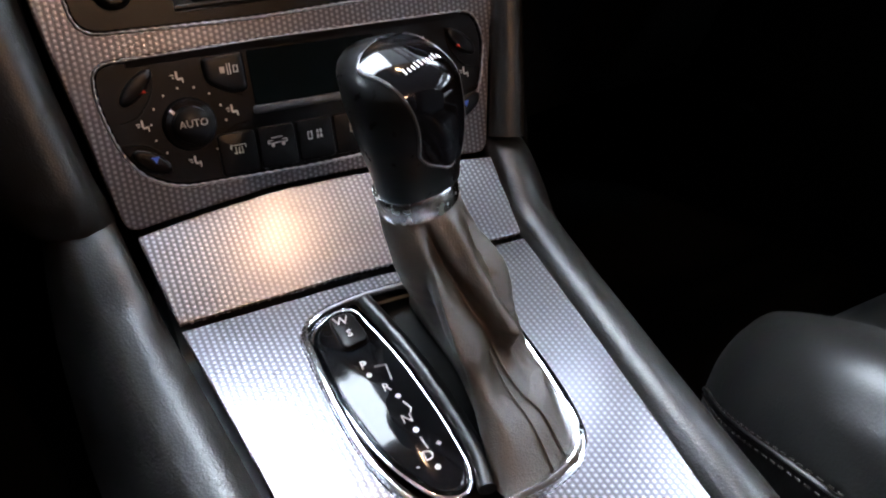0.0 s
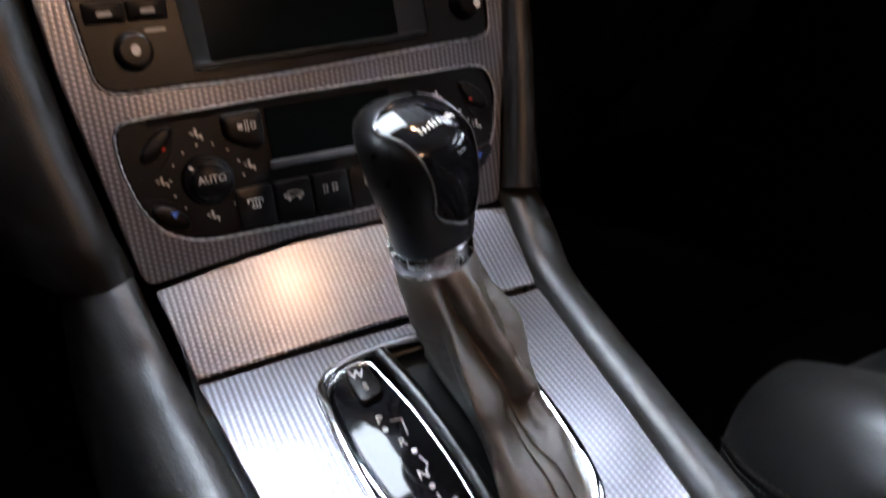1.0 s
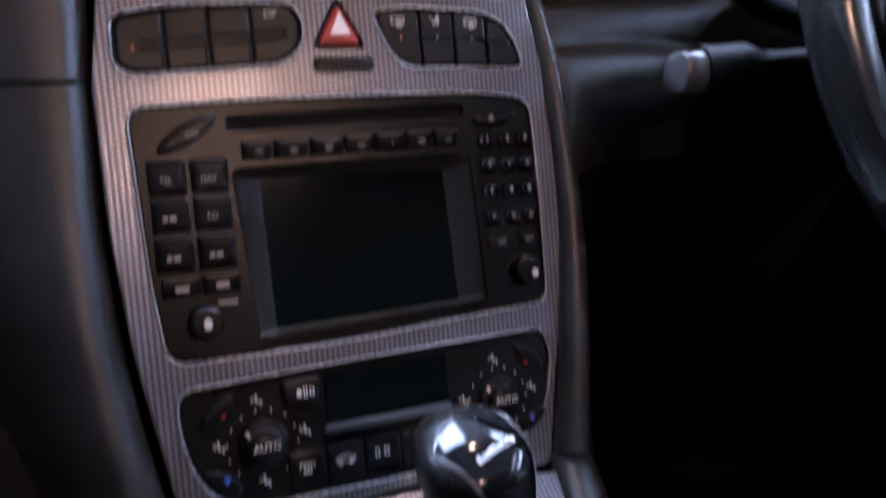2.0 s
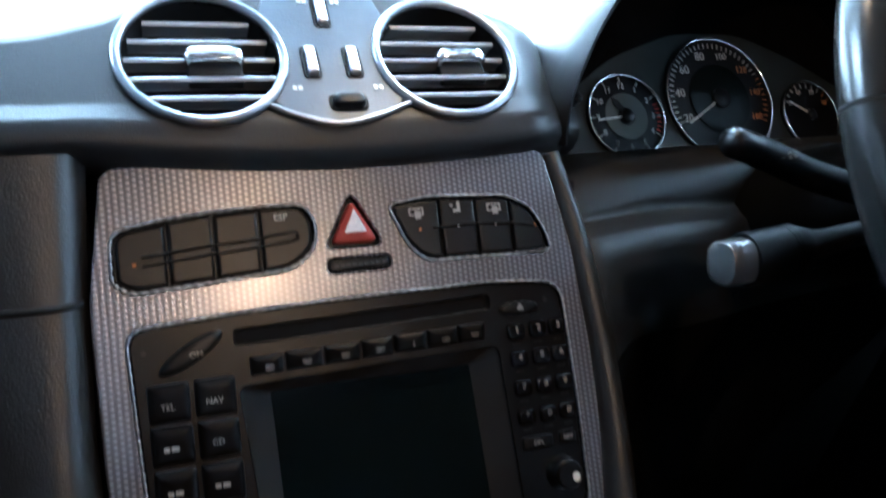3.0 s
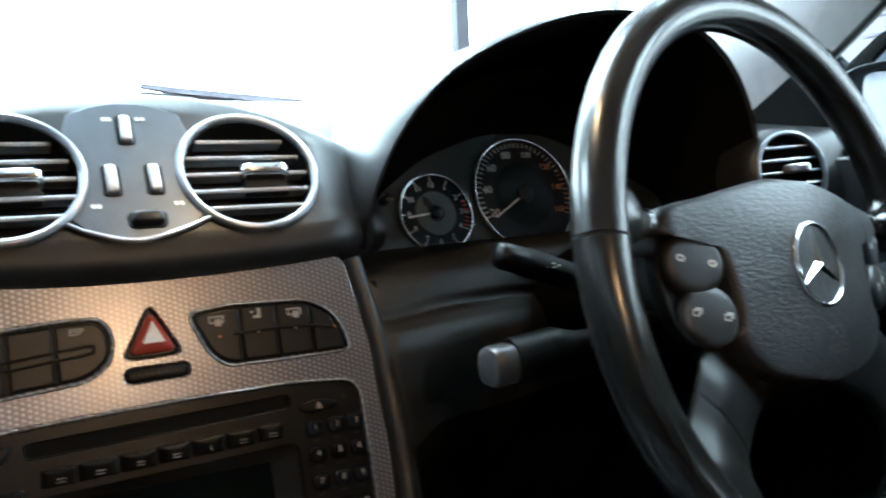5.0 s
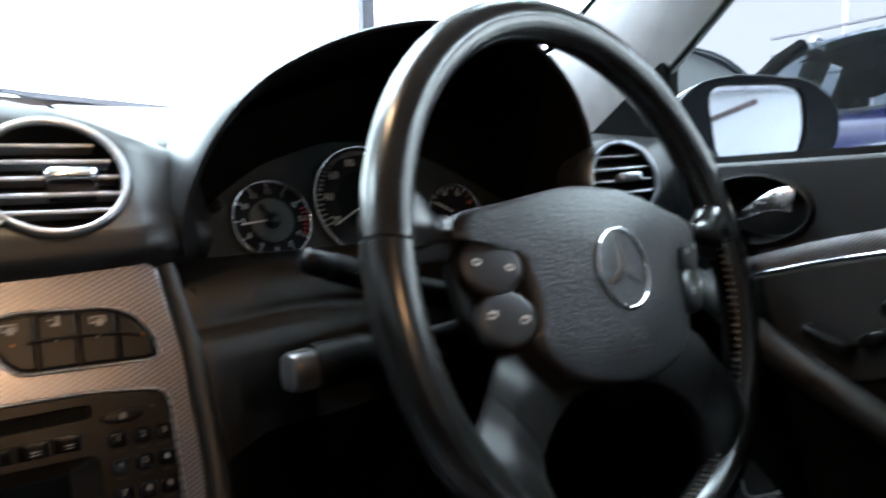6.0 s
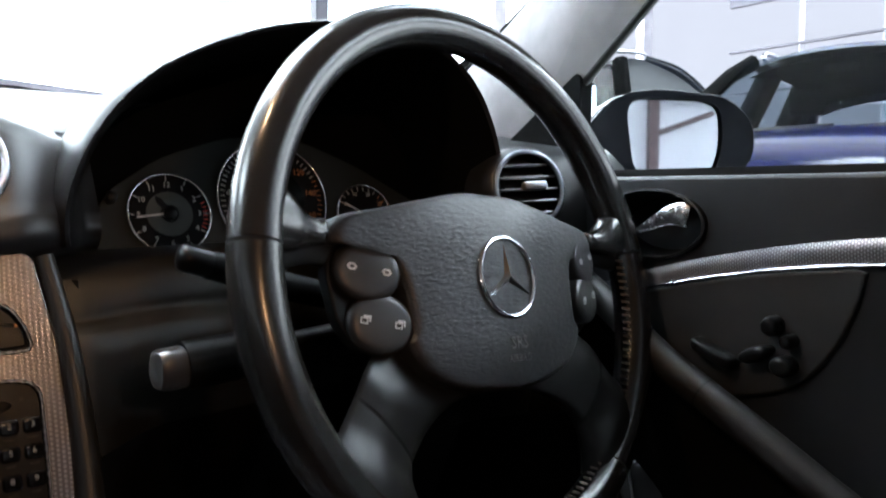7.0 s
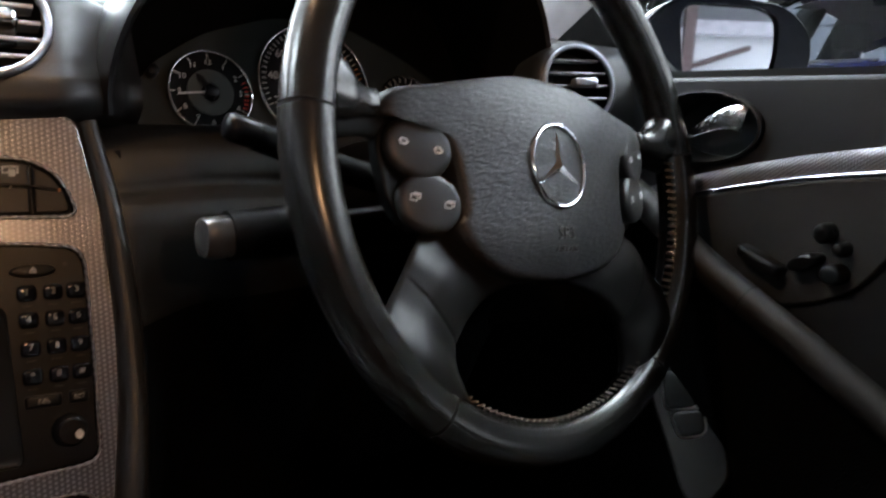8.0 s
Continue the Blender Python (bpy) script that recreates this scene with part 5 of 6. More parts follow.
for k in range(57):
    t = k / 56
    c = Vector((0.030, -0.056)) * (1 - t) + Vector((0.006, -0.032)) * t
    c += Vector((-0.003, -0.002)) * math.sin(math.pi * t)
    z0 = 0.002 + 0.103 * t ** 0.85
    upper = min(1.0, max(0.0, (t - 0.22) / 0.16))
    row = []
    for i, b in enumerate(base):
        rel = b - Vector((0.030, -0.056))
        a = math.atan2(rel.y, rel.x)
        r = 0.0205 * (1 + 0.06 * math.cos(2 * a)) + 0.0055 * math.sin(math.pi * t)
        goal = Vector((math.cos(a), math.sin(a))) * r
        s = (1 - t) ** (1.55 + 0.85 * max(0.0, -math.sin(a)) ** 2)
        p = c + rel * s + goal * (1 - s)
        env = math.sin(math.pi * min(1, t * 1.02)) ** 0.6
        fold = upper * (-0.0110 * crease(a, -96 + 14 * math.sin(5 * t), 0.17) + 0.0050 * crease(a, -70, 0.17) + 0.0045 * crease(a, -122, 0.20))
        fold += upper * (-0.0085 * crease(a, -58 + 62 * (t - 0.3), 0.14) - 0.0045 * crease(a, -148 + 25 * t, 0.16))
        fold += 0.0055 * crease(a, -15, 0.45) * hump(t, 0.55, 0.17) - 0.0035 * crease(a, -28, 0.3) * hump(t, 0.80, 0.09)
        fold += -0.0115 * hump(t, 0.29, 0.075) * crease(a, -80, 0.45) + 0.0030 * hump(t, 0.42, 0.10) * crease(a, -66, 0.5)
        fold += (1 - upper) * (t / 0.24) * (0.0048 * crease(a, -54, 0.10) - 0.0056 * crease(a, -40, 0.09) + 0.0040 * crease(a, -104, 0.09) - 0.0055 * crease(a, -118, 0.10))
        fold += 0.0007 * math.sin(70 * t + 2.5 * a) * hump(t, 0.36, 0.10) * crease(a, -60, 0.7) + 0.0005 * math.sin(95 * t - 2 * a) * hump(t, 0.7, 0.2) * crease(a, -40, 0.5)
        fold += 0.0016 * noise.noise(Vector((p.x * 60, p.y * 60, t * 5))) + 0.0007 * noise.noise(Vector((p.x * 190, p.y * 190, t * 22)))
        p = p + (p - c).normalized() * fold * env * 1.25
        deck_z = 0.417 + (p.y - 0.042) * math.tan(radians(12.5))
        zb = deck_z * (1 - t) + 0.392 * t
        lift = -0.0075 * hump(t, 0.235, 0.055) * crease(a, -72, 0.5) + 0.002 * hump(t, 0.38, 0.08) * crease(a, -62, 0.6)
        lift += 0.004 * hump(t, 0.12, 0.07) * crease(a, -60, 0.35) - 0.004 * hump(t, 0.16, 0.07) * crease(a, -118, 0.2)
        row.append((p.x, p.y, 0.19 * (p.x - 0.006) * t ** 4 + lift + zb - 0.004 * (1 - t) + z0 + 0.0008 * noise.noise(Vector((p.x * 80, p.y * 80, 3.1)))))
    rows.append(row)
boot = part("boot", grid_mesh(rows, True), BOOT, lever, "wrinkled grey-brown leather boot", None, 80)
start = min(range(N), key=lambda i: (base[i] - Vector((0.036, -0.128))).length)
for shift in (-1, 2):
    line = [Vector(rows[k][(start + shift) % N]) + Vector((0, -0.0006, 0.0006)) for k in range(0, 19)]
    part("seam", sweep(smooth_path(line, 3), circle_section(0.0006, 6)), BOOT, boot, "", None, 60)
AX = Matrix.Translation((0.006, -0.032, 0.499)) @ pose(0, 0, 0, 5, -4, 0)
part("collar", lathe([(0.0200, -0.001), (0.0216, 0.0), (0.0221, 0.002), (0.0221, 0.0105), (0.0212, 0.0125), (0.013, 0.0132)], 40), BRIGHT, lever, "chrome collar", AX @ pose(0, 0, 0, 0, -11, 0), 40)


def knob_point(a, h, grow=0.0):
    """Point on the knob: a round it (degrees), h from 0 at the collar to 1 on the crown."""
    z = 0.0125 + 0.0685 * (1 - (1 - min(h, 1)) ** 1.0)
    prof = 0.0206 + 0.0064 * math.sin(min(1.0, h / 0.72) * math.pi / 2) ** 1.3
    if h > 0.76:
        q = (h - 0.76) / 0.24
        prof *= math.sqrt(max(0.0, 1 - q ** 2.4))
    ca, sa = math.cos(radians(a)), math.sin(radians(a))
    e = 2.5
    rx, ry = prof + grow, prof * 1.03 + grow
    x = rx * math.copysign(abs(ca) ** (2 / e), ca)
    y = ry * math.copysign(abs(sa) ** (2 / e), sa)
    return Vector((x - 0.006 * h, y + 0.006 * h * h, z + grow * (1 if h > 0.7 else 0) + y * 0.20 * max(0, h - 0.35) + 0.19 * x * max(0.0, 1 - h / 0.5)))


part("knob", grid_mesh([[knob_point(360 * i / 48, h) for i in range(48)] for h in [0.0, 0.03, 0.1, 0.2, 0.3, 0.4, 0.5, 0.6, 0.68, 0.74, 0.8, 0.85, 0.9, 0.94, 0.97, 0.985, 0.995, 1.0]], True), KNOBGLOSS, lever, "satin black knob", AX, 60)
knob_skin = np.array([knob_point(1.5 * i, 1 - (1 - j / 160) ** 1.6) for j in range(161) for i in range(240)])
CORE = np.array((-0.003, 0.001, 0.050))
knob_ways = (knob_skin - CORE) / np.linalg.norm(knob_skin - CORE, axis=1)[:, None]
FRONT = Vector((math.cos(radians(-68)), math.sin(radians(-68)), 0))
ASIDE = Vector((-FRONT.y, FRONT.x, 0))


def on_knob(rise, aside, out=0.0):
    """Point on the knob, seen from its core: degrees up from the front and over the crown, degrees aside, and how far proud."""
    way = (FRONT * math.cos(radians(rise)) + Vector((0, 0, math.sin(radians(rise))))) * math.cos(radians(aside)) + ASIDE * math.sin(radians(aside))
    best = np.argsort(-(knob_ways @ np.array(way)))[:6]
    return Vector(CORE) + way * (float(np.mean(np.linalg.norm(knob_skin[best] - CORE, axis=1))) + out)


def insert_half(q):
    """Half width of the insert in degrees, from its round foot (0) to the back of the crown (1)."""
    return (30 + 14 * q) * (1 - (1 - min(1.0, q / 0.12)) ** 2.6) ** 0.5 * (1 - max(0.0, (q - 0.86) / 0.14) ** 2.6) ** 0.5


ins, edge_l, edge_r = [], [], []
for k in range(49):
    q = k / 48
    rise, w = -42 + 156 * q, max(0.5, insert_half(q))
    ins.append([on_knob(rise, w * (-1 + 2 * j / 16), 0.0007) for j in range(17)])
    edge_l.append(on_knob(rise, -w - 1.5, 0.0002))
    edge_r.append(on_knob(rise, w + 1.5, 0.0002))
part("insert", grid_mesh(ins), GLOSS, lever, "gloss black insert", AX, 80)
# Grey strip stands for the highlight on the leather round the insert.
part("insert_glint", sweep(edge_l[::-1] + edge_r, circle_section(0.0009, 6)), TIPGREY, lever, "", AX, 60)
bm = bmesh.new()
for i in range(10):
    at, up = -23 + 4.6 * i, 7.0 if i in (0, 3, 4, 8) else 5.0
    bm.faces.new([bm.verts.new(on_knob(60 + r, a, 0.0011)) for a, r in ((at - 1.1, 0), (at + 1.1, 0), (at + 1.1, up), (at - 1.1, up))])
part("emblem_bars", bm, PRINT, lever, "row of pale bars", AX)

# ---- instrument cluster ----
cluster = thing("instrument_cluster", (0.35, 0.27, 0.79), "instrument cluster with chrome-ringed round dials, unlit", "instruments")
CL = face_frame(0.262, 0.835, 72)
# Backing blackened to carry the shade inside the hood.
part("backing", slab([rounded([(-0.02 + 0.17, -0.05), (0.56, -0.05), (0.56, 0.10), (0.40, 0.16), (0.25, 0.10), (0.17, 0.04)], 0.03)], 0.006, 0.0, -0.008), CARPETSHADE, cluster, "", CL)
part("facia", slab([rounded([(0.195, -0.04), (0.53, -0.04), (0.545, 0.0), (0.46, 0.05), (0.40, 0.075), (0.33, 0.075), (0.26, 0.052), (0.205, 0.015)], 0.02)], 0.004, 0.0, -0.004), DIALGREY, cluster, "", CL)


def gauge(cx, cy, r, labels, a0, a1, needle, hub, ticks):
    g = part("dial", slab([ellipse(cx, cy, r, r, 56)], 0.002, 0.0, -0.002), DIALFACE, cluster, "", CL)
    part("ring", sweep([(cx + r * math.cos(2 * math.pi * i / 56), cy + r * math.sin(2 * math.pi * i / 56), 0.0) for i in range(56)], circle_section(0.0012, 8), True), CHROME, g, "chrome ring", CL, 60)
    if hub:
        part("inner_disc", slab([ellipse(cx, cy, r * 0.56, r * 0.56, 40), ellipse(cx, cy, r * 0.22, r * 0.22, 40)], 0.001, 0.0, -0.0008), DIALDISC, g, "", CL)
    for i in range(ticks + 1):
        a = radians(a0 + (a1 - a0) * i / ticks)
        part("tick", bars([(-0.0024, -0.00042, 0.0020, 0.00042)], 0.0003), DIALPRINT if hub or i < ticks * 0.8 else AMBER, g, "", CL @ off(cx + r * 0.90 * math.cos(a), cy + r * 0.90 * math.sin(a), -0.0015, math.degrees(a)))
    for i, text in enumerate(labels):
        a = radians(a0 + (a1 - a0) * i / (len(labels) - 1))
        part("number", letters(text, r * 0.19 if len(text) < 3 else r * 0.15), DIALPRINT if hub or i < len(labels) * 0.6 else AMBER, g, "", CL @ off(cx + r * 0.74 * math.cos(a), cy + r * 0.74 * math.sin(a), -0.0015))
    part("needle", bars([(0, -0.0006, r * 0.8, 0.0006)], 0.0008), PRINT, g, "", CL @ off(cx, cy, 0.0005, needle))
    part("needle_cap", lathe([(r * 0.16, 0.0), (r * 0.16, 0.003), (r * 0.12, 0.004), (0.0, 0.004)], 20), BLACK, g, "", CL @ off(cx, cy, -0.001), 40)


gauge(0.262, -0.002, 0.0365, ["12"] + [str(h) for h in range(1, 12)], 90, -240, 186, True, 11)
part("hour_hand", slab([[(-0.0022, 0.0), (0.0022, 0.0), (0.0030, 0.0150), (0.0, 0.0205), (-0.0030, 0.0150)]], 0.0006), BLACK, cluster, "", CL @ off(0.262, -0.002, 0.0008, 37))
for i in range(7):
    a = radians(18 - 7 * i)
    part("red_tick", bars([(-0.0022, -0.0004, 0.0018, 0.0004)], 0.0003), PRINTRED, cluster, "", CL @ off(0.262 + 0.0325 * math.cos(a), -0.002 + 0.0325 * math.sin(a), -0.0014, math.degrees(a)))
gauge(0.363, 0.012, 0.056, ["20", "40", "60", "80", "100", "120", "140", "160"], 205, -25, 210, False, 40)
gauge(0.463, -0.006, 0.032, ["0", "10", "20", "30"], 150, 30, 150, False, 9)
part("speed_display", slab([ellipse(0.363, 0.012, 0.032, 0.032, 40)], 0.001, 0.0, -0.0005), SCREEN, cluster, "", CL)
part("reset_stem", lathe([(0.0045, 0.0), (0.0045, 0.012), (0.003, 0.013), (0.0, 0.013)], 16), BLACK, cluster, "", CL @ off(0.213, 0.012, -0.004), 40)

# ---- steering wheel ----
WHEEL = Matrix.Translation((0.4235, 0.0186, 0.7868)) @ pose(0, 0, 0, 0, 0, 8.9) @ pose(0, 0, 0, -14.9, 0, 0) @ pose(0, 0, 0, 0, 4.0, 0)
FACE = WHEEL @ pose(0, 0, 0, 90, 0, 0)
wheel = tagged(new("steering_wheel"), "black leather steering wheel with airbag hub", "steering wheel")
wheel.matrix_basis = WHEEL
PLACES[wheel] = WHEEL
R = 0.2022
rim_sec = [(0.0164 * math.copysign(abs(math.cos(2 * math.pi * i / 24)) ** 0.94, math.cos(2 * math.pi * i / 24)), 0.0170 * math.copysign(abs(math.sin(2 * math.pi * i / 24)) ** 0.94, math.sin(2 * math.pi * i / 24))) for i in range(24)]


def rim_arc(a0, a1, n=40):
    return [(R * math.cos(radians(a0 + (a1 - a0) * i / n)), R * math.sin(radians(a0 + (a1 - a0) * i / n)), 0) for i in range(n + 1)]


for a0, a1 in ((6.5, 173.5), (174.1, 233), (233.6, 306), (306.6, 365.9)):
    part("rim_section", sweep(rim_arc(a0, a1, 36), rim_sec), LEATHER, wheel, "", FACE, 60)
for a in (6.2, 173.8, 233.3, 306.3):
    p = rim_arc(a - 0.3, a + 0.3, 2)
    part("rim_joint", sweep(p, [(x * 0.985, y * 0.985) for x, y in rim_sec]), DARK, wheel, "", FACE, 60)
for a in range(312, 366, 2):
    p = (R - 0.0178) * Vector((math.cos(radians(a)), math.sin(radians(a)), 0))
    part("stitch", sweep([p + Vector((0, 0, 0.0085)), p + Vector((0.0022 * -math.sin(radians(a)), 0.0022 * math.cos(radians(a)), 0.001))], circle_section(0.0010, 5)), LITTHREAD, wheel, "", FACE)
for a in range(238, 304, 2):
    p = (R - 0.0178) * Vector((math.cos(radians(a)), math.sin(radians(a)), 0))
    part("stitch", sweep([p + Vector((0, 0, 0.0085)), p + Vector((0.0022 * -math.sin(radians(a)), 0.0022 * math.cos(radians(a)), 0.001))], circle_section(0.0010, 5)), LITTHREAD, wheel, "", FACE)
HALF = [(0.0, 0.0633), (0.03, 0.0625), (0.07, 0.0555), (0.103, 0.0490), (0.134, 0.0435), (0.1435, 0.036), (0.1445, 0.0248), (0.130, 0.0238), (0.113, 0.0195), (0.102, 0.0135), (0.0965, 0.003), (0.0935, -0.009), (0.0920, -0.021), (0.0910, -0.033), (0.0925, -0.041), (0.0955, -0.047), (0.089, -0.059), (0.072, -0.0725), (0.042, -0.0818), (0.0, -0.086)]
HUB = smooth_path(HALF + [(-x, y) for x, y in HALF[::-1][1:]], 5)[:-1]


def hub_top(x, y):
    """Height of the airbag cover: a flat middle that falls off along its arms and towards its upper and lower edge."""
    z = 0.0215 - 0.0105 * min(1.0, abs(x) / 0.095) ** 2 - 0.0075 * min(1.0, max(0.0, (abs(x) - 0.095) / 0.048))
    return z - 0.007 * max(0.0, (y - 0.025) / 0.038) ** 2 - 0.006 * max(0.0, (-0.045 - y) / 0.041) ** 2


rows = [[(p.x, p.y, -0.016) for p in HUB]]
for t in (0.0, 0.006, 0.016, 0.03, 0.05, 0.09, 0.16, 0.28, 0.42, 0.58, 0.75, 0.9, 0.998):
    row = []
    for p in HUB:
        x, y = p.x * (1 - t), (p.y + 0.010) * (1 - t) - 0.010
        row.append((x, y, hub_top(x, y) - 0.0042 * max(0.0, 1 - t / 0.05) ** 2.2))
    rows.append(row)
part("airbag_cover", grid_mesh(rows, True), HUBSKIN, wheel, "grained black airbag cover", FACE, 70)


def smooth_numbers(stations, n):
    return [tuple(p) for p in smooth_path(stations, n)]


def arm_rows(stations, n=6, lean=0.0, thin=1.0):
    """Closed rounded sections between an outer and an inner edge (xo, yo, xi, yi, depth, half thickness); lean: how much higher the outer edge lies, which is the thinner one."""
    out = []
    for ox, oy, ix, iy, zc, h in smooth_numbers(stations, n):
        row = []
        for i in range(24):
            ca, sa = math.cos(2 * math.pi * i / 24), math.sin(2 * math.pi * i / 24)
            q = 0.5 - 0.5 * math.copysign(abs(ca) ** 0.78, ca)
            row.append((ox + (ix - ox) * q, oy + (iy - oy) * q, zc + h * (thin + (1 - thin) * min(1.0, q / 0.35)) * math.copysign(abs(sa) ** 0.85, sa) + lean * (0.5 - q)))
        out.append(row)
    return out


HEXAGON = [(0.0038 * math.cos(radians(60 * i)), 0.0027 * math.sin(radians(60 * i))) for i in range(6)]
for s in (-1, 1):
    def flip(st):
        return [(-s * a, b, -s * c, d, e, h) for a, b, c, d, e, h in st]
    part("spoke", grid_mesh(arm_rows(flip([(-0.1468, 0.0420, -0.1468, 0.0240, -0.007, 0.0002), (-0.1470, 0.0425, -0.1470, 0.0238, -0.007, 0.0085), (-0.155, 0.0420, -0.156, 0.0222, -0.006, 0.0092), (-0.165, 0.0455, -0.166, 0.0200, -0.004, 0.0110), (-0.174, 0.0545, -0.176, 0.0175, -0.002, 0.0130), (-0.188, 0.068, -0.194, 0.0165, -0.001, 0.0150)])), True), LEATHER, wheel, "", FACE, 70)
    part("spoke_core", grid_mesh(arm_rows(flip([(-0.12, 0.040, -0.12, -0.002, -0.014, 0.006), (-0.15, 0.039, -0.15, 0.012, -0.012, 0.006), (-0.19, 0.045, -0.19, 0.006, -0.006, 0.008)])), True), DARK, wheel, "", FACE, 70)
    part("pad_carrier", slab([rounded([(s * x, y) for x, y in ((0.08, 0.022), (0.140, 0.026), (0.147, 0.008), (0.141, -0.030), (0.122, -0.050), (0.08, -0.046))], 0.012)], 0.010, 0.002, -0.007), STALK, wheel, "", FACE, 40)
    part("lower_spoke", grid_mesh(arm_rows(flip([(-0.080, -0.018, 0.004, -0.081, -0.013, 0.006), (-0.112, -0.046, -0.046, -0.0905, -0.010, 0.008), (-0.127, -0.060, -0.077, -0.105, -0.006, 0.0095), (-0.1365, -0.0725, -0.0945, -0.1225, -0.005, 0.0095)]), 6, 0.004, 0.35), True), SPOKESKIN, wheel, "satin black lower spoke", FACE, 70)
    part("rim_lobe", grid_mesh(arm_rows(flip([(-0.1382, -0.0748, -0.0956, -0.1250, -0.005, 0.0096), (-0.149, -0.088, -0.0975, -0.139, -0.004, 0.0110), (-0.164, -0.102, -0.094, -0.156, -0.001, 0.0140), (-0.186, -0.110, -0.082, -0.184, 0.0, 0.0142)]), 6, 0.004, 0.35), True), SPOKESKIN, wheel, "", FACE, 70)
    part("spoke_seam", grid_mesh(arm_rows(flip([(-0.1358, -0.0718, -0.0945, -0.1215, -0.005, 0.0086), (-0.1388, -0.0752, -0.0960, -0.1258, -0.005, 0.0086)]), 2, 0.004, 0.35), True), DARK, wheel, "", FACE)
    for cx, cy, rx, ry, upper in ((s * 0.1215 + 0.005, 0.0100 + 0.0045 * s, 0.0250, 0.0210, True), (s * 0.1165 + 0.006, -0.0250 + 0.005 * s, 0.0245, 0.0205, False)):
        seat_of = FACE @ off(cx, cy, -0.0065) @ pose(0, 0, 0, 0, 15 * s, 0) @ off(0, 0, 0, 13 * s)
        pad = part("switch_pad", pillow(ellipse(0, 0, rx, ry, 36), 0.0115, 0, 4, 0.30), PADSKIN, wheel, "oval key pad", seat_of, 60)
        for k in (-1, 1):
            at = seat_of @ off(0.0125 * k, 0.0005, 0.0120)
            if upper:
                part("symbol", slab([HEXAGON, [(x * 0.5, y * 0.45) for x, y in HEXAGON]], 0.0004), PRINT, pad, "", at)
            else:
                part("symbol", bars([(-0.0036, -0.0026, 0.0018, -0.0018), (-0.0036, 0.0008, 0.0018, 0.0016), (-0.0036, -0.0026, -0.0028, 0.0016), (0.0010, -0.0026, 0.0018, 0.0016), (-0.0016, 0.0016, 0.0038, 0.0032), (0.0026, -0.0008, 0.0038, 0.0032)]), PRINT, pad, "", at)
HF = FACE @ off(0.0, -0.003, 0.0212)
badge = part("badge_ring", sweep([(0.0300 * math.cos(2 * math.pi * i / 56), 0.0300 * math.sin(2 * math.pi * i / 56), 0) for i in range(56)], circle_section(0.0021, 10), True), CHROME, wheel, "round chrome badge", HF, 60)
for a in (90, 210, 330):
    bm = bmesh.new()
    tip = Vector((0.0290 * math.cos(radians(a)), 0.0290 * math.sin(radians(a)), 0.0))
    l, r = [Vector((0.0046 * math.cos(radians(a + d)), 0.0046 * math.sin(radians(a + d)), 0.0)) for d in (60, -60)]
    top, o = Vector((0, 0, 0.0032)), Vector((0, 0, 0))
    v = [bm.verts.new(p) for p in (tip, l, r, top, o)]
    for f in ((0, 1, 3), (2, 0, 3), (1, 4, 3), (4, 2, 3)):
        bm.faces.new([v[i] for i in f])
    part("badge_arm", bm, CHROME, badge, "", HF @ off(0, 0, 0.0))
part("writing", letters("SRS", 0.013, 0.0004), EMBOSSLIT, wheel, "embossed writing", FACE @ off(0.002, -0.0525, 0.0217) @ pose(0, 0, 0, 2, 0, 0))
part("writing", letters("AIRBAG", 0.0075, 0.0004), EMBOSSLIT, wheel, "embossed writing", FACE @ off(0.002, -0.0635, 0.0206) @ pose(0, 0, 0, 7, 0, 0))

column = thing("steering_column", (0.42, 0.12, 0.75), "black steering column shroud with two stalks", "steering column")
part("shroud", sweep([(0.425, 0.04, 0.775), (0.415, 0.10, 0.765), (0.40, 0.26, 0.74)], [(0.075 * math.cos(2 * math.pi * i / 20), 0.05 * math.sin(2 * math.pi * i / 20)) for i in range(20)]), STALK, column, "", None, 60)
part("hub_core", lathe([(0.07, -0.03), (0.075, 0.0), (0.06, 0.012), (0.0, 0.014)], 32), STALK, column, "", FACE @ off(0, -0.01, -0.03), 40)
lower_stalk = part("stalk", sweep(smooth_path([(0.36, 0.082, 0.748), (0.29, 0.074, 0.744), (0.235, 0.069, 0.740), (0.205, 0.067, 0.7385)], 5), [(0.0150 * math.cos(2 * math.pi * i / 20), 0.0165 * math.sin(2 * math.pi * i / 20)) for i in range(20)], scale=lambda t: 0.5 + 0.5 * min(1.0, max(0.0, (t - 0.45) / 0.15))), STALKBODY, column, "black stalk", None, 60)
part("stalk_tip", sweep([(0.206, 0.067, 0.7385), (0.202, 0.067, 0.7385), (0.197, 0.0665, 0.738), (0.191, 0.0663, 0.738), (0.188, 0.0662, 0.738), (0.1872, 0.066, 0.738)], [(0.0122 * math.copysign(abs(math.cos(2 * math.pi * i / 20)) ** 0.7, math.cos(2 * math.pi * i / 20)), 0.0135 * math.copysign(abs(math.sin(2 * math.pi * i / 20)) ** 0.7, math.sin(2 * math.pi * i / 20))) for i in range(20)], scale=lambda t: (1 - max(0, (t - 0.5) / 0.5) ** 2.5 * 0.4)), STALKCAP, lower_stalk, "satin dark grey tip", None, 50)
part("stalk_ring", sweep([(0.236, 0.0692, 0.740), (0.240, 0.0695, 0.7402)], [(0.0154 * math.cos(2 * math.pi * i / 16), 0.0169 * math.sin(2 * math.pi * i / 16)) for i in range(16)]), STALKBODY, lower_stalk, "", None, 50)
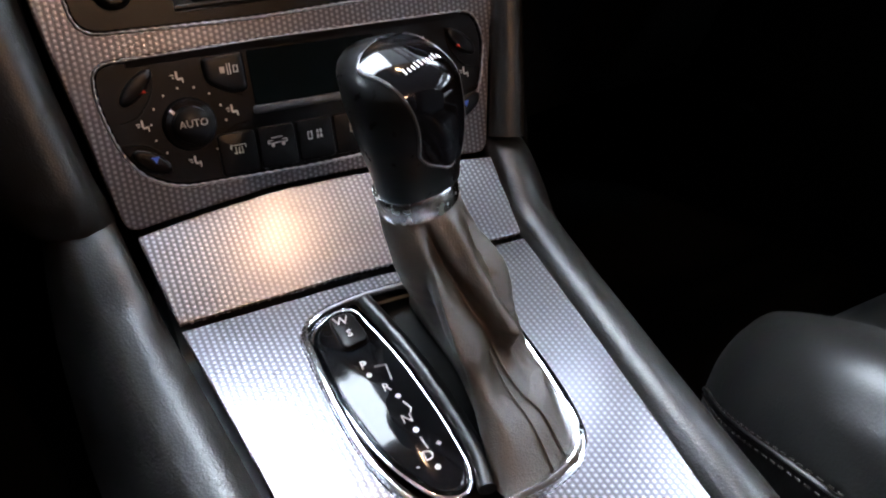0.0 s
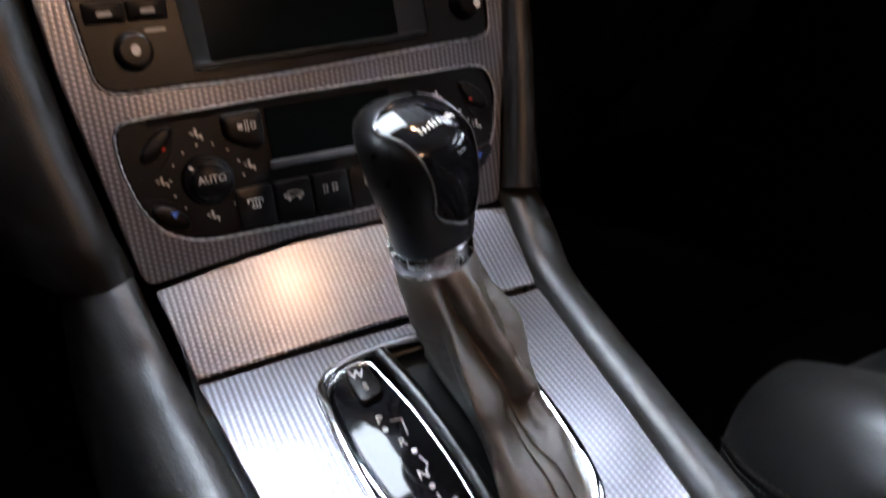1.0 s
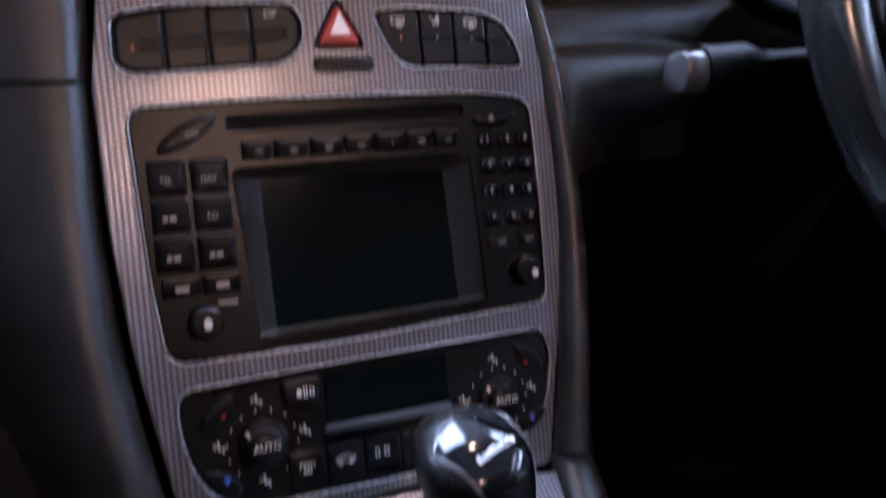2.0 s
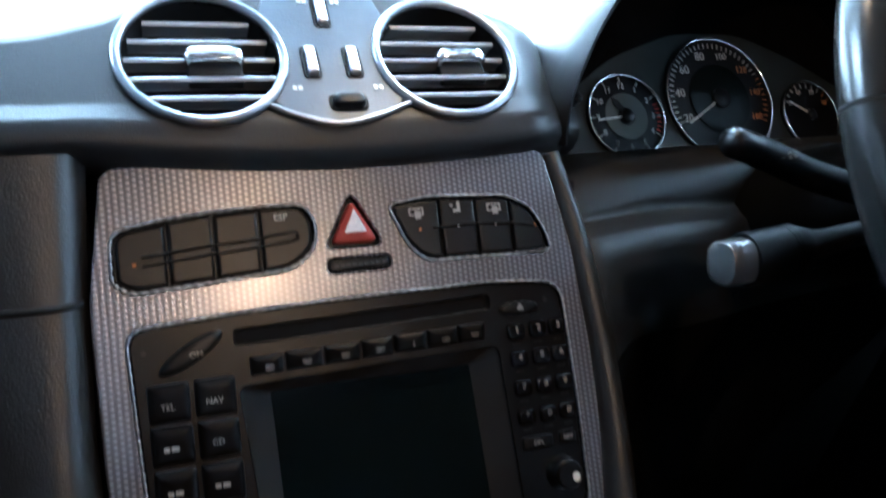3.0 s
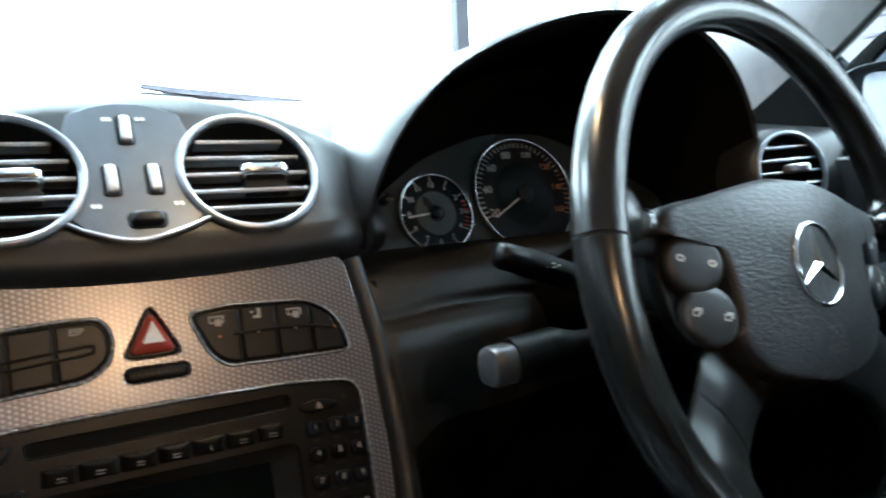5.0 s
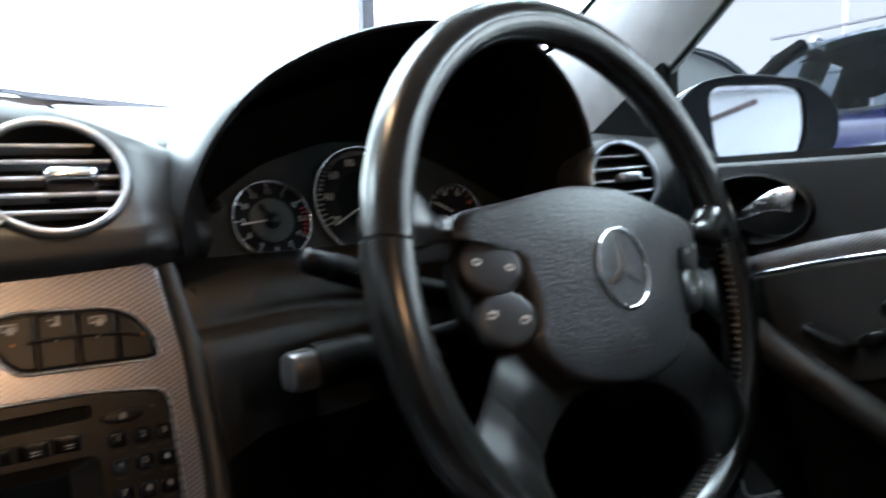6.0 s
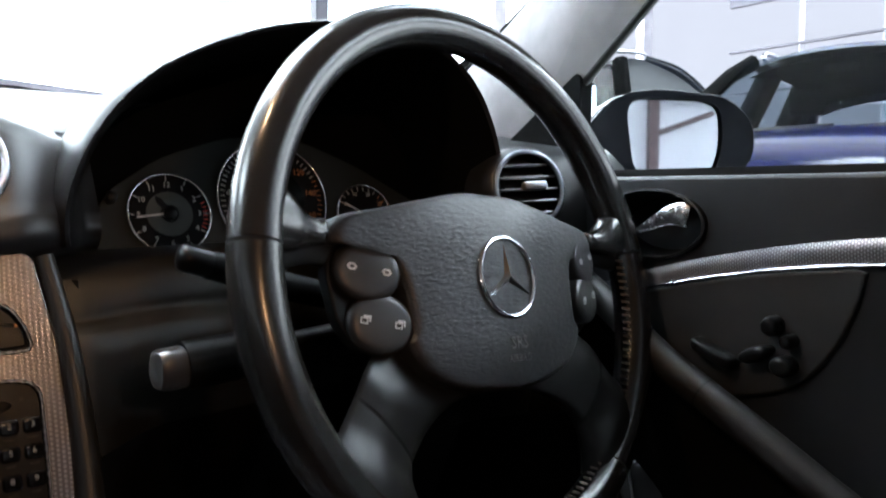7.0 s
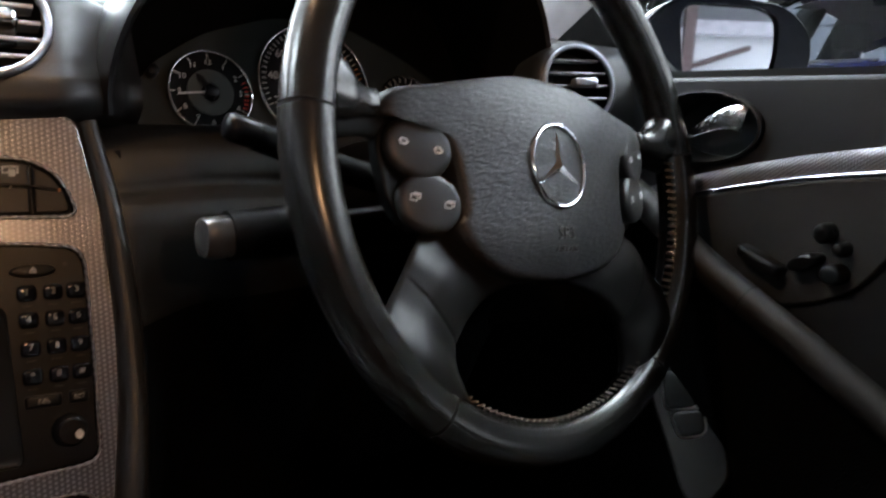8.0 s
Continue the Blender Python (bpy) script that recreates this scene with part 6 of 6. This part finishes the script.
part("mark", bars([(-0.0012, -0.004, 0.0, -0.0032), (0.001, -0.003, 0.002, -0.0022), (-0.0008, 0.001, 0.0006, 0.0018), (0.002, 0.003, 0.0026, 0.0046)]), AMBER, lower_stalk, "", face_frame(0.0585, 0.7435, 72, 0.240))
upper_stalk = part("stalk", sweep(smooth_path([(0.36, 0.10, 0.764), (0.29, 0.094, 0.783), (0.248, 0.088, 0.797), (0.230, 0.086, 0.803)], 5), [(0.0085 * math.cos(2 * math.pi * i / 16), 0.0105 * math.sin(2 * math.pi * i / 16)) for i in range(16)]), STALKBODY, column, "black stalk", None, 60)
part("stalk_tip", sweep([(0.231, 0.086, 0.8028), (0.222, 0.0855, 0.8055), (0.214, 0.085, 0.8078), (0.2105, 0.085, 0.8087), (0.209, 0.085, 0.809)], circle_section(0.0098, 16), scale=lambda t: math.sqrt(max(0.05, 1 - max(0.0, (t - 0.35) / 0.65) ** 2.5))), BLACK, upper_stalk, "rounded black tip", None, 60)
part("mark", bars([(-0.006, 0.001, -0.003, 0.0018), (-0.006, -0.002, -0.003, -0.0012), (0.001, 0.0005, 0.004, 0.0013), (0.001, -0.0025, 0.0032, -0.0017), (0.0055, -0.0015, 0.008, -0.0007)], 0.0004), DIALPRINT, upper_stalk, "", face_frame(0.0805, 0.7985, 62, 0.252))

# ---- driver's door ----
DOOR = Matrix(((0, 0, -1, 0.655), (-1, 0, 0, 0.0), (0, 1, 0, 0.0), (0, 0, 0, 1)))
door = thing("driver_door", (0.69, -0.3, 0.3), "dark grey door with aluminium strip and chrome handle", "car door")
BOWL = ellipse(-0.045, 0.823, 0.058, 0.031, 40)
part("upper_panel", slab([rounded([(-0.36, 0.60), (0.9, 0.60), (0.9, 0.869), (-0.30, 0.869), (-0.36, 0.80)], 0.008), BOWL], 0.05, 0.004), SOFT, door, "", DOOR, 40)
part("belt_cap", sweep([(-0.36, 0.864, -0.012), (0.9, 0.864, -0.012)], [(-0.012, -0.004), (0.012, -0.004), (0.013, 0.001), (0.009, 0.003), (-0.012, 0.003)]), SILK, door, "", DOOR, 40)
part("bowl", grid_mesh([[(-0.045 + (x + 0.045) * s, 0.823 + (y - 0.823) * s, n) for x, y in BOWL] for s, n in ((1.10, 0.001), (1.09, 0.005), (1.04, 0.0055), (1.0, 0.002), (0.98, -0.015), (0.85, -0.032), (0.4, -0.036), (0.01, -0.036))], True), SILK, door, "black handle bowl with raised lip", DOOR, 50)
part("handle", sweep(smooth_path([(-0.098, 0.811, -0.014), (-0.075, 0.8135, -0.008), (-0.055, 0.819, -0.003), (-0.036, 0.827, 0.001), (-0.020, 0.832, 0.003), (-0.008, 0.833, 0.002), (-0.002, 0.832, 0.000)], 6), [(0.0145 * math.cos(2 * math.pi * i / 14), 0.0045 * math.sin(2 * math.pi * i / 14)) for i in range(14)], scale=lambda t: 0.22 + 0.95 * max(0.0, t - 0.25) ** 0.9 - 0.9 * max(0.0, t - 0.88) ** 0.8), BRIGHT, door, "chrome door handle", DOOR, 60)


def strip_edge(u, low):
    top = 0.790 + 0.245 * u - 0.42 * u * u if u < 0.29 else 0.826
    return top - (0.0175 + 0.012 * (u + 0.05) if low else 0)


us = [-0.30 + 0.03 * i for i in range(36)]
part("aluminium_strip", grid_mesh([[(u, strip_edge(u, False) + (strip_edge(u, True) - strip_edge(u, False)) * k, 0.004 + 0.0035 * math.sin(math.pi * min(1, 0.15 + k * 0.8))) for k in [j / 6 for j in range(7)]] for u in us]), TRIMFINE, door, "embossed aluminium strip", DOOR, 60)
part("strip_edge", sweep([(u, strip_edge(u, True) - 0.0005, 0.006) for u in us], circle_section(0.0018, 8), up=(0, 0, 1)), CHROME, door, "bright edge strip", DOOR, 60)
part("lower_panel", slab([[(u, strip_edge(u, True) - 0.003) for u in us if -0.2 < u < 0.16] + [tuple(p) for p in smooth_path([(0.160, 0.792), (0.154, 0.765), (0.138, 0.728), (0.108, 0.694), (0.06, 0.675), (-0.02, 0.664), (-0.21, 0.640)], 5)]], 0.012, 0.003, 0.005), PANEL, door, "", DOOR, 40)
part("seat_key", pillow(rounded([(-0.024, 0.002), (0.018, -0.014), (0.022, -0.003), (-0.022, 0.012)], 0.005), 0.016), KNOBGLOSS, door, "", DOOR @ off(0.037, 0.7115, 0.005), 50)
for du, dv, a, b in ((0.0, -0.010, 0.015, 0.0065), (0.014, 0.016, 0.0075, 0.0085), (0.029, 0.005, 0.0055, 0.006), (0.025, -0.016, 0.010, 0.0085)):
    part("seat_key", pillow(ellipse(0, 0, a, b, 20), 0.016), KNOBGLOSS, door, "", DOOR @ off(0.076 + du, 0.7265 + dv, 0.005, 25 if du == 0 else 0), 50)
roll_path = smooth_path([(-0.20, 0.80, 0.008), (-0.09, 0.748, 0.02), (-0.005, 0.700, 0.03), (0.085, 0.655, 0.03), (0.19, 0.60, 0.026), (0.32, 0.54, 0.022), (0.55, 0.48, 0.02)], 6)
part("pocket_roll", sweep(roll_path, [(0.015 * math.cos(2 * math.pi * i / 16), 0.013 * math.sin(2 * math.pi * i / 16)) for i in range(16)], up=(0, 0, 1)), PANEL, door, "grey roll along the door pocket", DOOR, 60)
seam_at = min(range(len(roll_path)), key=lambda i: abs(roll_path[i].x - 0.045))
part("roll_seam", sweep([roll_path[seam_at], roll_path[seam_at].lerp(roll_path[seam_at + 1], 0.10)], [(0.0153 * math.cos(2 * math.pi * i / 16), 0.0133 * math.sin(2 * math.pi * i / 16)) for i in range(16)], up=(0, 0, 1)), DARK, door, "", DOOR, 60)
part("pocket", slab([rounded([(-0.3, 0.25), (0.9, 0.25), (0.9, 0.47), (0.5, 0.48), (0.1, 0.64), (-0.05, 0.715), (-0.3, 0.80)], 0.01)], 0.02, 0.003, 0.012), CARPETSHADE, door, "", DOOR, 40)
part("door_window", grid_mesh([[(0.70, 0.30, 0.865), (0.70, -0.75, 0.865)], [(0.60, -0.02, 1.19), (0.60, -0.75, 1.19)]]), PANE, door, "clear side window glass").visible_shadow = False
part("sail_panel", slab([rounded([(-0.33, 0.869), (-0.160, 0.869), (-0.158, 0.980), (-0.166, 0.984), (-0.325, 0.884)], 0.004)], 0.02, 0.002, -0.02), CARPETSHADE, door, "black mirror sail panel", DOOR, 40)
left_door = thing("passenger_door", (-0.69, -0.3, 0.3), "dark grey passenger door with side window", "car door")
part("panel", block(-0.73, -0.72, 0.25, -0.68, 0.36, 0.87, 0.006), SOFT, left_door)
part("door_window", grid_mesh([[(-0.70, 0.30, 0.865), (-0.70, -0.75, 0.865)], [(-0.60, -0.02, 1.19), (-0.60, -0.75, 1.19)]]), PANE, left_door).visible_shadow = False

# right-hand air vent
side = face_frame(0.122, 0.857, 78, 0.566)
side = side @ pose(0, 0, 0, 0, -14, 0)
sv = thing("side_air_vent", side.translation, "round side air vent with silver ring and slats", "air vent")
part("ring", sweep([(0.0365 * math.cos(2 * math.pi * i / 48), 0.0365 * math.sin(2 * math.pi * i / 48), 0) for i in range(48)], circle_section(0.0024, 10), True), RINGGREY, sv, "satin silver ring", side, 60)
part("pod", lathe([(0.038, 0.0), (0.0425, -0.003), (0.046, -0.02), (0.048, -0.05)], 40, False), SOFT, sv, "", side, 60)
part("duct", lathe([(0.0, -0.02), (0.034, -0.02), (0.036, 0.001)], 40, False), DARK, sv, "", side, 60)
for dv in (0.024, 0.012, 0.0, -0.012, -0.024):
    half = math.sqrt(0.0350 ** 2 - dv ** 2) - 0.001
    part("slat", sweep([(-half, 0, 0), (half, 0, 0)], [(-0.010, -0.0006), (0.0005, -0.0007), (0.0018, -0.0014), (0.0042, -0.0014), (0.0050, 0.0), (0.0042, 0.0014), (0.0018, 0.0014), (0.0005, 0.0007), (-0.010, 0.0006)], up=(0, 1, 0)), TIPGREY, sv, "", side @ off(0, dv, -0.007) @ pose(0, 0, 0, 8), 50)
part("slider", pillow(box_outline(-0.013, -0.0042, 0.013, 0.0042, 0.004), 0.009), SATIN, sv, "silver slider tab", side @ off(0.006, 0.002, -0.003), 50)

# wing mirror
MIR = Matrix.Translation((0.896, 0.20, 0.924)) @ pose(0, 0, 0, 90, 0, -20) @ Matrix.Diagonal((0.82, 1.0, 1.0, 1))
wing = thing("wing_mirror", (0.78, 0.24, 0.88), "black wing mirror outside the driver's window", "wing mirror")
GLASS = rounded([(-0.088, 0.048), (-0.07, -0.050), (0.072, -0.046), (0.088, -0.01), (0.084, 0.040), (0.05, 0.050)], 0.03)
SHELL = rounded([(-0.165, 0.0), (-0.112, 0.052), (-0.03, 0.064), (0.10, 0.057), (0.152, 0.022), (0.150, -0.03), (0.085, -0.060), (-0.09, -0.060), (-0.155, -0.045)], 0.035)
part("glass", slab([GLASS], 0.003, 0.0005, 0.0), MIRROR, wing, "mirror glass", MIR, 40)
part("housing", grid_mesh([[(x, y, n) for x, y in inset(o, d)] for o, d, n in ((GLASS, -0.001, -0.004), (GLASS, -0.006, 0.006), (SHELL, 0.004, 0.006), (SHELL, 0.0, -0.002), (SHELL, 0.004, -0.03), (SHELL, 0.03, -0.07), (SHELL, 0.06, -0.085))][2:], True), PAINTBLACK, wing, "black painted housing", MIR, 60)
part("rim", slab([SHELL, inset(GLASS, -0.0015)], 0.006, 0.0012, 0.005), PAINTBLACK, wing, "", MIR, 40)
part("back", slab([inset(SHELL, 0.058)], 0.003, 0.0, -0.083), PAINTBLACK, wing, "", MIR)
part("foot", sweep([(0.70, 0.29, 0.885), (0.76, 0.275, 0.89), (0.80, 0.265, 0.90)], [(0.028 * math.cos(2 * math.pi * i / 14), 0.022 * math.sin(2 * math.pi * i / 14)) for i in range(14)]), DARK, wing, "", None, 60)

# ---- driver's seat ----
seat = thing("driver_seat", (0.40, -0.35, 0.2), "black leather driver's seat with stitched bolster", "car seat")
PROFILE = smooth_path([(0.165, 0.20), (0.150, 0.29), (0.1535, 0.345), (0.1555, 0.362), (0.158, 0.374), (0.168, 0.398), (0.188, 0.417), (0.212, 0.423), (0.238, 0.415), (0.262, 0.397), (0.290, 0.389), (0.35, 0.391), (0.412, 0.393)], 4)
PROFILE += [Vector((0.824 - p.x, p.y)) for p in PROFILE[::-1][1:]]
SEAM_AT = 12
rows = []
for y in (-0.040, -0.043, -0.050, -0.060, -0.072, -0.085, -0.10, -0.12, -0.145, -0.18, -0.24, -0.32, -0.42, -0.55, -0.62):
    near = max(0.0, min(1.0, (y + 0.175) / 0.135))
    narrow = 1 - 0.30 * near ** 2.2 - 0.10 * max(0.0, (y + 0.06) / 0.02) ** 2
    drop = 1 - 0.33 * near ** 1.6 - 0.16 * max(0.0, (y + 0.075) / 0.035) ** 2.2
    rows.append([Vector((0.412 + (p.x - 0.412) * narrow, y, 0.20 + (p.y - 0.20) * drop)) for p in PROFILE])
part("cushion", grid_mesh([[Vector((p.x, -0.042, 0.20)) for p in rows[0]]] + rows), SEATSKIN, seat, "black leather cushion with a raised side bolster", None, 70)
piping = smooth_path([r[SEAM_AT] + Vector((-0.0004, 0, 0.0004)) for r in rows[1:]], 10)
part("seam", sweep(piping, circle_section(0.0016, 6)), SILK, seat, "", None, 60)
for side_at in (9, 14):
    row = smooth_path([r[SEAM_AT].lerp(r[side_at], 0.55) + Vector((-0.0006, 0, 0.0004)) for r in rows[1:]], 30)
    run = [row[0]]
    for p in row:
        if (p - run[-1]).length > 0.0052:
            run.append(p)
    for p, q in list(zip(run, run[1:]))[:70:1]:
        part("stitch", sweep([p, p.lerp(q, 0.55)], circle_section(0.0007, 5)), SEATTHREAD, seat)
def seat_back_row(z):
    """One level of the backrest, which leans back and narrows towards its shoulders."""
    lean, half = -0.66 - 0.28 * (z - 0.40), 0.245 - 0.06 * max(0.0, (z - 0.75) / 0.33) ** 2
    pts = []
    for i in range(32):
        ca, sa = math.cos(2 * math.pi * i / 32), math.sin(2 * math.pi * i / 32)
        x = half * math.copysign(abs(ca) ** 0.5, ca)
        pts.append((0.412 + x, lean + 0.075 * math.copysign(abs(sa) ** 0.6, sa) + (0.03 * (abs(x) / half) ** 3 if sa > 0 else 0), z))
    return pts


part("backrest", grid_mesh([seat_back_row(z) for z in (0.36, 0.45, 0.55, 0.65, 0.75, 0.85, 0.93, 1.0, 1.04, 1.06)] + [[(0.412 + (x - 0.412) * 0.3, y, 1.068) for x, y, z in seat_back_row(1.06)]], True), SEATSKIN, seat, "black leather backrest", None, 70)
part("headrest", block(0.29, -0.89, 1.075, 0.534, -0.80, 1.17, 0.035, 4), SEATSKIN, seat, "", None, 60)
part("seat_base", block(0.22, -0.55, 0.2, 0.60, -0.12, 0.26, 0.02), DARK, seat)

# footwell switch trim beside the driver's knees
foot = thing("footwell_switch_panel", (0.60, 0.05, 0.55), "dark trim panel with two bright-edged switches", "switch panel")
FW = Matrix(((0.471, 0.46, -0.753, 0.639), (-0.882, 0.246, -0.401, 0.0235), (0.0, 0.853, 0.522, 0.562), (0, 0, 0, 1)))
part("panel", slab([rounded([(-0.016, 0.058), (0.004, 0.067), (0.018, 0.040), (0.036, -0.01), (0.052, -0.06), (0.03, -0.10), (0.012, -0.085), (-0.008, -0.045), (-0.034, 0.004), (-0.032, 0.03)], 0.012)], 0.008, 0.003), PANEL, foot, "", FW, 40)
part("trim_edge", sweep(smooth_path([(-0.015, 0.060, 0.0), (-0.004, 0.045, 0.001), (0.010, 0.020, 0.001), (0.0155, 0.006, 0.0005)], 5), circle_section(0.0009, 6)), SATIN, foot, "", FW, 60)
for outline in (rounded([(-0.027, 0.029), (0.0045, 0.036), (0.0145, -0.002), (-0.0165, -0.012)], 0.009), rounded([(-0.012, -0.011), (0.018, -0.001), (0.0255, -0.026), (0.001, -0.036)], 0.009)):
    part("switch_edge", sweep([(x, y, 0.0005) for x, y in outline], circle_section(0.0011, 6), True), SATIN, foot, "", FW, 60)
    part("switch", pillow(inset(outline, 0.002), 0.004, -0.002), SILK, foot, "", FW, 50)
